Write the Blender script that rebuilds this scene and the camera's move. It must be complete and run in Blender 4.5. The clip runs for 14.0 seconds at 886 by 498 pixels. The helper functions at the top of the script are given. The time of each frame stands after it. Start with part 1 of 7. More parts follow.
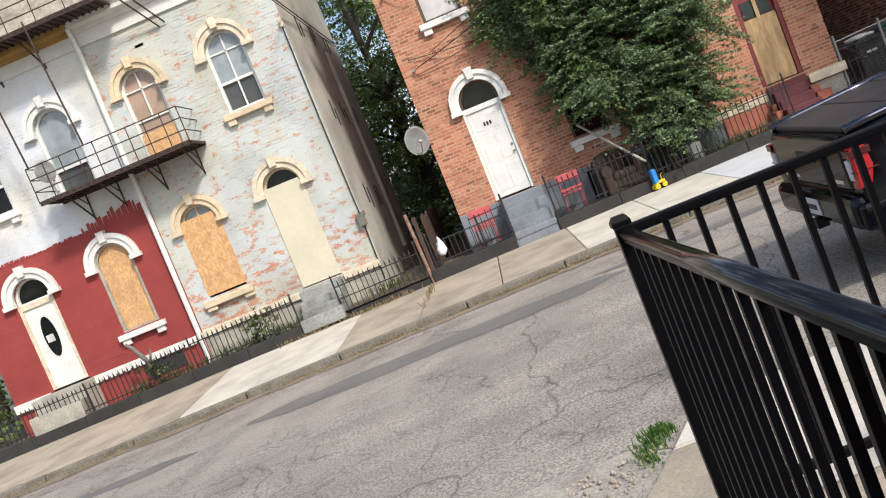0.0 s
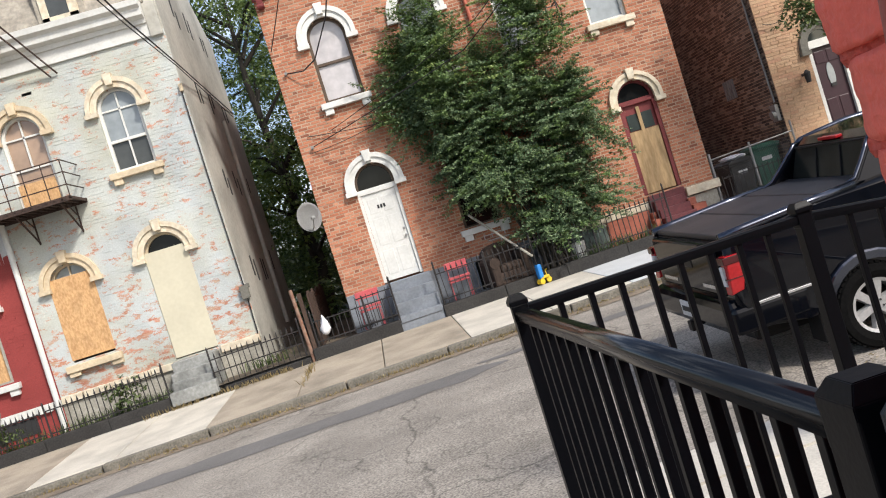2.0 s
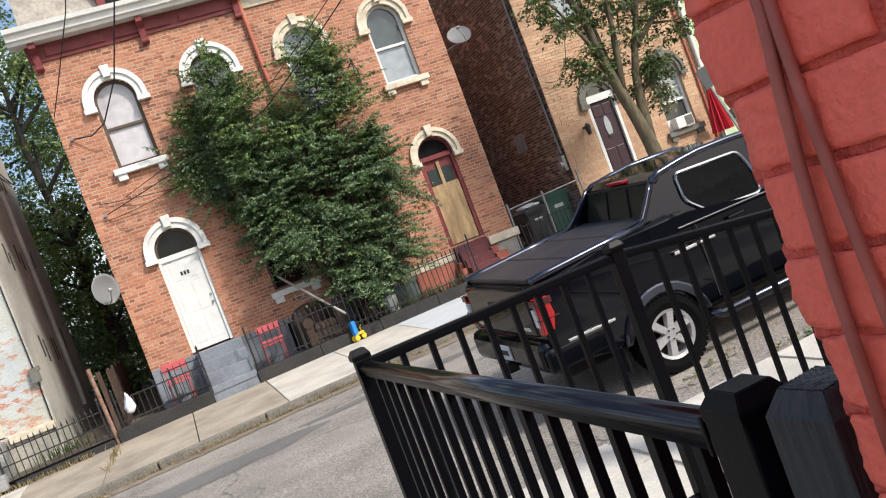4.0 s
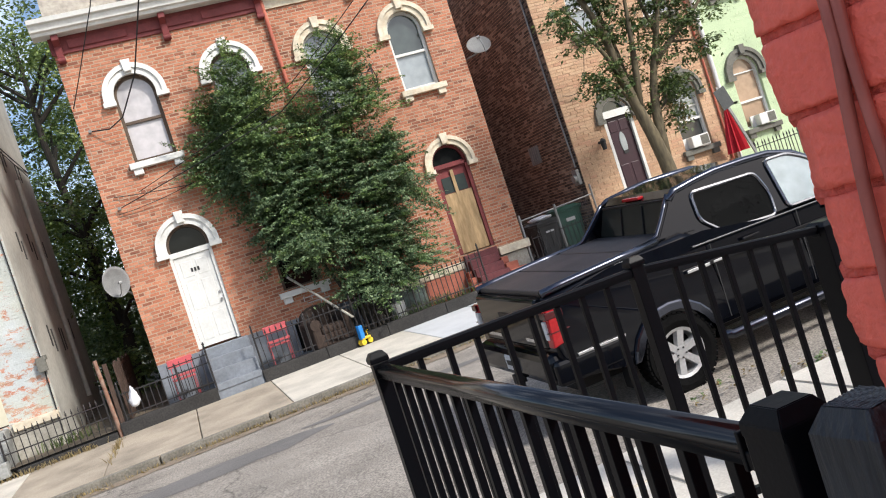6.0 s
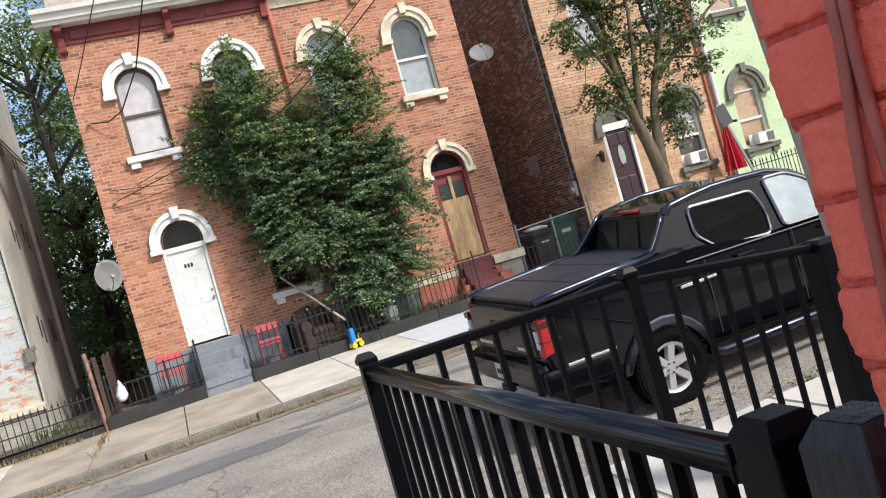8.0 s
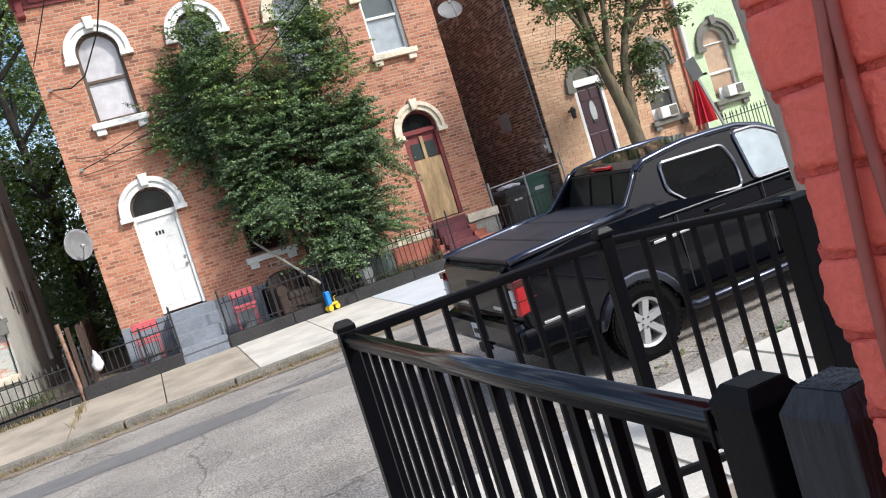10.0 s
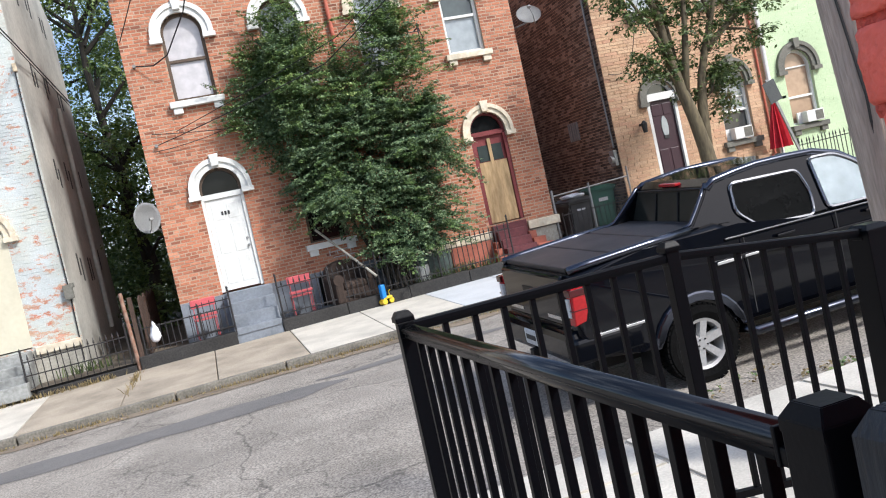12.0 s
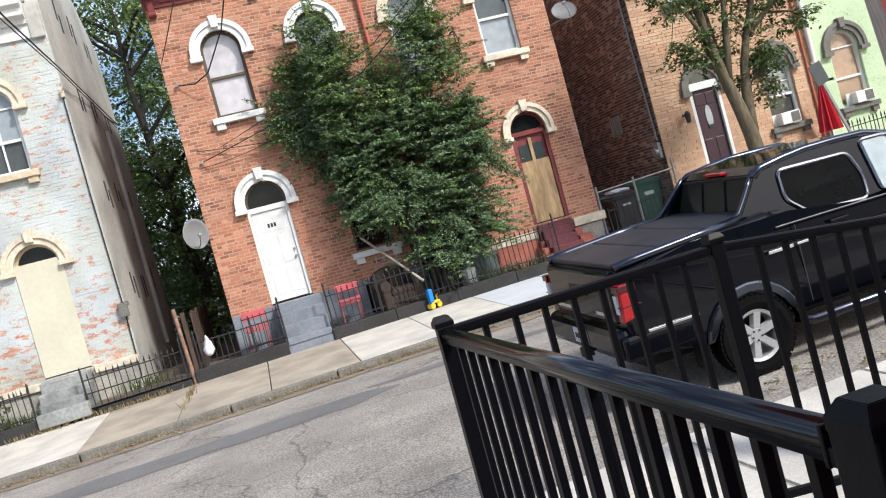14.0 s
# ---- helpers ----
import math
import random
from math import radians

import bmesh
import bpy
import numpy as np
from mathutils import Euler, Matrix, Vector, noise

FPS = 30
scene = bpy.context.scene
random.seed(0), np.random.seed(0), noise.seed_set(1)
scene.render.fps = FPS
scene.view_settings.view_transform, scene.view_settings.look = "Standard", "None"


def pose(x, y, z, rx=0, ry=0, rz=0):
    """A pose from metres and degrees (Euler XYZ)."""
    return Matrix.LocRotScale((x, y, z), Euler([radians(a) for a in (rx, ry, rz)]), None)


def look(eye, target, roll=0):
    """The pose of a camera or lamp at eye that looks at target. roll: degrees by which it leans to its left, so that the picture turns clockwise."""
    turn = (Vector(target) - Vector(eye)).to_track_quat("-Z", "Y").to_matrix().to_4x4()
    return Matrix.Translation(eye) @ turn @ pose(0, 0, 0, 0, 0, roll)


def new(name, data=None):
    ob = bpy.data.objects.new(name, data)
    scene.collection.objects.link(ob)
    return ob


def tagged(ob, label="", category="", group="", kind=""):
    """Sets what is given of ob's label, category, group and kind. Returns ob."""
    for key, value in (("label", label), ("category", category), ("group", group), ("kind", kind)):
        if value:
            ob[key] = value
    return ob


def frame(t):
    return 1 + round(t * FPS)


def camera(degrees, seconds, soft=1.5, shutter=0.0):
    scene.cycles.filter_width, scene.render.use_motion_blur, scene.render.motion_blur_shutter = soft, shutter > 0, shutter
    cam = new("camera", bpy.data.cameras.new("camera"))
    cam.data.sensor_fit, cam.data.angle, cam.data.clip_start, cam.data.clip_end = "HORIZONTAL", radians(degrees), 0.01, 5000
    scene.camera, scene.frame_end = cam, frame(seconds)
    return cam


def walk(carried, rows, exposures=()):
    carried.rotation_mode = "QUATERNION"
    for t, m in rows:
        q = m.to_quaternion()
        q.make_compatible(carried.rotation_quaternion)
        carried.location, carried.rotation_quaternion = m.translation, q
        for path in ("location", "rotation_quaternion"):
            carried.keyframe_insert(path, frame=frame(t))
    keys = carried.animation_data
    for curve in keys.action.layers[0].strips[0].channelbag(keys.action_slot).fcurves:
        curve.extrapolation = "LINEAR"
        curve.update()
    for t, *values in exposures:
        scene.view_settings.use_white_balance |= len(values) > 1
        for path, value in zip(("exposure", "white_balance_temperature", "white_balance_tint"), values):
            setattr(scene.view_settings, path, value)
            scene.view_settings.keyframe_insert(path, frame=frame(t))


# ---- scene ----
cam = camera(55.4, 14.0, 1.1)
PATH = [
    (0, (0.018, -1.04, 2.416), (-0.148, 0.948, 2.272), -22.1),
    (0.5, (0.009, -1.02, 2.418), (-0.082, 0.974, 2.283), -21.9),
    (1, (-0.008, -1.015, 2.414), (-0.017, 0.982, 2.302), -20.7),
    (1.5, (0.008, -0.97, 2.393), (0.049, 1.026, 2.288), -19.2),
    (2, (-0.039, -1.016, 2.383), (0.117, 0.978, 2.337), -17.3),
    (2.5, (-0.05, -0.987, 2.392), (0.341, 0.974, 2.385), -18.8),
    (3, (-0.083, -0.995, 2.401), (0.341, 0.96, 2.387), -20.5),
    (3.5, (-0.129, -1.009, 2.411), (0.42, 0.913, 2.334), -21.1),
    (3.7, (-0.132, -1.008, 2.404), (0.48, 0.894, 2.327), -21.0),
    (5.8, (-0.182, -1.008, 2.419), (0.401, 0.906, 2.42), -18.0),
    (6, (-0.182, -1.007, 2.415), (0.428, 0.898, 2.374), -18.0),
    (6.5, (-0.19, -1.015, 2.403), (0.446, 0.881, 2.356), -17.0),
    (7, (-0.208, -1.012, 2.406), (0.424, 0.886, 2.391), -15.4),
    (7.5, (-0.188, -0.996, 2.402), (0.445, 0.901, 2.383), -15.5),
    (9.8, (-0.166, -0.987, 2.421), (0.434, 0.917, 2.298), -17.7),
    (10, (-0.173, -0.982, 2.422), (0.481, 0.903, 2.283), -17.2),
    (10.5, (-0.188, -0.993, 2.42), (0.501, 0.879, 2.282), -15.6),
    (11, (-0.194, -0.997, 2.418), (0.43, 0.899, 2.294), -13.9),
    (11.5, (-0.201, -0.994, 2.415), (0.37, 0.919, 2.301), -13.0),
    (12, (-0.202, -0.985, 2.414), (0.329, 0.94, 2.314), -12.5),
    (12.5, (-0.193, -0.976, 2.414), (0.283, 0.964, 2.325), -12.8),
    (13, (-0.174, -0.959, 2.41), (0.24, 0.996, 2.324), -13.6),
    (13.5, (-0.172, -0.963, 2.406), (0.227, 0.995, 2.326), -14.2),
    (14, (-0.161, -0.959, 2.406), (0.267, 0.994, 2.339), -15.3),
]
walk(cam, [(t, look(eye, target, roll)) for t, eye, target, roll in PATH], [(0, 0.34, 6550, 10), (1, 0.27, 6550, 10), (3, 0.38, 6500, 10), (7.5, 0.43, 6350, 10), (9.7, 0.46, 6200, 10), (10.1, 0.53, 6080, 10), (10.6, 0.57, 6040, 10), (11.2, 0.57, 6000, 10), (12.5, 0.47, 6090, 10), (14, 0.46, 6150, 10)])

# ---- world and sun ----
SUN_EL = 42
SUN_FROM = Vector((0.60, -0.80, math.tan(radians(SUN_EL))))
world = bpy.data.worlds.new("sky")
scene.world = world
world.use_nodes = True
wn = world.node_tree.nodes
sky = wn.new("ShaderNodeTexSky")
sky.sky_type = "NISHITA"
sky.sun_disc = False
sky.sun_elevation = radians(SUN_EL)
sky.sun_rotation = radians(143)
sky.dust_density = 2.5
wn["Background"].inputs["Strength"].default_value = 0.15
# thin broken cloud over the whole sky
wtc = wn.new("ShaderNodeTexCoord")
wno = wn.new("ShaderNodeTexNoise")
wno.inputs["Scale"].default_value = 5.0
wno.inputs["Detail"].default_value = 6.0
wmr = wn.new("ShaderNodeMapRange")
wmr.inputs[1].default_value, wmr.inputs[2].default_value = 0.52, 0.70
wmx = wn.new("ShaderNodeMix")
wmx.data_type = "RGBA"
wmx.inputs[7].default_value = (7.9, 8.6, 9.9, 1)
wl = world.node_tree.links
wl.new(wtc.outputs["Generated"], wno.inputs["Vector"])
wl.new(wno.outputs["Fac"], wmr.inputs[0])
wl.new(wmr.outputs[0], wmx.inputs[0])
wl.new(sky.outputs[0], wmx.inputs[6])
wl.new(wmx.outputs[2], wn["Background"].inputs["Color"])
sun = new("sun", bpy.data.lights.new("sun", "SUN"))
sun.data.energy = 3.15
sun.data.angle = radians(6.0)
sun.data.color = (1.0, 0.955, 0.89)
sun.matrix_world = look(SUN_FROM * 30, (0, 0, 0))

# ---- materials ----


def mat(name, a, b=None, rough=0.7, metal=0.0, fine=40.0, coarse=2.0, stain=0.25, bump=0.2, coat=0.0, stretch=(1, 1, 1), spec=0.5):
    """A surface with fine grain between colours a and b, larger stains and relief."""
    b = b or tuple(c * 0.8 for c in a)
    m = bpy.data.materials.new(name)
    m.use_nodes = True
    n, l = m.node_tree.nodes, m.node_tree.links
    p = n["Principled BSDF"]
    tc = n.new("ShaderNodeTexCoord")
    mp = n.new("ShaderNodeMapping")
    mp.inputs["Scale"].default_value = stretch
    l.new(tc.outputs["Object"], mp.inputs["Vector"])
    f = n.new("ShaderNodeTexNoise")
    f.inputs["Scale"].default_value = fine
    f.inputs["Detail"].default_value = 5
    c = n.new("ShaderNodeTexNoise")
    c.inputs["Scale"].default_value = coarse
    c.inputs["Detail"].default_value = 7
    l.new(mp.outputs[0], f.inputs["Vector"])
    l.new(mp.outputs[0], c.inputs["Vector"])
    r = n.new("ShaderNodeMapRange")
    r.inputs[1].default_value, r.inputs[2].default_value = 0.35, 0.65
    l.new(f.outputs["Fac"], r.inputs[0])
    x = n.new("ShaderNodeMix")
    x.data_type = "RGBA"
    x.inputs[6].default_value, x.inputs[7].default_value = (*a, 1), (*b, 1)
    l.new(r.outputs[0], x.inputs[0])
    s = n.new("ShaderNodeMapRange")
    s.inputs[1].default_value, s.inputs[2].default_value = 0.4, 0.72
    s.inputs[3].default_value, s.inputs[4].default_value = 1.0, 1.0 - stain
    l.new(c.outputs["Fac"], s.inputs[0])
    y = n.new("ShaderNodeMix")
    y.data_type, y.blend_type = "RGBA", "MULTIPLY"
    y.inputs[0].default_value = 1
    l.new(x.outputs[2], y.inputs[6])
    l.new(s.outputs[0], y.inputs[7])
    l.new(y.outputs[2], p.inputs["Base Color"])
    q = n.new("ShaderNodeMapRange")
    dr = 0.12 if rough > 0.25 else 0.02
    q.inputs[3].default_value, q.inputs[4].default_value = max(rough - dr, 0.02), min(rough + dr, 1)
    l.new(c.outputs["Fac"], q.inputs[0])
    l.new(q.outputs[0], p.inputs["Roughness"])
    p.inputs["Metallic"].default_value = metal
    p.inputs["Coat Weight"].default_value = coat
    p.inputs["Coat Roughness"].default_value = 0.05
    p.inputs["Specular IOR Level"].default_value = spec
    if bump:
        u = n.new("ShaderNodeBump")
        u.inputs["Strength"].default_value = bump
        u.inputs["Distance"].default_value = 0.01
        l.new(f.outputs["Fac"], u.inputs["Height"])
        l.new(u.outputs[0], p.inputs["Normal"])
    return m


def ramp(n, stops):
    r = n.new("ShaderNodeValToRGB")
    e = r.color_ramp.elements
    while len(e) < len(stops):
        e.new(0.5)
    for k, (at, col) in zip(e, stops):
        k.position, k.color = at, (*col, 1)
    return r


def brick_mat(name, colours, paint=None, flake=(0.5, 0.56), dirt=0.3, single=False, rough=0.85, grain=35, bump=0.5, low=0.0, vary=0.175):
    """Bricks that differ one by one; paint: a coat over them that has flaked off in patches."""
    m = bpy.data.materials.new(name)
    m.use_nodes = True
    n, l = m.node_tree.nodes, m.node_tree.links
    p = n["Principled BSDF"]
    if single:
        rnd = n.new("ShaderNodeObjectInfo").outputs["Random"]
    else:
        rnd = n.new("ShaderNodeNewGeometry").outputs["Random Per Island"]
    tc = n.new("ShaderNodeNewGeometry")
    k = len(colours) - 1
    cr = ramp(n, [(i / k, c) for i, c in enumerate(colours)])
    l.new(rnd, cr.inputs[0])
    f = n.new("ShaderNodeTexNoise")
    f.inputs["Scale"].default_value, f.inputs["Detail"].default_value = grain, 6
    c = n.new("ShaderNodeTexNoise")
    c.inputs["Scale"].default_value, c.inputs["Detail"].default_value = 0.9, 8
    l.new(tc.outputs["Position"], f.inputs["Vector"])
    l.new(tc.outputs["Position"], c.inputs["Vector"])
    s = n.new("ShaderNodeMapRange")
    s.inputs[1].default_value, s.inputs[2].default_value = 0.4, 0.7
    s.inputs[3].default_value, s.inputs[4].default_value = 1.05, 1.0 - dirt
    l.new(c.outputs["Fac"], s.inputs[0])
    s2 = n.new("ShaderNodeMapRange")
    s2.inputs[1].default_value, s2.inputs[2].default_value = 0.3, 0.7
    s2.inputs[3].default_value, s2.inputs[4].default_value = 0.975 - vary, 0.975 + vary
    l.new(f.outputs["Fac"], s2.inputs[0])
    mu = n.new("ShaderNodeMath")
    mu.operation = "MULTIPLY"
    l.new(s.outputs[0], mu.inputs[0])
    l.new(s2.outputs[0], mu.inputs[1])
    y = n.new("ShaderNodeMix")
    y.data_type, y.blend_type = "RGBA", "MULTIPLY"
    y.inputs[0].default_value = 1
    l.new(mu.outputs[0], y.inputs[7])
    src = cr.outputs[0]
    if paint:
        g = n.new("ShaderNodeTexNoise")
        g.inputs["Scale"].default_value, g.inputs["Detail"].default_value = 4.6, 15
        g.inputs["Roughness"].default_value = 0.78
        gm = n.new("ShaderNodeMapping")
        gm.inputs["Scale"].default_value = (0.8, 1, 1.5)
        l.new(tc.outputs["Position"], gm.inputs["Vector"])
        l.new(gm.outputs[0], g.inputs["Vector"])
        ad = n.new("ShaderNodeMath")
        ad.operation = "MULTIPLY_ADD"
        ad.inputs[1].default_value = 0.03
        l.new(rnd, ad.inputs[0])
        l.new(g.outputs["Fac"], ad.inputs[2])
        if low:
            # the paint has come off most near the damp foot of the wall
            sx = n.new("ShaderNodeSeparateXYZ")
            l.new(tc.outputs["Position"], sx.inputs[0])
            lz = n.new("ShaderNodeMapRange")
            lz.inputs[1].default_value, lz.inputs[2].default_value = 3.6, 1.2
            lz.inputs[3].default_value, lz.inputs[4].default_value = 0.0, low
            l.new(sx.outputs["Z"], lz.inputs[0])
            al = n.new("ShaderNodeMath")
            l.new(ad.outputs[0], al.inputs[0])
            l.new(lz.outputs[0], al.inputs[1])
            ad = al
        pr = n.new("ShaderNodeMapRange")
        pr.inputs[1].default_value, pr.inputs[2].default_value = flake[0] + 0.015, flake[1] + 0.015
        l.new(ad.outputs[0], pr.inputs[0])
        px = n.new("ShaderNodeMix")
        px.data_type = "RGBA"
        pt = n.new("ShaderNodeTexNoise")
        pt.inputs["Scale"].default_value, pt.inputs["Detail"].default_value = 0.8, 9
        l.new(tc.outputs["Position"], pt.inputs["Vector"])
        pc = ramp(n, [(0.42, paint), (0.66, (paint[0] * 0.98, paint[1] * 0.93, paint[2] * 0.80))])
        l.new(pt.outputs["Fac"], pc.inputs[0])
        l.new(pc.outputs[0], px.inputs[6])
        l.new(pr.outputs[0], px.inputs[0])
        l.new(cr.outputs[0], px.inputs[7])
        src = px.outputs[2]
    l.new(src, y.inputs[6])
    l.new(y.outputs[2], p.inputs["Base Color"])
    p.inputs["Roughness"].default_value = rough
    u = n.new("ShaderNodeBump")
    u.inputs["Strength"].default_value, u.inputs["Distance"].default_value = bump, 0.006
    l.new(f.outputs["Fac"], u.inputs["Height"])
    l.new(u.outputs[0], p.inputs["Normal"])
    return m


def leaf_mat(name, dark, light):
    m = bpy.data.materials.new(name)
    m.use_nodes = True
    n, l = m.node_tree.nodes, m.node_tree.links
    p = n["Principled BSDF"]
    g = n.new("ShaderNodeNewGeometry")
    cr = ramp(n, [(0, dark), (0.7, tuple((a + b) / 2 for a, b in zip(dark, light))), (1, light)])
    l.new(g.outputs["Random Per Island"], cr.inputs[0])
    l.new(cr.outputs[0], p.inputs["Base Color"])
    p.inputs["Roughness"].default_value = 0.45
    t = n.new("ShaderNodeBsdfTranslucent")
    l.new(cr.outputs[0], t.inputs["Color"])
    x = n.new("ShaderNodeMixShader")
    x.inputs[0].default_value = 0.25
    l.new(p.outputs[0], x.inputs[1])
    l.new(t.outputs[0], x.inputs[2])
    l.new(x.outputs[0], n["Material Output"].inputs["Surface"])
    return m


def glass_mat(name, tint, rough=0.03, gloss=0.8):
    """An opaque window pane: unlit room, curtain or sky is painted into its tint."""
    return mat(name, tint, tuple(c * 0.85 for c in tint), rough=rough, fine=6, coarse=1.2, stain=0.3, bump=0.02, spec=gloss)


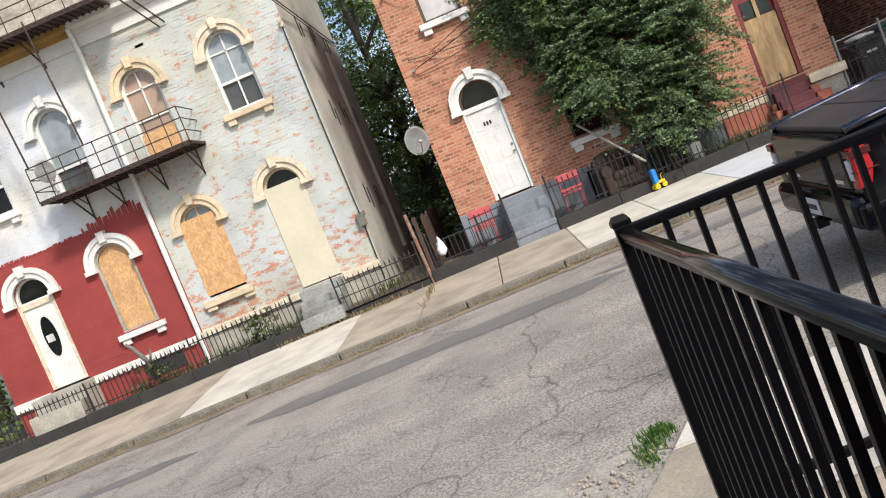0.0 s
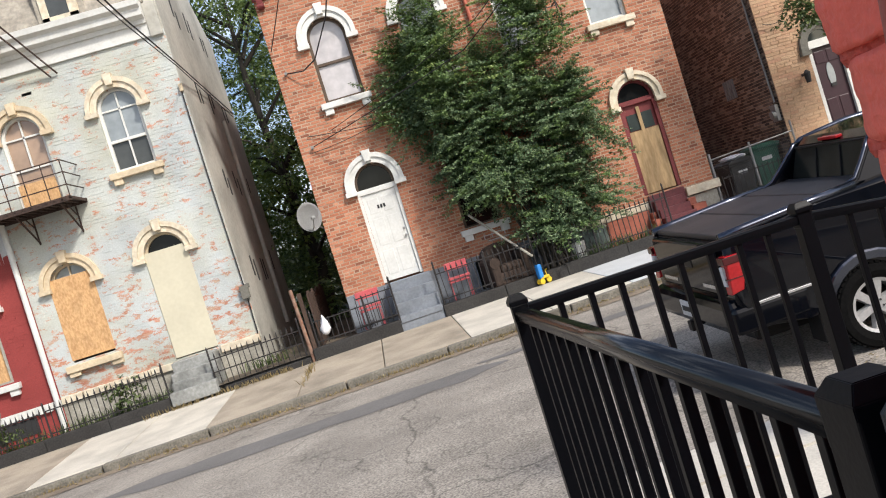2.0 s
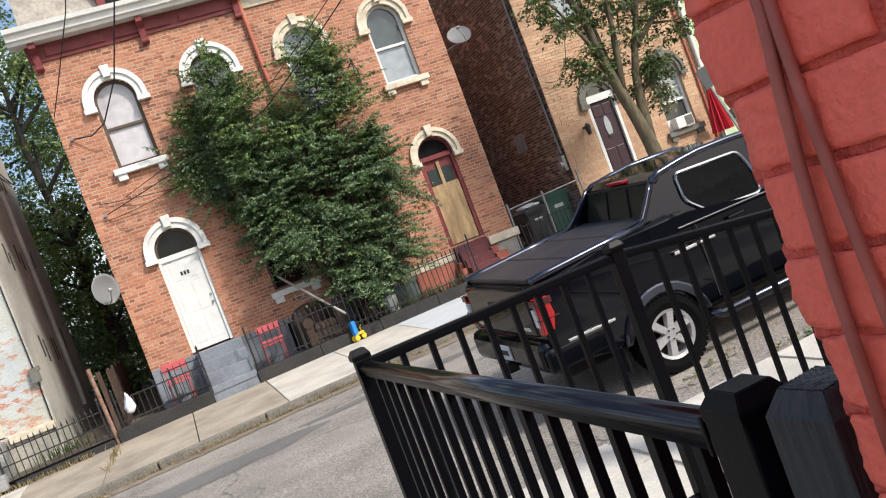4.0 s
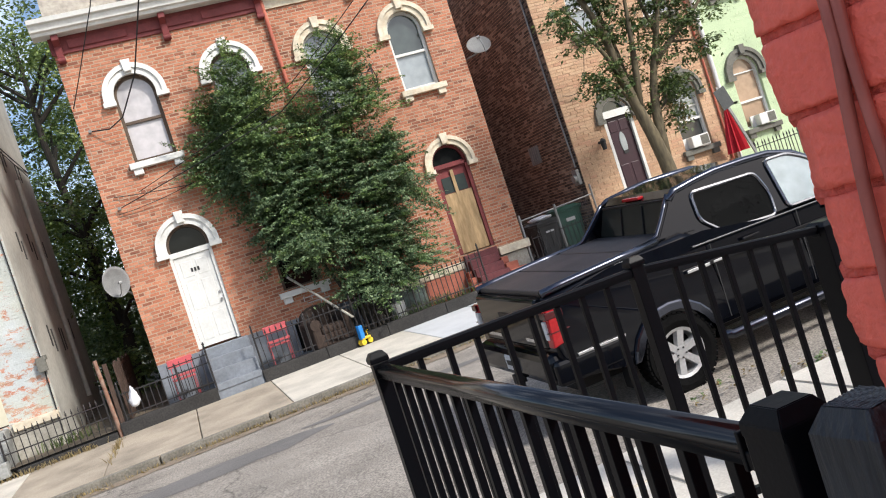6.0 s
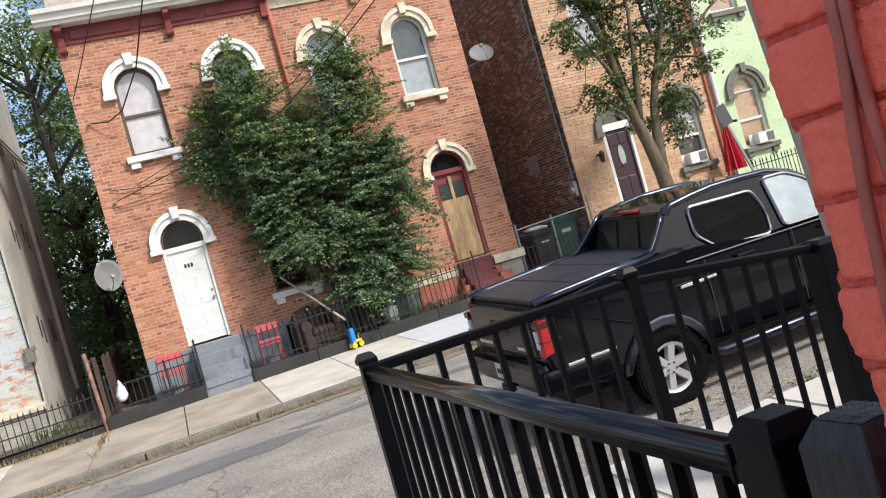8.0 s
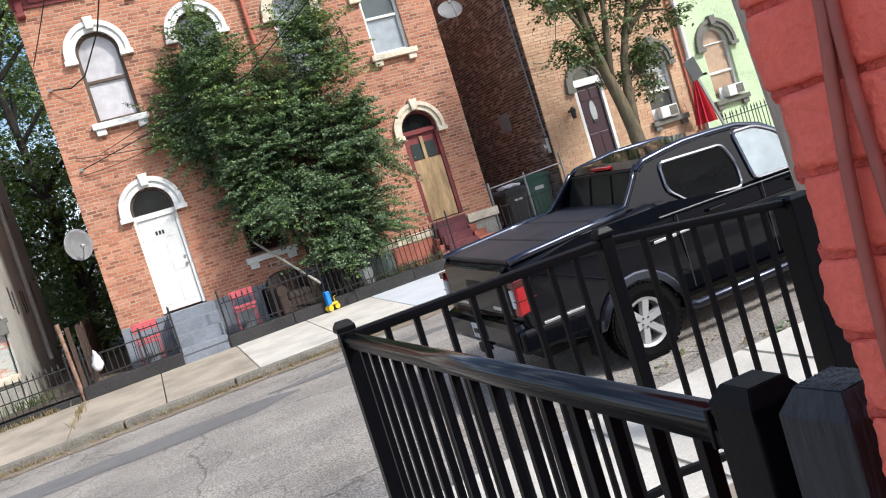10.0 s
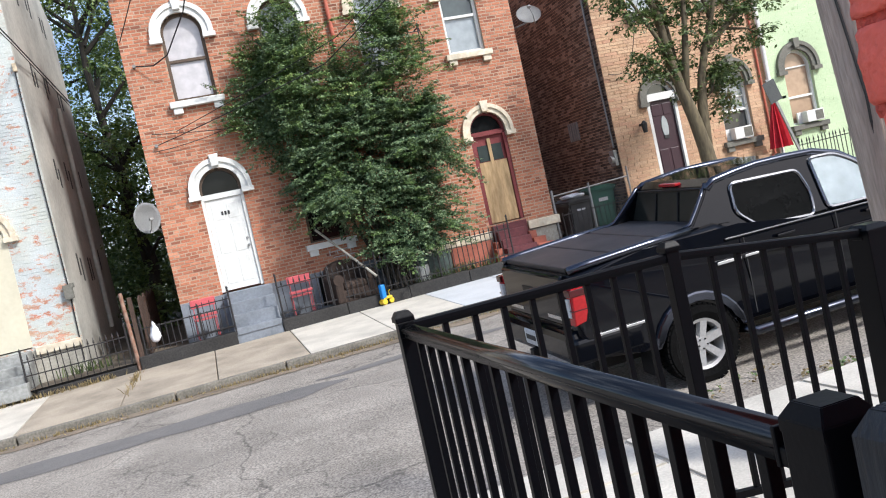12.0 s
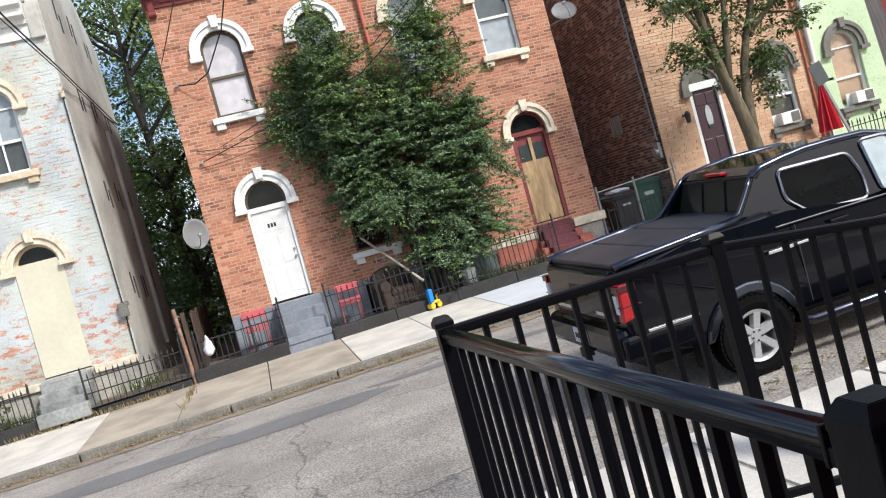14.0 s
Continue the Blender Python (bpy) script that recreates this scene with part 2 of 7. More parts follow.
M = {
    "road": None,
    "mortar_red": mat("mortar_red", (0.50, 0.37, 0.265), (0.40, 0.295, 0.21), 0.95, bump=0.4),
    "brick_red": brick_mat("brick_red", [(0.22, 0.08, 0.047), (0.42, 0.15, 0.08), (0.50, 0.195, 0.105), (0.34, 0.118, 0.064), (0.54, 0.245, 0.145), (0.43, 0.15, 0.08)], dirt=0.25),
    "brick_grey": brick_mat("brick_grey", [(0.50, 0.22, 0.14), (0.55, 0.28, 0.19), (0.47, 0.32, 0.22), (0.46, 0.18, 0.11)], paint=(0.50, 0.535, 0.53), flake=(0.548, 0.596), dirt=0.22, low=0.06, vary=0.1),
    "brick_white": brick_mat("brick_white", [(0.46, 0.47, 0.47), (0.40, 0.38, 0.35), (0.36, 0.30, 0.24)], paint=(0.63, 0.66, 0.70), flake=(0.58, 0.70), dirt=0.25, vary=0.1),
    "red_paint": mat("red_paint", (0.30, 0.045, 0.04), (0.26, 0.04, 0.036), 0.75, fine=30, coarse=1.0, stain=0.2, bump=0.3),
    "mortar_tan": mat("mortar_tan", (0.46, 0.32, 0.21), (0.38, 0.26, 0.17), 0.95, bump=0.4),
    "brick_tan": brick_mat("brick_tan", [(0.49, 0.31, 0.185), (0.54, 0.36, 0.225), (0.47, 0.28, 0.17), (0.56, 0.38, 0.24), (0.50, 0.285, 0.18)], dirt=0.2, bump=0.9),
    "brick_dark": brick_mat("brick_dark", [(0.07, 0.052, 0.042), (0.14, 0.10, 0.078), (0.05, 0.038, 0.032), (0.32, 0.25, 0.20), (0.09, 0.065, 0.05)], dirt=0.35),
    "mint": brick_mat("mint", [(0.50, 0.61, 0.38), (0.47, 0.58, 0.36)], dirt=0.1, bump=0.3),
    "plaster": mat("plaster", (0.52, 0.505, 0.45), (0.44, 0.425, 0.375), 0.9, fine=9, coarse=0.7, stain=0.38, bump=0.4),
    "near_brick": brick_mat("near_brick", [(0.84, 0.135, 0.088), (0.87, 0.15, 0.098), (0.81, 0.128, 0.084)], dirt=0.10, single=True, rough=0.6, grain=110, bump=0.8, vary=0.06),
    "near_mortar": mat("near_mortar", (0.74, 0.12, 0.08), (0.58, 0.09, 0.06), 0.8, fine=140, coarse=9, stain=0.3, bump=1.0),
    "white": mat("white_paint", (0.72, 0.72, 0.69), (0.66, 0.66, 0.62), 0.55, fine=18, coarse=2.5, stain=0.14, bump=0.12),
    "cream": mat("cream_paint", (0.68, 0.57, 0.40), (0.60, 0.48, 0.32), 0.7, fine=14, coarse=3.0, stain=0.25, bump=0.25),
    "cream_light": mat("cream_light", (0.72, 0.66, 0.52), (0.60, 0.50, 0.36), 0.75, fine=10, coarse=4.0, stain=0.3, bump=0.3),
    "stone": mat("weathered_stone", (0.42, 0.40, 0.34), (0.33, 0.31, 0.26), 0.9, fine=25, coarse=2.5, stain=0.4, bump=0.5),
    "slab_stone": mat("grey_step_stone", (0.33, 0.335, 0.32), (0.235, 0.24, 0.225), 0.9, fine=14, coarse=2.2, stain=0.45, bump=0.6),
    "maroon": mat("maroon_paint", (0.20, 0.03, 0.03), (0.16, 0.024, 0.025), 0.6, fine=20, coarse=3, stain=0.25, bump=0.15),
    "pipe_red": mat("rust_red_pipe", (0.52, 0.14, 0.085), (0.44, 0.115, 0.07), 0.6, bump=0.1),
    "mustard": mat("mustard_paint", (0.40, 0.25, 0.07), (0.34, 0.20, 0.05), 0.7, fine=20, coarse=4, stain=0.3),
    "osb": mat("strand_board", (0.66, 0.41, 0.20), (0.48, 0.27, 0.12), 0.85, fine=26, coarse=5, stain=0.2, bump=0.3, stretch=(1, 1, 0.55)),
    "ply": mat("pale_board", (0.60, 0.56, 0.43), (0.57, 0.53, 0.40), 0.8, fine=12, coarse=1.3, stain=0.12, bump=0.1),
    "ply_worn": mat("worn_plywood", (0.55, 0.38, 0.20), (0.42, 0.28, 0.14), 0.85, fine=9, coarse=2.5, stain=0.45, bump=0.2, stretch=(3, 1, 0.6)),
    # Near-black stands for the unlit rooms behind the glass.
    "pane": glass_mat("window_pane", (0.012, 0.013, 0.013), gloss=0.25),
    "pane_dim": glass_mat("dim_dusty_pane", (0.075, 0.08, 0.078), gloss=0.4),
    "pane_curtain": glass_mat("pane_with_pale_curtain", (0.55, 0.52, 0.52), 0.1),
    # Pale grey-blue puts the reflected sky into the pane's colour.
    "pane_grey": glass_mat("sky_toned_dusty_pane", (0.31, 0.345, 0.36), 0.06),
    "pane_teal": glass_mat("pane_teal", (0.06, 0.075, 0.07), 0.02),
    "pane_tan": glass_mat("pane_with_brown_blind", (0.42, 0.29, 0.2), 0.1),
    "frame_brown": mat("brown_frame", (0.10, 0.065, 0.04), None, 0.6, bump=0.1),
    "iron": mat("rusty_iron", (0.085, 0.05, 0.038), (0.045, 0.03, 0.025), 0.75, metal=0.3, fine=30, coarse=6, stain=0.3, bump=0.3),
    "fence_iron": mat("black_fence_iron", (0.022, 0.022, 0.024), (0.035, 0.03, 0.028), 0.6, metal=0.3, bump=0.15),
    "rail_black": mat("black_powder_coat", (0.002, 0.0024, 0.0036), (0.003, 0.0034, 0.005), 0.4, metal=0.0, fine=120, coarse=3, stain=0.2, bump=0.04, spec=0.11),
    "rail_gloss": mat("polished_black_handrail", (0.004, 0.004, 0.005), (0.006, 0.005, 0.005), 0.17, fine=22, coarse=5, stain=0.3, bump=0.02, spec=0.7, stretch=(9, 0.6, 9)),
    "wood_black": mat("black_painted_wood", (0.010, 0.012, 0.015), (0.019, 0.022, 0.027), 0.55, fine=16, coarse=3, stain=0.2, bump=0.7, stretch=(6, 6, 0.8)),
    "slate_step": mat("grey_painted_concrete", (0.22, 0.24, 0.27), (0.18, 0.2, 0.225), 0.75, fine=20, coarse=2.0, stain=0.3, bump=0.25),
    "concrete": mat("old_concrete", (0.45, 0.385, 0.30), (0.33, 0.28, 0.215), 0.9, fine=60, coarse=1.3, stain=0.42, bump=0.35),
    "concrete_new": mat("pale_concrete", (0.63, 0.59, 0.51), (0.52, 0.48, 0.41), 0.85, fine=60, coarse=1.6, stain=0.28, bump=0.25),
    "kerb": mat("kerb_stone", (0.235, 0.215, 0.175), (0.14, 0.128, 0.105), 0.9, fine=30, coarse=3, stain=0.45, bump=0.5),
    "dark_wall": mat("dark_coping", (0.02, 0.019, 0.018), (0.042, 0.039, 0.036), 0.85, fine=30, coarse=2, stain=0.3, bump=0.4),
    "soil": mat("yard_soil", (0.16, 0.125, 0.09), (0.10, 0.085, 0.06), 0.95, fine=22, coarse=1.5, stain=0.4, bump=0.7),
    "gutter": mat("gutter_grit", (0.27, 0.215, 0.155), (0.18, 0.14, 0.10), 0.95, fine=28, coarse=2.2, stain=0.35, bump=0.6),
    "ground": mat("far_ground", (0.12, 0.12, 0.08), (0.09, 0.10, 0.06), 0.95, fine=3, coarse=0.2),
    "gravel": mat("gravel_dirt", (0.42, 0.38, 0.33), (0.26, 0.235, 0.20), 0.95, fine=45, coarse=4, stain=0.3, bump=0.9),
    "bark": mat("bark", (0.155, 0.125, 0.07), (0.085, 0.068, 0.042), 0.9, fine=18, coarse=5, stain=0.3, bump=0.9, stretch=(1, 1, 0.25)),
    "bark_dark": mat("dark_bark", (0.055, 0.045, 0.035), (0.035, 0.03, 0.022), 0.9, fine=14, coarse=4, bump=0.8, stretch=(1, 1, 0.25)),
    "pole_wood": mat("weathered_pole", (0.46, 0.38, 0.32), (0.34, 0.28, 0.23), 0.9, fine=20, coarse=3, stain=0.3, bump=0.8, stretch=(4, 4, 0.3)),
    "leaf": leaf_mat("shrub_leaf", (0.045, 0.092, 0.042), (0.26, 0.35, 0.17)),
    # Shade inside the shrub is put into this darker leaf colour.
    "leaf_inner": leaf_mat("shaded_shrub_leaf", (0.04, 0.08, 0.038), (0.16, 0.23, 0.105)),
    # Sun on tips and upper shoots is put into the next two colours.
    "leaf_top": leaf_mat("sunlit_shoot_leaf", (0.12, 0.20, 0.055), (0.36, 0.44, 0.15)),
    "leaf_mid": leaf_mat("pale_green_leaf", (0.07, 0.13, 0.04), (0.21, 0.30, 0.10)),
    "leaf_far": leaf_mat("tree_leaf", (0.055, 0.105, 0.03), (0.26, 0.33, 0.09)),
    "leaf_light": leaf_mat("light_leaf", (0.06, 0.11, 0.02), (0.22, 0.28, 0.06)),
    "leaf_street": leaf_mat("street_tree_leaf", (0.035, 0.062, 0.018), (0.15, 0.20, 0.06)),
    "grass": leaf_mat("grass_blade", (0.05, 0.11, 0.02), (0.13, 0.23, 0.05)),
    "dry_grass": leaf_mat("dry_grass", (0.20, 0.15, 0.07), (0.36, 0.28, 0.13)),
    "car_paint": mat("black_car_paint", (0.0020, 0.0025, 0.0045), (0.0026, 0.0032, 0.0055), 0.05, fine=300, coarse=1.0, stain=0.2, bump=0.0, spec=0.24),
    # Paler metallic black puts the sky's grazing sheen into edges and arches.
    "car_edge": mat("black_edge_sky_sheen", (0.085, 0.092, 0.115), (0.075, 0.082, 0.105), 0.2, metal=1.0, fine=200, coarse=1.0, stain=0.2, bump=0.0),
    "car_trim": mat("black_car_plastic", (0.005, 0.005, 0.006), None, 0.5, bump=0.05, spec=0.25),
    "bed_cover": mat("vinyl_bed_cover", (0.022, 0.022, 0.026), (0.016, 0.016, 0.019), 0.45, fine=150, coarse=2, stain=0.25, bump=0.1),
    "chrome_dark": mat("dull_bright_trim", (0.2, 0.205, 0.22), None, 0.25, metal=0.9, bump=0.0, stain=0.1),
    "car_glass": mat("tinted_glass", (0.003, 0.004, 0.004), None, 0.03, fine=5, bump=0.0, spec=0.1, stain=0.0),
    # Opaque grey stands for the daylight seen through the cab.
    "car_glass_rear": mat("lightened_rear_glass", (0.045, 0.048, 0.042), (0.035, 0.037, 0.033), 0.06, fine=3, coarse=1.0, bump=0.0, spec=0.3, stain=0.3),
    "slab_white": mat("whitened_concrete", (0.57, 0.59, 0.605), (0.50, 0.51, 0.52), 0.8, fine=50, coarse=1.4, stain=0.15, bump=0.2),
    # Pale and half metallic: the sky's reflection is put into the glass colour.
    "car_glass_sky": mat("sky_painted_car_glass", (0.62, 0.72, 0.74), None, 0.02, metal=0.55, fine=5, bump=0.0, spec=1.0, coat=1.0, stain=0.0),
    "chrome": mat("bright_metal", (0.62, 0.63, 0.65), (0.58, 0.59, 0.6), 0.25, metal=0.9, bump=0.0, stain=0.1),
    "alloy": mat("alloy_wheel", (0.56, 0.56, 0.56), (0.48, 0.48, 0.48), 0.35, metal=0.45, bump=0.05, stain=0.2),
    "tyre": mat("tyre_rubber", (0.005, 0.005, 0.005), (0.008, 0.008, 0.008), 0.95, bump=0.3, spec=0.05),
    "tail_dark": mat("smoked_lens", (0.06, 0.004, 0.006), None, 0.08, bump=0.0, spec=0.4),
    "tail_red": mat("tail_light_red", (0.38, 0.01, 0.014), (0.30, 0.007, 0.01), 0.12, bump=0.0, spec=0.4, stain=0.1),
    "dish": mat("dish_grey", (0.42, 0.42, 0.41), (0.36, 0.36, 0.35), 0.6, bump=0.1),
    "purple": mat("plum_door_paint", (0.04, 0.012, 0.02), (0.032, 0.01, 0.015), 0.45, bump=0.1),
    "trim_grey": mat("grey_stone_trim", (0.17, 0.165, 0.14), (0.13, 0.125, 0.105), 0.85, fine=20, bump=0.3),
    "bin_green": mat("green_bin_plastic", (0.012, 0.085, 0.055), (0.01, 0.07, 0.045), 0.5, bump=0.1),
    "bin_black": mat("black_bin_plastic", (0.022, 0.022, 0.024), None, 0.55, bump=0.1),
    "plastic_bag": mat("white_plastic_bag", (0.80, 0.80, 0.82), (0.72, 0.72, 0.75), 0.4, fine=20, bump=0.5),
    "blue": mat("blue_plastic", (0.02, 0.22, 0.62), None, 0.4, bump=0.05),
    "yellow": mat("yellow_plastic", (0.80, 0.55, 0.03), None, 0.4, bump=0.05),
    "red_cloth": mat("red_fabric", (0.55, 0.02, 0.035), (0.46, 0.015, 0.03), 0.8, fine=60, coarse=5, stain=0.2, bump=0.3),
    "pink": mat("coral_paint", (0.55, 0.10, 0.11), (0.48, 0.08, 0.09), 0.6, bump=0.1),
    "brown_cloth": mat("brown_upholstery", (0.045, 0.028, 0.02), (0.03, 0.019, 0.014), 0.95, fine=35, coarse=7, stain=0.3, bump=0.6),
    "brown_wood": mat("brown_fence_wood", (0.085, 0.05, 0.034), (0.05, 0.03, 0.022), 0.85, fine=14, coarse=3, bump=0.5, stretch=(4, 4, 0.4)),
    "steel": mat("galvanised_steel", (0.33, 0.33, 0.32), (0.27, 0.27, 0.26), 0.5, metal=0.6, bump=0.1),
    "rust": mat("rusty_pipe", (0.22, 0.10, 0.06), (0.30, 0.2, 0.15), 0.8, fine=12, coarse=5, bump=0.3),
    "cable": mat("black_cable", (0.012, 0.012, 0.013), None, 0.6, bump=0.0),
    "near_cable": mat("painted_cable", (0.40, 0.10, 0.075), (0.32, 0.075, 0.055), 0.5, fine=30, coarse=8, bump=0.2),
    "teal": mat("faded_teal_board", (0.16, 0.22, 0.20), (0.12, 0.15, 0.14), 0.8, fine=12, coarse=4, stain=0.35),
    "coral": mat("faded_red_panel", (0.42, 0.14, 0.09), (0.36, 0.11, 0.07), 0.8, fine=16, coarse=3, stain=0.25),
    "step_red": mat("dark_red_step", (0.13, 0.03, 0.035), (0.10, 0.024, 0.028), 0.75, fine=20, coarse=4, stain=0.25, bump=0.3),
    "slate_roof": mat("mottled_slate", (0.42, 0.38, 0.31), (0.30, 0.27, 0.23), 0.85, fine=12, coarse=4, stain=0.35, bump=0.4),
    "sign_back": mat("dull_sign_back", (0.075, 0.08, 0.08), (0.06, 0.064, 0.064), 0.5, metal=0.2, bump=0.05),
    "ink": mat("dark_marking", (0.03, 0.03, 0.03), None, 0.7, bump=0.0),
    "chalk": mat("white_marking", (0.62, 0.62, 0.62), None, 0.8, bump=0.0),
}


def road_mat():
    """Worn asphalt: pale aggregate, darker repair bands along the street and fine cracks."""
    m = mat("asphalt", (0.44, 0.395, 0.34), (0.165, 0.148, 0.127), 0.9, fine=46, coarse=1.1, stain=0.3, bump=0.8)
    n, l = m.node_tree.nodes, m.node_tree.links
    p = n["Principled BSDF"]
    src = p.inputs["Base Color"].links[0].from_socket
    g = n.new("ShaderNodeNewGeometry")
    w = n.new("ShaderNodeTexNoise")
    w.inputs["Scale"].default_value, w.inputs["Detail"].default_value = 1.3, 4
    l.new(g.outputs["Position"], w.inputs["Vector"])
    mixv = n.new("ShaderNodeMix")
    mixv.data_type = "VECTOR"
    mixv.inputs[0].default_value = 0.5
    l.new(g.outputs["Position"], mixv.inputs[4])
    l.new(w.outputs["Color"], mixv.inputs[5])
    v = n.new("ShaderNodeTexVoronoi")
    v.feature = "DISTANCE_TO_EDGE"
    v.inputs["Scale"].default_value = 0.55
    l.new(mixv.outputs[1], v.inputs["Vector"])
    c = n.new("ShaderNodeMapRange")
    c.inputs[1].default_value, c.inputs[2].default_value = 0.0, 0.008
    c.inputs[3].default_value, c.inputs[4].default_value = 0.5, 1.0
    l.new(v.outputs["Distance"], c.inputs[0])
    b = n.new("ShaderNodeTexNoise")
    b.inputs["Scale"].default_value, b.inputs["Detail"].default_value = 1.0, 5
    mp = n.new("ShaderNodeMapping")
    mp.inputs["Scale"].default_value = (0.16, 1.5, 1)
    l.new(g.outputs["Position"], mp.inputs["Vector"])
    l.new(mp.outputs[0], b.inputs["Vector"])
    d = n.new("ShaderNodeMapRange")
    d.inputs[1].default_value, d.inputs[2].default_value = 0.52, 0.64
    d.inputs[3].default_value, d.inputs[4].default_value = 1.0, 0.86
    l.new(b.outputs["Fac"], d.inputs[0])
    mu = n.new("ShaderNodeMath")
    mu.operation = "MULTIPLY"
    l.new(c.outputs[0], mu.inputs[0])
    l.new(d.outputs[0], mu.inputs[1])
    v2 = n.new("ShaderNodeTexVoronoi")
    v2.feature = "DISTANCE_TO_EDGE"
    v2.inputs["Scale"].default_value = 1.9
    l.new(mixv.outputs[1], v2.inputs["Vector"])
    c2 = n.new("ShaderNodeMapRange")
    c2.inputs[1].default_value, c2.inputs[2].default_value = 0.0, 0.02
    c2.inputs[3].default_value, c2.inputs[4].default_value = 0.42, 0.0
    l.new(v2.outputs["Distance"], c2.inputs[0])
    k2 = n.new("ShaderNodeTexNoise")
    k2.inputs["Scale"].default_value, k2.inputs["Detail"].default_value = 0.45, 6
    l.new(g.outputs["Position"], k2.inputs["Vector"])
    e2 = n.new("ShaderNodeMapRange")
    e2.inputs[1].default_value, e2.inputs[2].default_value = 0.47, 0.56
    l.new(k2.outputs["Fac"], e2.inputs[0])
    f2 = n.new("ShaderNodeMath")
    f2.operation = "MULTIPLY"
    l.new(c2.outputs[0], f2.inputs[0])
    l.new(e2.outputs[0], f2.inputs[1])
    e3 = n.new("ShaderNodeMath")
    e3.operation = "MULTIPLY_ADD"
    e3.inputs[1].default_value = 0.10
    l.new(e2.outputs[0], e3.inputs[0])
    l.new(f2.outputs[0], e3.inputs[2])
    g2 = n.new("ShaderNodeMath")
    g2.operation = "SUBTRACT"
    g2.inputs[0].default_value = 1.0
    l.new(e3.outputs[0], g2.inputs[1])
    h2 = n.new("ShaderNodeMath")
    h2.operation = "MULTIPLY"
    l.new(mu.outputs[0], h2.inputs[0])
    l.new(g2.outputs[0], h2.inputs[1])
    y = n.new("ShaderNodeMix")
    y.data_type, y.blend_type = "RGBA", "MULTIPLY"
    y.inputs[0].default_value = 1
    l.new(src, y.inputs[6])
    l.new(h2.outputs[0], y.inputs[7])
    l.new(y.outputs[2], p.inputs["Base Color"])
    return m


M["road"] = road_mat()
M["tar"] = mat("tar_patch", (0.19, 0.18, 0.17), (0.115, 0.11, 0.105), 0.85, fine=70, coarse=1.5, stain=0.2, bump=0.4)

# ---- mesh helpers ----


def part(name, bm, material, parent=None, label="", smooth=False):
    """Links a bmesh as one mesh object, under a thing or a part."""
    me = bpy.data.meshes.new(name)
    bmesh.ops.recalc_face_normals(bm, faces=bm.faces)
    bm.to_mesh(me)
    bm.free()
    me.materials.append(M[material])
    if smooth:
        for f in me.polygons:
            f.use_smooth = True
    ob = new(name, me)
    ob.parent = parent
    if label:
        ob["label"] = label
    return ob


def raw(name, verts, faces, material, parent=None, label=""):
    me = bpy.data.meshes.new(name)
    me.from_pydata([tuple(v) for v in verts], [], [tuple(f) for f in faces])
    me.materials.append(M[material])
    ob = new(name, me)
    ob.parent = parent
    if label:
        ob["label"] = label
    return ob


def thing(name, label, category, at=(0, 0, 0), group="", kind="", m=None):
    e = new(name)
    e.empty_display_size = 0.1
    e.matrix_world = m if m is not None else Matrix.Translation(at)
    return tagged(e, label, category, group, kind)


def B():
    return bmesh.new()


def box(bm, x0, x1, y0, y1, z0, z1, bev=0.0, slope=0.0):
    """A box; slope: rise per metre of x."""
    vs = [bm.verts.new((x, y, z + slope * x)) for z in (z0, z1) for y in (y0, y1) for x in (x0, x1)]
    q = [(0, 2, 3, 1), (4, 5, 7, 6), (0, 1, 5, 4), (2, 6, 7, 3), (0, 4, 6, 2), (1, 3, 7, 5)]
    fs = [bm.faces.new([vs[i] for i in f]) for f in q]
    if bev:
        bmesh.ops.bevel(bm, geom=list({e for f in fs for e in f.edges}), offset=bev, segments=2, affect="EDGES", profile=0.5)
    return bm


def cyl(bm, p0, p1, r0, r1=None, n=10, cap=True):
    p0, p1 = Vector(p0), Vector(p1)
    r1 = r0 if r1 is None else r1
    d = (p1 - p0).normalized()
    u = d.orthogonal().normalized()
    w = d.cross(u)
    ring = lambda p, r: [bm.verts.new(p + (u * math.cos(2 * math.pi * i / n) + w * math.sin(2 * math.pi * i / n)) * r) for i in range(n)]
    a, b = ring(p0, r0), ring(p1, r1)
    for i in range(n):
        bm.faces.new((a[i], a[(i + 1) % n], b[(i + 1) % n], b[i]))
    if cap:
        bm.faces.new(a[::-1])
        bm.faces.new(b)
    return bm


def tube(bm, pts, r, n=8, r_end=None):
    """A bent round bar through points."""
    pts = [Vector(p) for p in pts]
    rings = []
    for i, p in enumerate(pts):
        d = (pts[min(i + 1, len(pts) - 1)] - pts[max(i - 1, 0)]).normalized()
        u = d.cross(Vector((0.31, 0.77, 0.55))).normalized()
        w = d.cross(u)
        rr = r if r_end is None else r + (r_end - r) * i / (len(pts) - 1)
        rings.append([bm.verts.new(p + (u * math.cos(2 * math.pi * k / n) + w * math.sin(2 * math.pi * k / n)) * rr) for k in range(n)])
    for a, b in zip(rings, rings[1:]):
        for k in range(n):
            bm.faces.new((a[k], a[(k + 1) % n], b[(k + 1) % n], b[k]))
    bm.faces.new(rings[0][::-1])
    bm.faces.new(rings[-1])
    return bm


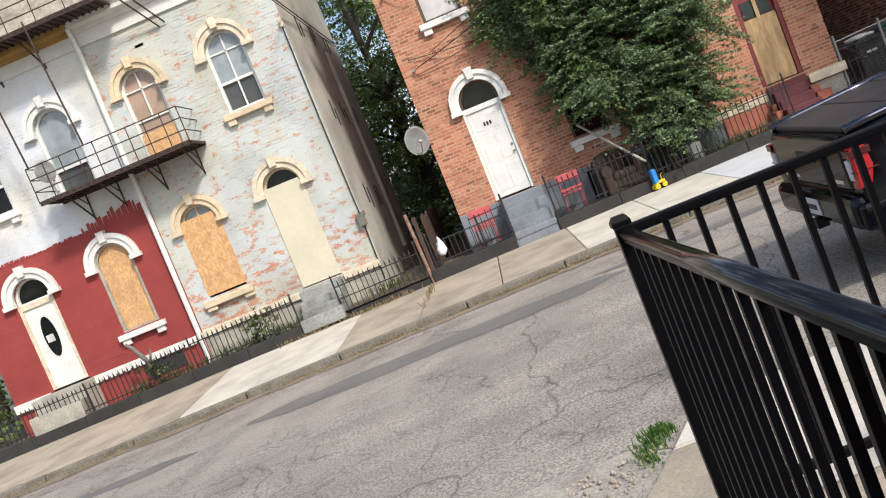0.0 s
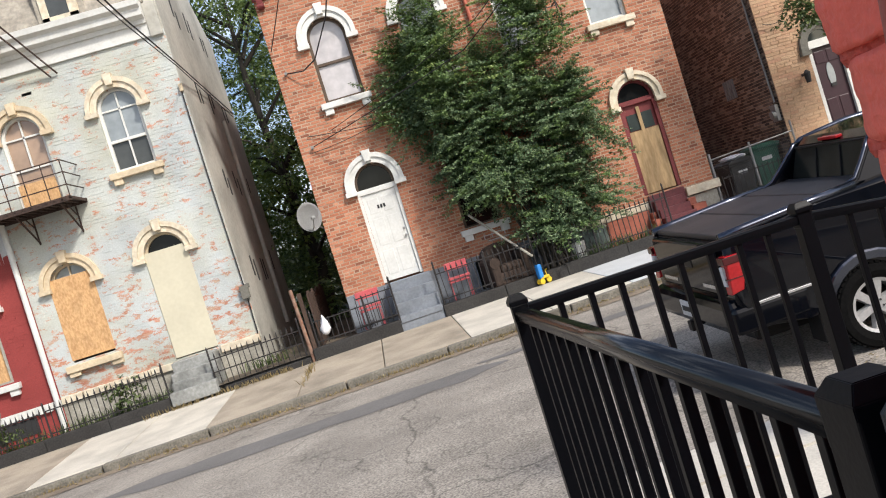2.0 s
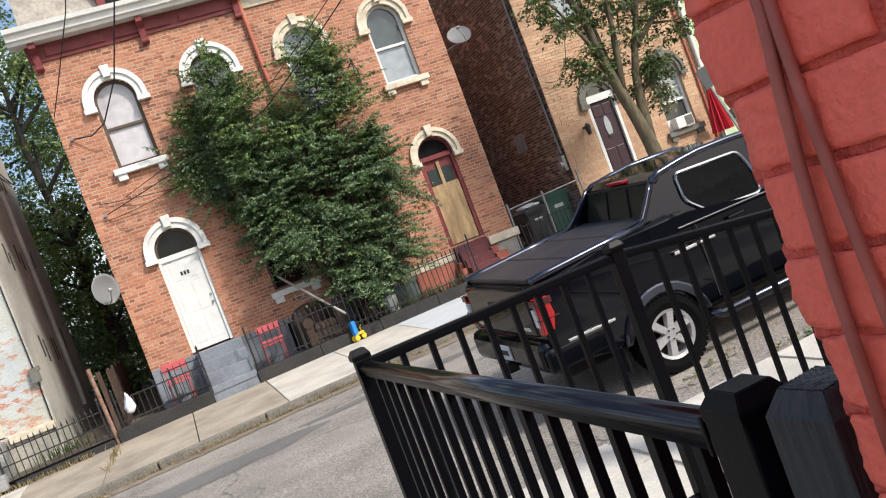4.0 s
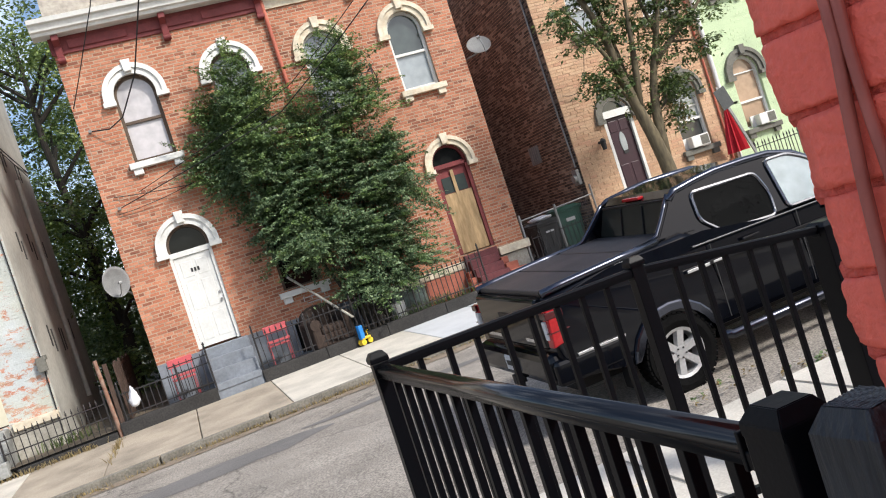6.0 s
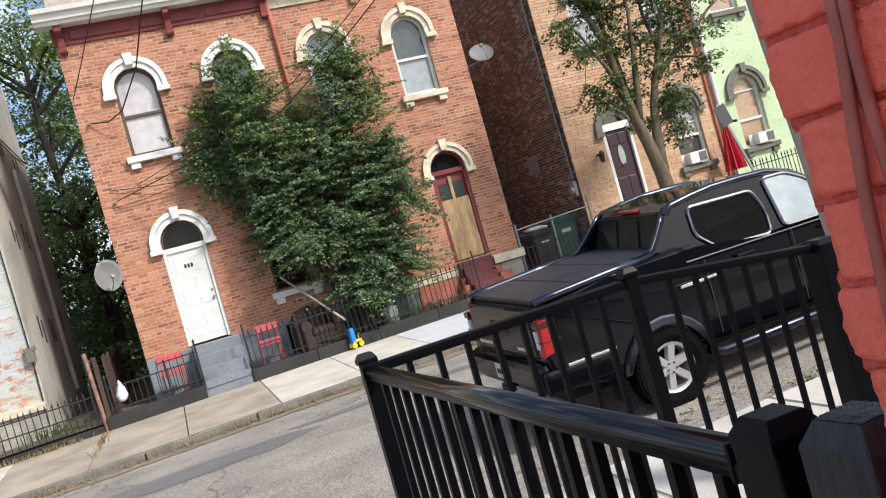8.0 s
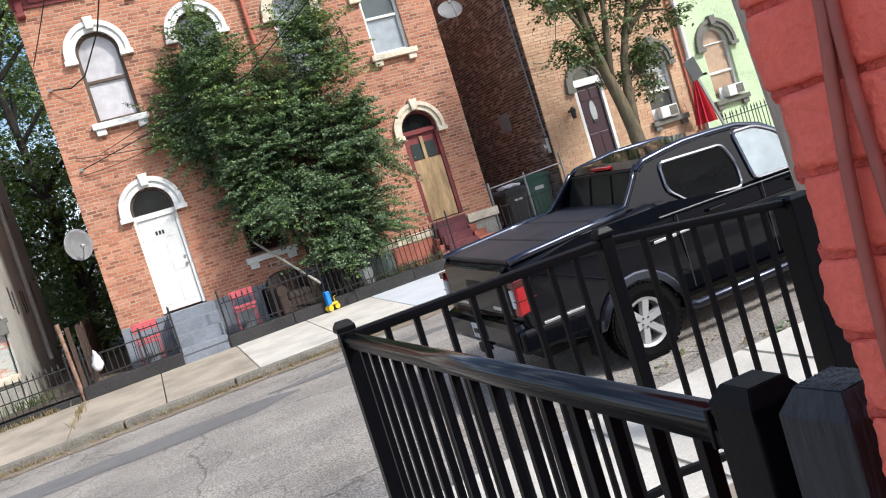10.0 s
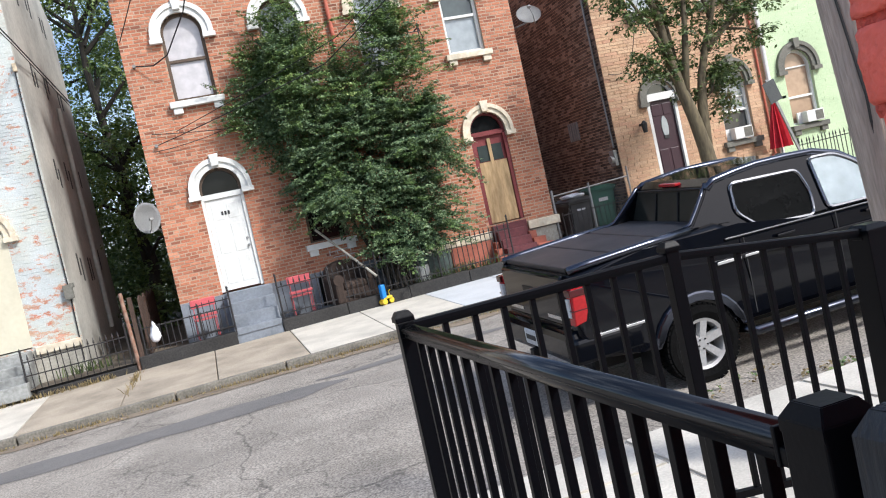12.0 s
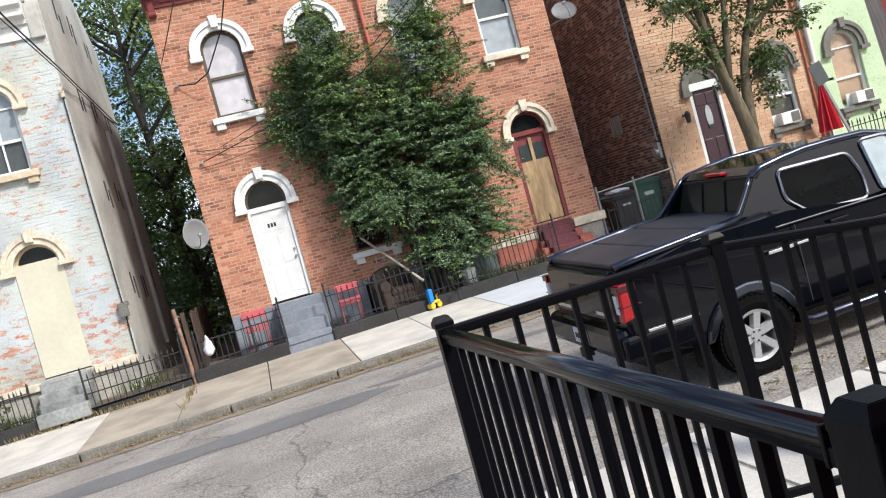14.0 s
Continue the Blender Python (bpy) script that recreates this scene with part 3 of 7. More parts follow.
def prism(bm, pts, y0, y1, axis="y", bev=0.0):
    """A polygon (x, z) drawn out along y, or (y, z) drawn out along x."""
    put = (lambda a, b, c: (a, c, b)) if axis == "y" else (lambda a, b, c: (c, a, b))
    a = [bm.verts.new(put(p[0], p[1], y0)) for p in pts]
    b = [bm.verts.new(put(p[0], p[1], y1)) for p in pts]
    n = len(pts)
    fs = [bm.faces.new(a), bm.faces.new(b[::-1])]
    for i in range(n):
        fs.append(bm.faces.new((a[i], b[i], b[(i + 1) % n], a[(i + 1) % n])))
    if bev:
        bmesh.ops.bevel(bm, geom=list({e for f in fs[:2] for e in f.edges}), offset=bev, segments=2, affect="EDGES", profile=0.5)
    return bm


def arc(cx, cz, r, a0=0.0, a1=180.0, n=18):
    return [(cx + r * math.cos(radians(a0 + (a1 - a0) * i / n)), cz + r * math.sin(radians(a0 + (a1 - a0) * i / n))) for i in range(n + 1)]


def hood(bm, cx, zs, r0, r1, yf, out=0.10, ear=0.1):
    """A moulded round arch over an opening: two stepped rings and small ears at its feet."""
    mid = r0 + (r1 - r0) * 0.55
    for a, b, o in ((r0, mid + 0.01, out * 0.6), (mid, r1, out)):
        pts = [(cx + b, zs - ear)] + arc(cx, zs, b) + [(cx - b, zs - ear), (cx - a, zs - ear)] + arc(cx, zs, a)[::-1] + [(cx + a, zs - ear)]
        prism(bm, pts, yf - o, yf + 0.02)
    for s in (-1, 1):
        x0, x1 = sorted((cx + s * (r0 - 0.01), cx + s * (r1 + 0.03)))
        box(bm, x0, x1, yf - out - 0.03, yf + 0.02, zs - ear - 0.08, zs - ear + 0.02)
    return bm


def keystone(bm, cx, z, yf, h=0.26, w=0.1, out=0.15):
    return prism(bm, [(cx - w * 0.75, z - h), (cx + w * 0.75, z - h), (cx + w, z), (cx - w, z)], yf - out, yf, bev=0.01)


def arched_plate(bm, cx, hw, zb, zs, y0, y1, flat=False):
    pts = [(cx - hw, zb), (cx + hw, zb)] + ([(cx + hw, zs), (cx - hw, zs)] if flat else arc(cx, zs, hw))
    return prism(bm, pts, y0, y1)


def arched_frame(bm, cx, hw, zb, zs, t, y0, y1):
    """A frame of width t that follows an opening with a round head."""
    outer = [(cx + hw, zb)] + arc(cx, zs, hw) + [(cx - hw, zb)]
    inner = [(cx + hw - t, zb + t)] + arc(cx, zs, hw - t) + [(cx - hw + t, zb + t)]
    n = len(outer)
    v = [[bm.verts.new((p[0], y, p[1])) for p in pts] for y in (y0, y1) for pts in (outer, inner)]
    for i in range(n):
        j = (i + 1) % n
        bm.faces.new((v[0][i], v[0][j], v[1][j], v[1][i]))
        bm.faces.new((v[2][i], v[3][i], v[3][j], v[2][j]))
        bm.faces.new((v[0][i], v[2][i], v[2][j], v[0][j]))
        bm.faces.new((v[1][i], v[1][j], v[3][j], v[3][i]))
    return bm


def spans(x0, x1, z, holes):
    """The stretches of a course at height z that no opening takes."""
    cut = [(x0, x1)]
    for cx, hw, zb, zs in holes:
        if z < zb or z > zs + hw:
            continue
        w = hw if z <= zs else math.sqrt(max(hw * hw - (z - zs) ** 2, 0))
        nxt = []
        for a, b in cut:
            if b <= cx - w or a >= cx + w:
                nxt.append((a, b))
                continue
            if a < cx - w:
                nxt.append((a, cx - w))
            if b > cx + w:
                nxt.append((cx + w, b))
        cut = nxt
    return cut


def brick_wall(parent, x0, x1, z0, z1, yf, holes, brick, mortar, bw=0.215, bh=0.075, joint=0.012, thick=0.3, proud=0.008, seed=1, single=None, place=None):
    """A wall laid course by course round its openings: mortar bed and proud bricks. single: a stretch (x0, x1, z0, z1) whose bricks are pieces of their own."""
    rng = random.Random(seed)
    bed, bf, vs, fs = [], [], [], []
    pieces = []
    put = place or (lambda x, y, z: (x, y, z))

    def solid(V, Fc, a, b, ya, yb, za, zb, inset=0.0, back=True):
        k = len(V)
        for y, i in ((ya, inset), (yb, 0.0)):
            V += [put(a + i, y, za + i), put(b - i, y, za + i), put(b - i, y, zb - i), put(a + i, y, zb - i)]
        Fc += [(k, k + 1, k + 2, k + 3), (k + 4, k + 5, k + 1, k), (k + 5, k + 6, k + 2, k + 1), (k + 6, k + 7, k + 3, k + 2), (k + 7, k + 4, k, k + 3)]
        if back:
            Fc.append((k + 7, k + 6, k + 5, k + 4))

    rows = int(round((z1 - z0) / bh))
    for r in range(rows):
        za = z0 + r * bh
        for a, b in spans(x0, x1, za + bh / 2, holes):
            solid(bed, bf, a, b, yf, yf + thick, za, za + bh)
            x = a - (bw * 0.5 if r % 2 else 0) - rng.random() * 0.02
            header = r % 7 == 6
            while x < b:
                w = bw * (0.55 if header else 1) * rng.uniform(0.96, 1.04)
                xa, xb = max(x, a), min(x + w - joint, b)
                if xb - xa > 0.03:
                    jz = rng.uniform(-0.002, 0.002)
                    pr = proud + rng.uniform(-0.004, 0.005)
                    if single and single[0] < xa and xb < single[1] and single[2] < za < single[3] and not header and xb - xa > bw * 0.9:
                        pieces.append((xa, yf - pr, za + jz))
                    else:
                        solid(vs, fs, xa, xb, yf - pr, yf + 0.004, za + joint / 2 + jz, za + bh - joint / 2 + jz, 0.0025, False)
                x += w
    wall = raw("wall", bed, bf, mortar, parent)
    stuff = raw("brickwork", vs, fs, brick, wall)
    stuff["kind"] = "stuff"
    return wall, pieces


def leaf_cloud(name, sprigs, per, size, material, parent, spread=0.22, seed=3, droop=0.3):
    """Leaves in sprigs. sprigs: rows of (x, y, z, outward x, y, z)."""
    rng = np.random.default_rng(seed)
    S = np.repeat(np.asarray(sprigs, float), per, axis=0)
    n = len(S)
    t = rng.random(n)[:, None]
    way = np.repeat(np.asarray(sprigs, float)[:, 3:6] * np.array([1.25, 1.25, 0.45]) + rng.normal(0, 0.3, (len(sprigs), 3)) * np.array([1, 1, 0.35]), per, axis=0)
    c = S[:, :3] + way * spread * (t * 2.0 - 0.6) + rng.normal(0, spread * 0.3, (n, 3)) * np.array([1, 1, 0.55])
    c[:, 2] -= droop * spread * t[:, 0] ** 2
    nrm = S[:, 3:6] * 0.5 + rng.normal(0, 0.5, (n, 3)) + np.array([0, 0, 0.85])
    nrm /= np.linalg.norm(nrm, axis=1)[:, None]
    d = rng.normal(0, 1, (n, 3)) + S[:, 3:6] * 0.8
    d -= nrm * (d * nrm).sum(1)[:, None]
    d /= np.linalg.norm(d, axis=1)[:, None]
    e = np.cross(nrm, d)
    ln = size * rng.uniform(0.6, 1.25, n)[:, None]
    wd = ln * 0.27
    V = np.stack([c - d * ln * 0.5, c + e * wd - d * ln * 0.05 + nrm * ln * 0.06, c + d * ln * 0.5, c - e * wd - d * ln * 0.05 + nrm * ln * 0.06], 1).reshape(-1, 3)
    me = bpy.data.meshes.new(name)
    Fc = np.arange(4 * n).reshape(-1, 4)
    me.from_pydata(V.tolist(), [], Fc.tolist())
    me.materials.append(M[material])
    ob = new(name, me)
    ob.parent = parent
    ob["kind"] = "stuff"
    return ob


def blob_sprigs(blobs, n, seed, rough=0.18, inner=0.55):
    """Places and outward ways on lumpy ellipsoids (x, y, z, rx, ry, rz)."""
    rng = np.random.default_rng(seed)
    b = np.asarray(blobs, float)
    w = (b[:, 3] * b[:, 4] + b[:, 4] * b[:, 5] + b[:, 3] * b[:, 5])
    pick = rng.choice(len(b), n, p=w / w.sum())
    d = rng.normal(0, 1, (n, 3))
    d /= np.linalg.norm(d, axis=1)[:, None]
    k = inner + (1 - inner) * rng.random(n) ** 0.5 + rng.normal(0, rough, n) * 0.5
    p = b[pick, :3] + d * b[pick, 3:] * k[:, None]
    return np.concatenate([p, d], 1)

# ---- ground, road and pavements ----
SL = 0.018  # the street climbs gently along x


def sheet(name, x0, x1, y0, y1, z, material, nx=2, ny=2, dz=None, parent=None):
    bm = B()
    g = [[None] * (ny + 1) for _ in range(nx + 1)]
    for i in range(nx + 1):
        for j in range(ny + 1):
            x, y = x0 + (x1 - x0) * i / nx, y0 + (y1 - y0) * j / ny
            g[i][j] = bm.verts.new((x, y, z + SL * x + (dz(x, y) if dz else 0)))
    for i in range(nx):
        for j in range(ny):
            bm.faces.new((g[i][j], g[i + 1][j], g[i + 1][j + 1], g[i][j + 1]))
    return part(name, bm, material, parent)


tagged(raw("ground", [(-900, -900, -16.3), (900, -900, 16.1), (900, 1500, 16.1), (-900, 1500, -16.3)], [(0, 1, 2, 3)], "ground"), "wide plain ground that reaches the horizon", "ground", kind="structure")
crown = lambda x, y: 0.05 * (1 - ((y - 9) / 4.6) ** 2) - 0.03 * max(0.0, 8.0 - y) + 0.012 * noise.noise(Vector((x * 0.5, y * 0.8, 0)))
road = tagged(sheet("road", -60, 60, 4.4, 13.32, 0.27, "road", 160, 24, crown), "worn grey asphalt street with cracks and patches", "road", kind="structure")


def tar_band(x0, x1, yc, w, seed):
    rng = random.Random(seed)
    n = max(int((x1 - x0) / 0.35), 3)
    top, bot = [], []
    for i in range(n + 1):
        x = x0 + (x1 - x0) * i / n
        e = min(i, n - i, 2) / 2
        top.append((x, yc + w * (0.1 + 0.4 * e) + rng.uniform(-0.06, 0.06)))
        bot.append((x, yc - w * (0.1 + 0.4 * e) + rng.uniform(-0.06, 0.06)))
    V = [(x, y, 0.275 + SL * x + crown(x, y)) for x, y in top + bot]
    raw("tar_patch", V, [(i, n + 1 + i, n + 2 + i, i + 1) for i in range(n)], "tar", road, "dark strip of newer asphalt")


rng0 = random.Random(3)
tar_band(-4.6, 1.3, 10.8, 0.85, 5)
tar_band(-9.5, -5.2, 10.3, 0.45, 7)
tar_band(0.9, 4.2, 11.35, 0.4, 6)
tar_band(3.4, 9, 10.2, 0.5, 8)

V, Fc = [], []
for i in range(160):
    x = -20 + i * 0.25
    w = max(0.40 + 0.24 * noise.noise(Vector((x * 0.7, 1, 2))) + rng0.uniform(-0.05, 0.05), 0.08)
    for q in (0.0, 0.5, 1.0):
        y = 13.31 - w * q
        V.append((x, y, 0.288 - 0.008 * q + SL * x + crown(x, y)))
    if i:
        for q in (0, 1):
            k = 3 * i + q
            Fc.append((k - 3, k - 2, k + 1, k))
raw("gutter_dirt", V, Fc, "gutter", road, "brown dirt and leaf litter along the kerb")

# far pavement: slabs and kerb stones are pieces of their own
pave = tagged(sheet("pavement_far", -60, 60, 13.3, 17.05, 0.36, "soil", 4, 1), "concrete pavement of large slabs along the houses", "pavement", kind="structure")
rng = random.Random(11)
xs = -30.0
edges = []
while xs < 34:
    edges.append(xs)
    xs += 1.55 + rng.uniform(-0.06, 0.06)
for a, b in zip(edges, edges[1:]):
    c = (a + b) / 2
    new_slab = -6.9 < c < -3.3 or 0.7 < c < 6.6 or -10.6 < c < -9.6
    bm = B()
    box(bm, a + 0.008, b - 0.008, 13.48, 16.9, 0.30, 0.43, 0.012)
    for v in bm.verts:
        v.co.z += SL * v.co.x + (v.co.y - 13.5) * 0.034 + 0.004 * noise.noise(v.co * 3)
    part("slab", bm, "slab_white" if 3.5 < c < 6.6 else "concrete_new" if new_slab else "concrete", pave)
xs = -30.0
while xs < 34:
    ln = rng.uniform(1.6, 2.6)
    bm = B()
    box(bm, xs + 0.012, xs + ln - 0.012, 13.3 + rng.uniform(-0.012, 0.012), 13.47, 0.1, 0.415 + rng.uniform(-0.012, 0.012), 0.022)
    for v in bm.verts:
        v.co.z += SL * v.co.x
    part("kerb_stone", bm, "kerb", pave)
    xs += ln

# yards behind the low dark wall
yard = tagged(sheet("yard_ground", -30, 34, 16.9, 45, 0.72, "soil", 40, 20, lambda x, y: 0.05 * noise.noise(Vector((x, y, 3)))), "bare soil of the narrow front yards and alleys", "ground", kind="structure")
for a, b, t in ((-13.0, -4.95, 0.80), (-3.85, -1.98, 0.66), (-1.9, 0.05, 0.80), (1.0, 8.0, 0.80), (8.0, 20, 0.7)):
    bm = B()
    n = max(int((b - a) / 1.2), 1)
    for i in range(n):
        box(bm, a + (b - a) * i / n + 0.004, a + (b - a) * (i + 1) / n - 0.004, 16.86 + rng.uniform(0, 0.02), 17.12, 0.35, t + rng.uniform(-0.01, 0.01), 0.015, SL)
    tagged(part("retaining_wall", bm, "dark_wall"), "low dark coping wall below the iron fence", "wall", kind="structure")

# near side: concrete slabs, gravel, dirt verge
near = tagged(sheet("pavement_near", -60, 60, -14, 4.45, 0.30, "gravel", 120, 40, lambda x, y: 0.03 * noise.noise(Vector((x * 1.3, y * 1.3, 7)))), "gravel and dirt beside the near pavement", "pavement", kind="structure")


def slab_poly(pts, z, material):
    bm = B()
    a = [bm.verts.new((x, y, z + SL * x)) for x, y in pts]
    b = [bm.verts.new((x, y, z - 0.2 + SL * x)) for x, y in pts]
    top = bm.faces.new(a)
    for i in range(len(pts)):
        j = (i + 1) % len(pts)
        bm.faces.new((a[i], b[i], b[j], a[j]))
    bmesh.ops.bevel(bm, geom=list(top.edges), offset=0.015, segments=2, affect="EDGES")
    part("slab", bm, material, near)


slab_poly([(0.70, 4.42), (0.42, 3.86), (2.3, 3.86), (2.3, 4.5)], 0.455, "concrete_new")
slab_poly([(0.41, 3.845), (-0.45, 2.2), (-0.9, 1.2), (0.85, 1.2), (0.85, 3.845)], 0.455, "concrete")
slab_poly([(0.865, 3.845), (0.865, 1.2), (2.3, 1.2), (2.3, 3.845)], 0.455, "concrete_new")
for k in range(7):
    slab_poly([(2.315 + 1.55 * k, 1.2), (3.85 + 1.55 * k, 1.2), (3.85 + 1.55 * k, 4.52), (2.315 + 1.55 * k, 4.52)], 0.45, "concrete_new")
bm = B()
box(bm, 12.0, 40, -12, 1.2, 0.3, 0.5)
box(bm, -0.9, 12.0, 0.15, 1.19, 0.2, 0.452)
part("slab", bm, "concrete", near)

# loose stones on the dirt
V, Fc = [], []
for _ in range(900):
    x, y, r = rng.uniform(-1.4, 0.5), rng.uniform(2.9, 4.3), rng.uniform(0.006, 0.022)
    if x > -0.45 + (y - 2.2) * 0.52 - 0.03:
        continue
    k = len(V)
    z = 0.31 + SL * x + 0.03 * noise.noise(Vector((x * 1.3, y * 1.3, 7)))
    V += [(x + r * rng.uniform(0.6, 1.3) * math.cos(a), y + r * rng.uniform(0.6, 1.3) * math.sin(a), z) for a in (0, 1.6, 3.1, 4.7)] + [(x, y, z + r)]
    Fc += [(k, k + 1, k + 4), (k + 1, k + 2, k + 4), (k + 2, k + 3, k + 4), (k + 3, k, k + 4)]
tagged(raw("gravel", V, Fc, "concrete"), "loose pale gravel beside the slab", "gravel", kind="stuff")


def blades(name, spots, n, h, material, label, seed=2):
    rg = random.Random(seed)
    V, Fc = [], []
    for x0, y0, z0, rx, ry in spots:
        for _ in range(n):
            x, y = x0 + rg.gauss(0, rx), y0 + rg.gauss(0, ry)
            z = z0 + SL * x
            hh = h * rg.uniform(0.4, 1.3)
            a = rg.uniform(0, 6.28)
            lx, ly = rg.gauss(0, 0.4) * hh, rg.gauss(0, 0.4) * hh
            w = 0.006 + 0.03 * hh
            k = len(V)
            cx, cy = math.cos(a) * w, math.sin(a) * w
            V += [(x - cx, y - cy, z - 0.02), (x + cx, y + cy, z - 0.02), (x + lx * 0.5 + cx * 0.7, y + ly * 0.5 + cy * 0.7, z + hh * 0.6), (x + lx * 0.5 - cx * 0.7, y + ly * 0.5 - cy * 0.7, z + hh * 0.6), (x + lx, y + ly, z + hh)]
            Fc += [(k, k + 1, k + 2, k + 3), (k + 3, k + 2, k + 4)]
    return tagged(raw(name, V, Fc, material), label, "grass", kind="stuff")


blades("grass", [(0.38, 4.47, 0.31, 0.06, 0.10), (0.46, 4.6, 0.31, 0.04, 0.05), (0.29, 4.26, 0.31, 0.04, 0.08)], 210, 0.031, "grass", "tuft of bright green grass beside the slab")
blades("grass", [(3.3 + i * 0.55, 4.62, 0.29, 0.18, 0.05) for i in range(8)], 70, 0.05, "dry_grass", "dry grass along the kerb of the near pavement", 3)
blades("grass", [(x, 13.28, 0.30, 0.25, 0.04) for x in (-8, -6.1, -4.4, -3, -2.4, -1.2, -0.3, 0.2, 0.5, 0.8, 1.3, 1.7, 2, 2.4, 3.0, 4.6)], 75, 0.055, "dry_grass", "dry weeds along the far kerb", 4)
blades("grass", [(x, 16.8, 0.55, 0.25, 0.06) for x in (-5.2, -4.6, -3.8, -3.3, -2.7)] + [(-1.95, 15.6, 0.5, 0.03, 0.5), (-1.95, 16.2, 0.5, 0.03, 0.3)], 70, 0.10, "dry_grass", "dry weeds on the pavement below the fence", 5)
blades("grass", [(x, 17.35, 0.78, 0.3, 0.12) for x in (-9, -8.2, -7.2, -6.4, -5.9, -5.4, -2.9, 4.5, 5.0, 5.6)], 90, 0.20, "leaf_street", "weeds growing behind the iron fence", 6)

# ---- houses ----
YF = 18.0


def window_at(house, cx, hw, zb, zs, glass, frame="white", hoodmat="white", R=0.66, sill="white", bars=(), split=None, key=True, rec=0.12, ear=0.1, lower=None):
    """A round-headed window: frame, panes, sash bars, hood with keystone, sill on two corbels."""
    y = YF + rec
    bm = B()
    arched_frame(bm, cx, hw, zb, zs, 0.07, y - 0.03, y + 0.08)
    if split:
        box(bm, cx - hw + 0.06, cx + hw - 0.06, y - 0.02, y + 0.05, split - 0.03, split + 0.03)
    for b in bars:
        if b[0] == "v":
            box(bm, b[1] - 0.018, b[1] + 0.018, y - 0.01, y + 0.03, b[2], b[3])
        else:
            box(bm, cx - hw + 0.06, cx + hw - 0.06, y - 0.01, y + 0.03, b[1] - 0.018, b[1] + 0.018)
    w = part("window", bm, frame, house)
    g = B()
    if split and lower:
        arched_plate(g, cx, hw - 0.05, split, zs, y + 0.025, y + 0.035)
        part("pane", g, glass, w)
        g = B()
        arched_plate(g, cx, hw - 0.05, zb + 0.05, split, y + 0.045, y + 0.055, flat=True)
        part("pane", g, lower, w)
    else:
        arched_plate(g, cx, hw - 0.05, zb + 0.05, zs, y + 0.035, y + 0.045)
        part("pane", g, glass, w)
    if hoodmat:
        part("arch_hood", hood(B(), cx, zs, hw - 0.015, R, YF, ear=ear), hoodmat, w)
        if key:
            part("keystone", keystone(B(), cx, zs + R + 0.07, YF), hoodmat, w)
    if sill:
        bm = B()
        box(bm, cx - hw - 0.13, cx + hw + 0.13, YF - 0.14, YF + rec, zb - 0.14, zb - 0.005, 0.012)
        for s in (-1, 1):
            box(bm, cx + s * (hw - 0.02) - 0.1, cx + s * (hw - 0.02) + 0.1, YF - 0.1, YF, zb - 0.27, zb - 0.135, 0.01)
        part("window_sill", bm, sill, w)
    return w


def backing(house, x0, x1, z0, z1, depth, side="brick_dark", name="side_wall"):
    """The rest of the house behind its front: side walls, rear and top."""
    bm = B()
    box(bm, x0 + 0.02, x1 - 0.02, YF + 0.55, YF + depth, z0, z1)
    return part(name, bm, side, house)


# brick double house behind the shrub
house = thing("row_house", "two-storey orange-red brick row house with white arched hoods and maroon cornice", "house", (3.5, YF, 0.7))
house.matrix_world = Matrix.Identity(4)
RX0, RX1 = -0.95, 7.95
holes = [(cx, 0.45, 5.82, 7.27) for cx in (0.37, 2.45, 4.6, 6.67)] + [(0.42, 0.46, 1.55, 3.84), (6.73, 0.46, 1.7, 3.92), (2.52, 0.45, 2.2, 3.84)]
wall, pieces = brick_wall(house, RX0, RX1, 1.56, 9.0, YF, holes, "brick_red", "mortar_red", joint=0.018, proud=0.0045, seed=4, single=(-0.9, 2.2, 1.7, 3.7))
RED_WALL, RED_PIECES = wall, pieces
bm = B()
box(bm, RX0 + 0.01, RX1 - 0.01, YF + 0.31, YF + 10, 0.5, 9.0)
part("side_wall", bm, "brick_red", house)
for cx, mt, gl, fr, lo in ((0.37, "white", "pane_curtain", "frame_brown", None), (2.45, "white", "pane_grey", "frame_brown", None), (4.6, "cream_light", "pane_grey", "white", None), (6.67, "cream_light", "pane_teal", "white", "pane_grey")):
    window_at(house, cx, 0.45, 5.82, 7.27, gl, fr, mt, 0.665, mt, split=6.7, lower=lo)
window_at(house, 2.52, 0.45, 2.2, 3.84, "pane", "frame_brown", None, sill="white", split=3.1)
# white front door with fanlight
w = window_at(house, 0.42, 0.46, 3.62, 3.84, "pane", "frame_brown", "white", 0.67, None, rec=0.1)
bm = B()
box(bm, -0.04, 0.88, YF + 0.03, YF + 0.13, 3.62, 3.74, 0.01)
box(bm, -0.04, 0.03, YF + 0.03, YF + 0.13, 1.6, 3.62)
box(bm, 0.81, 0.88, YF + 0.03, YF + 0.13, 1.6, 3.62)
df = part("door_frame", bm, "white", house)
bm = B()
box(bm, 0.035, 0.805, YF + 0.07, YF + 0.11, 1.62, 3.615)
door = part("door", bm, "white", house, "white six-panel front door")
for px in (0.13, 0.46):
    for pz, ph in ((1.75, 0.55), (2.42, 0.62), (3.16, 0.34)):
        part("panel", box(B(), px, px + 0.25, YF + 0.064, YF + 0.08, pz, pz + ph, 0.006), "white", door)
part("knob", cyl(B(), (0.75, YF + 0.02, 2.5), (0.75, YF + 0.07, 2.5), 0.03), "steel", door, "round metal knob")
part("lock", cyl(B(), (0.75, YF + 0.045, 2.66), (0.75, YF + 0.07, 2.66), 0.03), "steel", door)
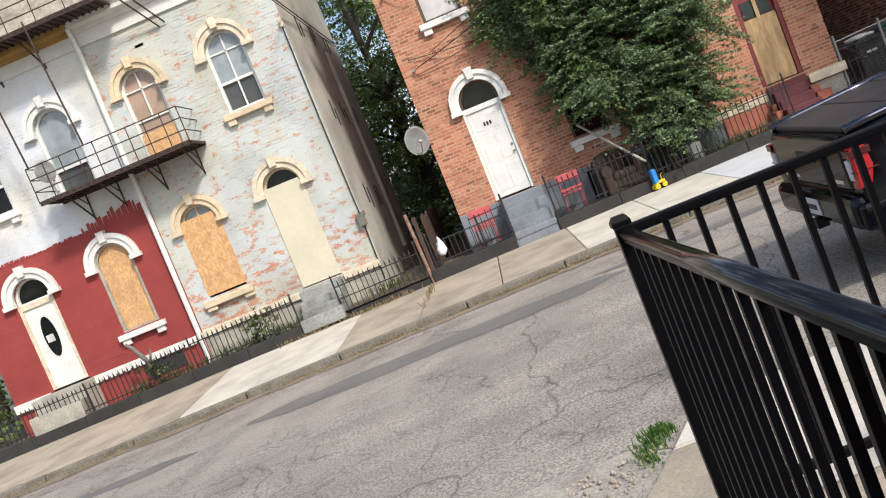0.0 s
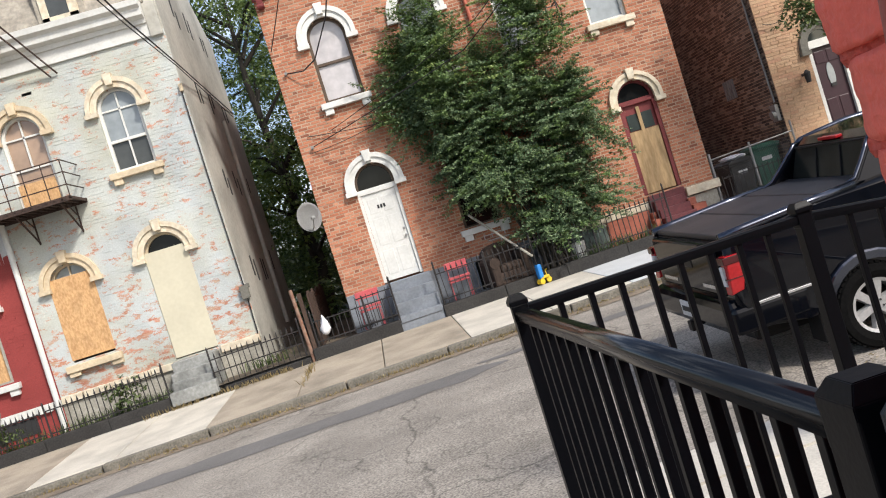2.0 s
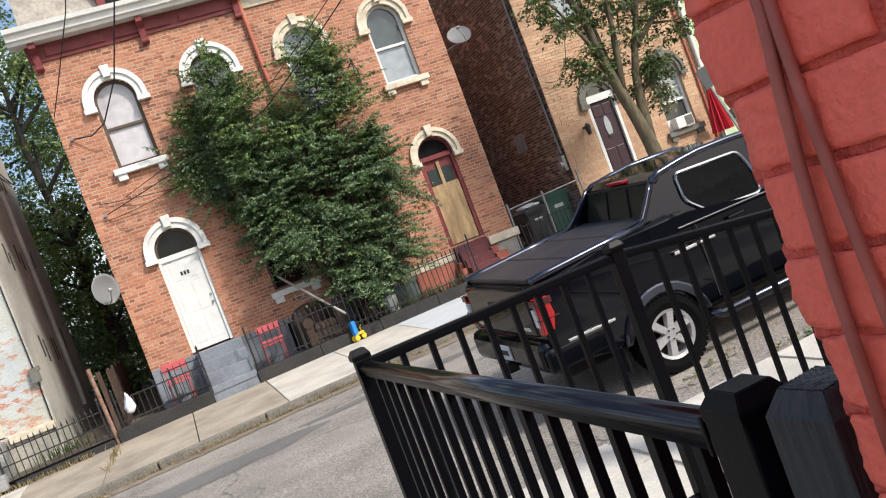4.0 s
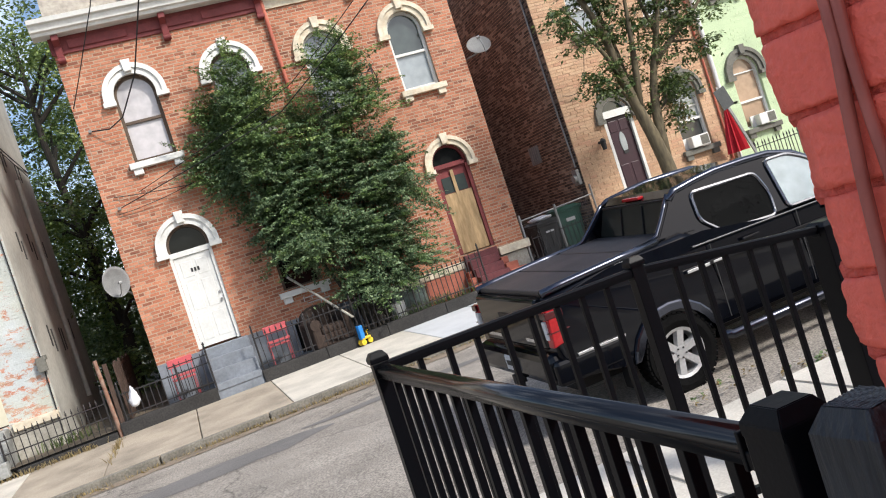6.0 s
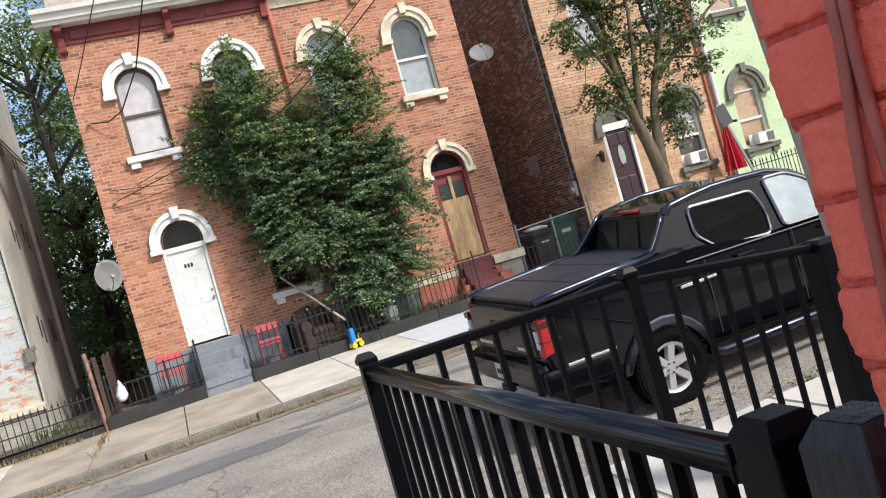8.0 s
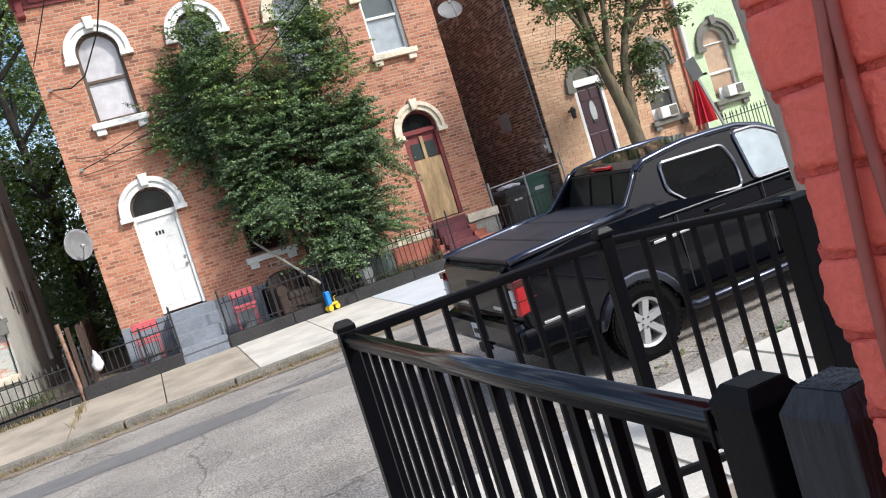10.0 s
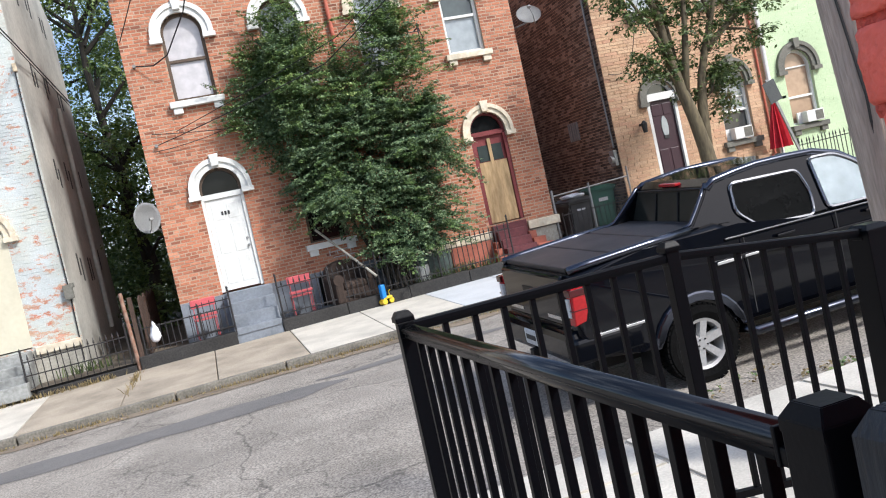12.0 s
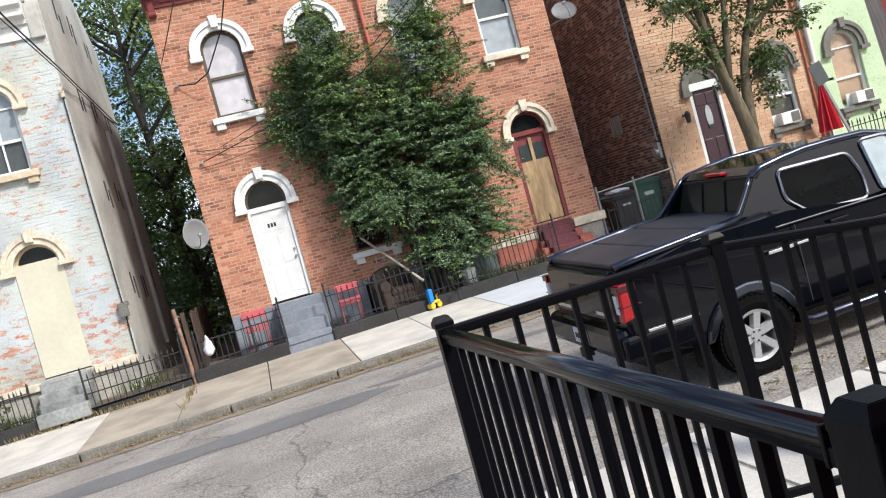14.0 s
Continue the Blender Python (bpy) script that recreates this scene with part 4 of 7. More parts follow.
for i in range(3):
    part("number_bar", box(B(), 0.32 + i * 0.07, 0.365 + i * 0.07, YF + 0.056, YF + 0.063, 3.25, 3.335, 0.003), "ink", door, "dark bar in place of a number")
# second door, boarded
w = window_at(house, 6.73, 0.46, 3.86, 3.92, "pane", "maroon", "cream_light", 0.64, None, rec=0.12)
bm = B()
for x in (6.28, 7.1):
    box(bm, x, x + 0.09, YF + 0.02, YF + 0.16, 1.72, 3.86)
box(bm, 6.28, 7.19, YF + 0.02, YF + 0.14, 3.82, 3.88)
part("door_frame", bm, "maroon", house)
bm = B()
box(bm, 6.37, 7.1, YF + 0.1, YF + 0.13, 3.1, 3.82)
dd = part("door", bm, "maroon", house, "maroon double door boarded over below")
for x in (6.42, 6.76):
    part("pane", box(B(), x, x + 0.27, YF + 0.085, YF + 0.1, 3.22, 3.6), "pane_teal", dd)
part("board", box(box(B(), 6.37, 7.09, YF + 0.055, YF + 0.075, 1.74, 3.2), 6.68, 6.76, YF + 0.05, YF + 0.07, 2.85, 3.75), "ply_worn", dd, "stained plywood board")
# base
bm = B()
box(bm, RX0, 4.05, YF - 0.03, YF + 0.3, 0.5, 1.56)
part("base", bm, "slate_step", house, "grey painted base course")
for i in range(4):
    part("stone_band", box(B(), 4.06 + i * 0.56, 4.06 + (i + 1) * 0.56 - 0.005, YF - 0.06, YF + 0.3, 1.40, 1.58, 0.012), "cream_light", house)
part("stone_band", box(B(), 7.22, 8.05, YF - 0.1, YF + 0.3, 1.42, 1.62, 0.012), "cream_light", house)
bm = B()
box(bm, 4.06, RX1, YF - 0.02, YF + 0.3, 0.5, 1.40)
part("base", bm, "stone", house)
part("panel", box(B(), 4.2, 5.15, YF - 0.06, YF - 0.02, 0.75, 1.36), "teal", house, "faded teal basement board")
part("panel", box(B(), 5.2, 6.25, YF - 0.06, YF - 0.02, 0.75, 1.38), "coral", house, "faded red basement panel")
part("panel", box(B(), 2.05, 3.0, YF - 0.045, YF - 0.03, 0.8, 1.45), "pane", house, "dark basement opening")
# cornice
prof = [(YF, 8.42), (YF - 0.05, 8.42), (YF - 0.06, 8.78), (YF, 8.78)]
part("cornice_frieze", prism(B(), prof, RX0 - 0.03, 3.6, "x"), "maroon", house)
part("cornice_frieze", prism(B(), prof, 3.62, RX1 + 0.03, "x"), "cream_light", house)
prof = [(YF, 8.78), (YF - 0.34, 8.78), (YF - 0.36, 8.84), (YF - 0.42, 8.86), (YF - 0.45, 8.98), (YF - 0.52, 9.0), (YF - 0.54, 9.09), (YF, 9.12)]
part("cornice_moulding", prism(B(), prof, RX0 - 0.3, 3.6, "x"), "white", house)
part("cornice_moulding", prism(B(), prof, 3.6, RX1 + 0.25, "x"), "cream_light", house)
for i, bx in enumerate((-0.82, 1.38, 3.48, 5.6, 7.8)):
    bm = B()
    prism(bm, [(YF - 0.3, 8.77), (YF - 0.3, 8.66), (YF - 0.14, 8.56), (YF - 0.11, 8.32), (YF - 0.05, 8.22), (YF, 8.22), (YF, 8.77)], bx - 0.07, bx + 0.07, "x", bev=0.01)
    cyl(bm, (bx - 0.08, YF - 0.08, 8.28), (bx + 0.08, YF - 0.08, 8.28), 0.06, n=12)
    part("cornice_bracket", bm, "maroon" if bx < 3.6 else "cream_light", house)
for i in range(3):
    part("frieze_panel", box(B(), -0.62 + i * 1.42, 0.6 + i * 1.42, YF - 0.085, YF - 0.055, 8.5, 8.7, 0.01), "maroon", house)
# mansard
bm = B()
prism(bm, [(YF - 0.05, 9.1), (YF + 0.7, 10.9), (YF + 9.9, 10.2), (YF + 9.9, 9.0), (YF, 9.0)], RX0 + 0.02, RX1 - 0.02, "x")
roof = part("roof", bm, "slate_roof", house, "steep mottled mansard roof")
for cx in (1.3, 5.9):
    bm = B()
    box(bm, cx - 0.6, cx + 0.6, YF - 0.1, YF + 0.6, 9.1, 10.5, 0.02)
    dm = part("dormer", bm, "maroon", house)
    part("pane", box(B(), cx - 0.4, cx + 0.4, YF - 0.12, YF - 0.09, 9.25, 10.3), "pane", dm)
# downpipe, cable clamp
bm = B()
tube(bm, [(3.58, YF - 0.09, 8.6), (3.58, YF - 0.09, 6.4), (3.6, YF - 0.09, 4.0), (3.6, YF - 0.09, 1.2)], 0.045, 10)
part("downpipe", bm, "pipe_red", house)

# grey and red painted double house
lhouse = thing("row_house", "two-storey row house with flaking grey paint over red brick, boarded up", "house")
LX0, LXM, LX1 = -12.42, -7.5, -3.0
lh_holes = [(-4.46, 0.46, 5.66, 7.04), (-6.6, 0.46, 5.32, 7.0), (-4.43, 0.47, 1.36, 3.7), (-6.54, 0.46, 1.98, 3.66)]
brick_wall(lhouse, LXM, LX1, 1.3, 8.4, YF, lh_holes, "brick_grey", "brick_grey", joint=0.007, proud=0.003, seed=8)
for i in range(5):
    part("stone_band", box(B(), LXM + 0.02 + i * 0.5, LXM + 0.5 + i * 0.5, YF - 0.08, YF + 0.1, 1.18, 1.34, 0.012), "cream_light", lhouse)
part("stone_band", box(B(), -3.9, -3.02, YF - 0.08, YF + 0.1, 1.22, 1.38, 0.012), "cream_light", lhouse)
bm = B()
box(bm, LXM, LX1, YF - 0.015, YF + 0.3, 0.4, 1.32)
part("base", bm, "stone", lhouse)
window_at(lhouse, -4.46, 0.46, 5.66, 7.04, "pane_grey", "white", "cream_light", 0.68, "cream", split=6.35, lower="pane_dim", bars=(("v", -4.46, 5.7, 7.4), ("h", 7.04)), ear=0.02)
window_at(lhouse, -6.6, 0.46, 5.32, 7.0, "pane_tan", "white", "cream", 0.67, None, bars=(("h", 7.0), ("h", 6.3), ("v", -6.6, 6.3, 7.4)), ear=0.02)
part("board", box(B(), -7.0, -6.2, YF + 0.04, YF + 0.07, 5.34, 6.0), "osb", lhouse, "orange strand board")
window_at(lhouse, -4.43, 0.47, 3.6, 3.7, "pane", "cream", "cream_light", 0.69, None, ear=0.02)
part("board", box(B(), -4.89, -3.95, YF - 0.015, YF + 0.02, 1.4, 3.79, 0.004), "ply", lhouse, "pale board over the doorway")
window_at(lhouse, -6.54, 0.46, 3.5, 3.66, "pane_grey", "cream", "cream", 0.66, None, bars=(("v", -6.54, 3.5, 4.05),), ear=0.02)
part("board", box(B(), -7.02, -6.06, YF - 0.012, YF + 0.02, 2.02, 3.83, 0.004), "osb", lhouse, "orange strand board over the window")
bm = B()
box(bm, -7.17, -5.95, YF - 0.14, YF + 0.05, 1.78, 1.93, 0.012)
for x in (-7.02, -6.08):
    box(bm, x - 0.12, x + 0.12, YF - 0.1, YF, 1.68, 1.78, 0.01)
part("window_sill", bm, "cream", lhouse)
bm = B()
prism(bm, [(YF + 0.001, 0.4), (YF + 0.001, 9.2), (YF + 0.5, 11.25), (YF + 5, 11.1), (YF + 8, 10.0), (YF + 8, 0.4)], LX1 - 0.25, LX1 + 0.012, "x")
side = part("side_wall", bm, "plaster", lhouse, "stained buff plaster side wall")
rgs = random.Random(21)
for y0 in (1.9, 3.6, 5.6):
    for z0 in (2.6, 4.9, 7.2, 9.2):
        for dy in (0.0, 0.42):
            y, z = YF + y0 + dy + rgs.uniform(-0.05, 0.05), z0 + rgs.uniform(-0.15, 0.15)
            part("vent_hole", box(B(), LX1 + 0.005, LX1 + 0.018, y, y + 0.17, z, z + rgs.uniform(0.35, 0.6)), "ink", side)
bm = B()
tube(bm, [(LX1 + 0.08, YF + 4.6, 7.0), (LX1 + 0.08, YF + 4.7, 4.0), (LX1 + 0.08, YF + 4.7, 1.2)], 0.06, 8)
part("downpipe", bm, "plaster", lhouse)
bm = B()
box(bm, LX0 + 0.05, LX1 - 0.26, YF + 0.31, YF + 8, 0.4, 9.0)
box(bm, LX0 + 0.05, LX1 - 0.26, YF + 0.5, YF + 8, 9.0, 10.9)
part("rear_wall", bm, "brick_dark", lhouse)
# cable chase along the corner with its meter box
bm = B()
tube(bm, [(LX1 - 0.03, YF - 0.03, 7.1), (LX1 - 0.04, YF - 0.03, 4.8), (LX1 - 0.02, YF - 0.03, 2.4), (LX1 - 0.05, YF - 0.03, 0.9)], 0.014, 6)
part("conduit", bm, "cable", lhouse)
part("meter_box", box(box(B(), LX1 - 0.12, LX1 + 0.06, YF - 0.14, YF - 0.02, 2.2, 2.5, 0.01), LX1 + 0.0, LX1 + 0.1, YF - 0.12, YF - 0.03, 2.42, 2.52, 0.01), "trim_grey", lhouse)
part("bracket", box(B(), LX1 - 0.06, LX1 + 0.02, YF - 0.08, YF, 6.98, 7.15, 0.01), "cream", lhouse)
# steps of the grey house
st = thing("front_steps", "worn grey stone slabs stacked as steps before the boarded doorway", "steps")
for x0, x1, y0, y1, z0, z1, tip in ((-4.92, -3.98, 17.5, 17.97, 0.62, 1.34, 0.0), (-4.93, -3.96, 17.24, 17.62, 0.6, 1.14, 0.6), (-4.9, -3.99, 17.0, 17.36, 0.6, 0.96, -0.9), (-4.95, -3.97, 16.78, 17.12, 0.52, 0.80, 1.2)):
    bm = box(B(), x0, x1, y0, y1, z0, z1, 0.02)
    for v in bm.verts:
        v.co.z += math.tan(radians(tip)) * (v.co.x + 4.45) + 0.012 * noise.noise(v.co * 4)
        v.co.y += 0.012 * noise.noise(v.co * 5 + Vector((3, 1, 2)))
    part("step", bm, "slab_stone", st)

l2 = thing("row_house", "row house painted pale grey above and dark red below, partly boarded", "house")
l2_holes = [(-8.84, 0.46, 5.32, 6.95), (-10.93, 0.46, 5.55, 6.95), (-8.78, 0.46, 1.95, 3.6), (-10.93, 0.47, 1.3, 3.56)]
brick_wall(l2, LX0, LXM, 4.45, 8.4, YF, l2_holes, "brick_white", "brick_white", joint=0.007, proud=0.003, seed=9)
brick_wall(l2, LX0, LXM, 1.3, 4.45, YF, l2_holes, "red_paint", "red_paint", proud=0.002, joint=0.006, seed=10)
# ragged upper edge of the red paint
rg = random.Random(5)
V, Fc = [], []
x = LX0 + 0.05
while x < LXM - 0.15:
    hgt = max(0.03, 0.16 + 0.16 * math.sin(x * 2.1) + rg.uniform(-0.07, 0.07))
    if -11.6 < x < -10.2:
        hgt *= 0.2
    wdt = rg.uniform(0.06, 0.16)
    k = len(V)
    V += [(x, YF - 0.0135, 4.445), (x + wdt, YF - 0.0135, 4.445), (x + wdt - 0.01, YF - 0.0135, 4.45 + hgt), (x + 0.01, YF - 0.0135, 4.45 + hgt * rg.uniform(0.75, 1))]
    Fc.append((k, k + 1, k + 2, k + 3))
    x += wdt
raw("paint_edge", V, Fc, "red_paint", l2)
bm = B()
n = 26
for i in range(n):
    a, b = LX0 + (LXM - LX0) * i / n, LX0 + (LXM - LX0) * (i + 1) / n
    if b < -11.3:
        box(bm, a, b, YF - 0.09, YF + 0.1, 1.12, 1.32)
    else:
        box(bm, a + 0.03, b - 0.03, YF - 0.09, YF + 0.1, 1.12, 1.3, 0.01)
box(bm, LX0, LXM, YF - 0.05, YF + 0.1, 1.16, 1.3)
part("stone_band", bm, "white", l2, "white painted toothed band")
bm = B()
box(bm, LX0, LXM, YF - 0.01, YF + 0.3, 0.4, 1.3)
part("base", bm, "red_paint", l2)
part("panel", box(B(), -9.1, -8.1, YF - 0.03, YF - 0.012, 0.75, 1.1), "ink", l2, "dark basement opening")
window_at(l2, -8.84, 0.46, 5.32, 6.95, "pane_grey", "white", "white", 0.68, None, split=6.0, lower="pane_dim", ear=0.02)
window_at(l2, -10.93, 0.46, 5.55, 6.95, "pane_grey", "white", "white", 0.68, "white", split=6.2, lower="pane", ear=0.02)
w = window_at(l2, -8.78, 0.46, 1.95, 3.6, "osb", "stone", "white", 0.68, "white", rec=0.05, ear=0.02)
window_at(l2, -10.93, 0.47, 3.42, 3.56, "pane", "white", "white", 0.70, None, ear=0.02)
bm = B()
box(bm, -11.4, -10.46, YF + 0.02, YF + 0.12, 3.32, 3.45)
for x in (-11.4, -10.54):
    box(bm, x, x + 0.08, YF + 0.02, YF + 0.12, 1.34, 3.32)
part("door_frame", bm, "cream_light", l2)
dr = part("door", box(B(), -11.32, -10.54, YF + 0.06, YF + 0.1, 1.34, 3.32), "white", l2, "white front door with an oval light")
part("pane", prism(B(), [(-10.93 + 0.17 * math.cos(a * math.pi / 12), 2.55 + 0.5 * math.sin(a * math.pi / 12)) for a in range(24)], YF + 0.045, YF + 0.06), "pane", dr, "oval dark pane")
part("label", box(B(), -11.05, -10.86, YF + 0.04, YF + 0.046, 2.42, 2.6), "chalk", dr, "white paper notice")
bm = B()
box(bm, -11.6, -10.3, 17.3, YF - 0.02, 0.5, 1.3, 0.015)
box(bm, -11.6, -10.3, 16.95, 17.3, 0.5, 0.98, 0.015)
tagged(part("front_steps", bm, "stone"), "worn stone steps before the white door", "steps")
# cornices and downpipe of the pair
for a, b, fm, mm, h in ((LXM, LX1 - 0.3, "white", "white", lhouse), (LX0, LXM, "white", "mustard", l2)):
    part("cornice_frieze", prism(B(), [(YF + 0.1, 8.33), (YF - 0.06, 8.33), (YF - 0.07, 8.62), (YF + 0.1, 8.62)], a, b, "x"), fm, h)
    part("cornice_moulding", prism(B(), [(YF + 0.1, 8.62), (YF - 0.12, 8.62), (YF - 0.14, 8.72), (YF - 0.3, 8.76), (YF - 0.32, 8.9), (YF - 0.42, 8.96), (YF - 0.44, 9.08), (YF + 0.1, 9.1)], a, b, "x"), mm, h)
part("cornice_end", box(B(), LX1 - 0.3, LX1 - 0.02, YF - 0.1, YF + 0.1, 8.3, 9.05, 0.02), "plaster", lhouse)
for a, b, h in ((LXM, LX1 - 0.26, lhouse), (LX0, LXM, l2)):
    part("roof", prism(B(), [(YF - 0.05, 9.1), (YF + 0.5, 10.95), (YF + 0.6, 10.95), (YF + 0.6, 9.0)], a, b, "x"), "slate_roof", h, "steep mansard front")
dm = part("dormer", box(B(), -5.52, -4.48, YF - 0.02, YF + 0.6, 9.11, 10.6, 0.02), "slate_roof", lhouse)
bm = B()
for x0, x1, z0, z1 in ((-5.40, -5.24, 9.16, 10.4), (-4.80, -4.60, 9.16, 10.4), (-5.40, -4.60, 9.14, 9.30), (-5.40, -4.60, 10.3, 10.45)):
    box(bm, x0, x1, YF - 0.07, YF, z0, z1, 0.008)
part("window_frame", bm, "cream_light", dm)
part("pane", box(B(), -5.25, -4.79, YF - 0.045, YF - 0.021, 9.28, 10.32), "pane_dim", dm)
bm = B()
tube(bm, [(-7.5, YF - 0.25, 8.75), (-7.52, YF - 0.13, 8.35), (-7.52, YF - 0.1, 8.0), (-7.54, YF - 0.1, 4.5), (-7.56, YF - 0.1, 0.6)], 0.06, 10)
part("downpipe", bm, "white", lhouse, "white painted downpipe")

# ---- fire escape ----


def balcony(x0, x1, z, name_label, legs, pole=None):
    e = thing("fire_escape", name_label, "balcony")
    bm = B()
    y0 = 16.95
    box(bm, x0, x1, y0, y0 + 0.05, z - 0.06, z + 0.04)
    box(bm, x0, x1, YF - 0.08, YF - 0.03, z - 0.06, z + 0.04)
    k = int((x1 - x0) / 0.16)
    for i in range(k + 1):
        x = x0 + (x1 - x0 - 0.03) * i / k
        box(bm, x, x + 0.03, y0, YF - 0.03, z - 0.03, z + 0.01)
    for j in range(6):
        y = y0 + 0.06 + j * 0.165
        box(bm, x0, x1, y, y + 0.15, z + 0.01, z + 0.03)
    part("platform", bm, "iron", e)
    bm = B()
    for h in (0.27, 0.54, 0.8):
        cyl(bm, (x0, y0, z + h), (x1, y0, z + h), 0.013, n=6)
        for x in (x0, x1):
            cyl(bm, (x, y0, z + h), (x, YF, z + h), 0.013, n=6)
    part("guard_rail", bm, "iron", e)
    n = 9
    for i in range(n + 1):
        x = x0 + (x1 - x0) * i / n
        part("post", cyl(B(), (x, y0, z), (x, y0, z + 0.8), 0.013, n=6), "iron", e)
    for x in legs:
        bm = B()
        cyl(bm, (x, y0 + 0.15, z - 0.05), (x, YF, z - 0.62), 0.022, n=6)
        cyl(bm, (x, YF - 0.03, z - 0.05), (x, YF - 0.03, z - 0.66), 0.02, n=6)
        cyl(bm, (x, y0 + 0.5, z - 0.05), (x, YF, z - 0.3), 0.014, n=6)
        part("bracket", bm, "iron", e)
    return e


balcony(-9.3, -5.67, 5.30, "rusty iron fire-escape balcony on the painted brick front", (-8.75, -7.95, -6.9, -5.95))
fe = balcony(-12.6, -6.35, 8.86, "rusty upper fire-escape balcony at the cornice", (-9.5, -8.4))
for x, dx in ((-8.05, 0.0), (-9.4, 0.05)):
    part("stay", cyl(B(), (x, 16.95, 9.0), (x + 0.15, 17.0, 6.1), 0.022, n=8), "iron", fe)
bm = B()
cyl(bm, (-6.35, 16.95, 9.3), (-5.6, 17.95, 8.05), 0.022, n=6)
cyl(bm, (-6.15, 16.95, 9.3), (-5.45, 17.95, 8.1), 0.022, n=6)
part("stay", bm, "iron", fe)

# ---- tan house and mint house ----
tan = thing("row_house", "tan stone-faced row house with a plum door and grey arch hoods", "house")
TX0, TX1 = 10.0, 14.6
th_holes = [(11.45, 0.43, 1.5, 3.9), (13.55, 0.44, 2.42, 3.95), (11.45, 0.43, 6.1, 7.4), (13.55, 0.43, 6.1, 7.4)]
brick_wall(tan, TX0, TX1, 0.9, 9.6, YF, th_holes, "brick_tan", "mortar_tan", bw=0.36, bh=0.08, joint=0.008, proud=0.009, seed=12)
# its dark brick side wall faces the alley
swap = lambda x, y, z: (TX0 + (y - YF), x, z)
brick_wall(tan, YF + 0.02, YF + 9, 0.7, 9.6, YF, [], "brick_dark", "mortar_tan", seed=13, thick=0.1, place=swap)
part("rear_wall", box(B(), TX0 + 0.12, TX1, YF + 0.31, YF + 9, 0.7, 9.6), "brick_dark", tan)
part("side_window", box(B(), TX0 - 0.025, TX0 - 0.012, 19.9, 20.5, 3.35, 3.85), "pane_grey", tan, "small barred side window")
bm = B()
for i in range(5):
    box(bm, TX0 - 0.05, TX0 - 0.03, 19.92 + i * 0.13, 19.95 + i * 0.13, 3.35, 3.85)
part("window_bars", bm, "steel", tan)
bm = B()
tube(bm, [(TX0 - 0.05, YF + 0.25, 8), (TX0 - 0.05, YF + 0.2, 5), (TX0 - 0.05, YF + 0.12, 2.9)], 0.025, 8)
part("conduit", bm, "steel", tan)
part("meter_box", box(cyl(B(), (TX0 - 0.2, YF + 0.15, 2.62), (TX0 - 0.05, YF + 0.15, 2.62), 0.1, n=14), TX0 - 0.12, TX0 - 0.02, YF + 0.05, YF + 0.3, 2.45, 2.85, 0.015), "steel", tan)
window_at(tan, 11.45, 0.43, 3.85, 3.9, "pane_teal", "white", "trim_grey", 0.62, None, key=False)
bm = B()
for x in (11.02, 11.8):
    box(bm, x, x + 0.08, YF - 0.01, YF + 0.12, 1.5, 3.88)
box(bm, 11.02, 11.88, YF - 0.02, YF + 0.12, 3.84, 4.02)
part("door_frame", bm, "white", tan)
bm = B()
box(bm, 11.1, 11.8, YF + 0.07, YF + 0.11, 1.5, 3.84)
td = part("door", bm, "purple", tan, "dark plum panelled front door")
for px in (11.17, 11.48):
    for pz, ph in ((1.7, 0.9), (3.45, 0.3)):
        part("panel", box(B(), px, px + 0.25, YF + 0.058, YF + 0.08, pz, pz + ph, 0.012), "purple", td)
part("pane", prism(B(), [(11.45 + 0.09 * math.cos(a * math.pi / 10), 3.15 + 0.28 * math.sin(a * math.pi / 10)) for a in range(20)], YF + 0.05, YF + 0.07), "pane_grey", td)
part("notice", box(B(), 11.38, 11.52, YF + 0.045, YF + 0.05, 2.86, 2.94), "ink", td)
part("wall_lamp", cyl(cyl(box(B(), 10.7, 10.76, YF - 0.2, YF, 3.28, 3.34), (10.73, YF - 0.2, 3.1), (10.73, YF - 0.2, 3.32), 0.05, 0.08, n=10), (10.73, YF - 0.2, 3.32), (10.73, YF - 0.2, 3.4), 0.09, 0.02, n=10), "ink", tan, "small black wall lantern")
window_at(tan, 13.55, 0.44, 2.42, 3.95, "pane_grey", "white", "trim_grey", 0.6, "trim_grey", split=3.2, lower="pane_dim", bars=(("h", 3.95), ("h", 3.55)))
for cx in (11.45, 13.55):
    window_at(tan, cx, 0.43, 6.1, 7.4, "pane_grey", "white", "trim_grey", 0.6, "trim_grey", split=6.75)
mint = thing("row_house", "pale mint painted brick row house with grey arch hoods", "house")
gh_holes = [(15.65, 0.45, 2.46, 4.0), (15.7, 0.45, 6.22, 7.5), (17.8, 0.45, 2.46, 4.0), (17.8, 0.45, 6.22, 7.5)]
brick_wall(mint, TX1 + 0.02, 20.5, 0.9, 9.6, YF, gh_holes, "mint", "mint", proud=0.0008, joint=0.003, seed=14)
part("rear_wall", box(B(), TX1 + 0.02, 20.5, YF + 0.31, YF + 9, 0.7, 9.6), "brick_dark", mint)
for cx, zb, zs in ((15.65, 2.46, 4.0), (15.7, 6.22, 7.5), (17.8, 2.46, 4.0), (17.8, 6.22, 7.5)):
    window_at(mint, cx, 0.45, zb, zs, "pane_tan", "white", "trim_grey", 0.66, "trim_grey", split=zb + 0.75, bars=(("h", zs),))
bm = B()
tube(bm, [(14.62, YF - 0.1, 9), (14.62, YF - 0.1, 4.8), (14.6, YF - 0.1, 1.2)], 0.06, 10)
part("downpipe", bm, "white", mint)
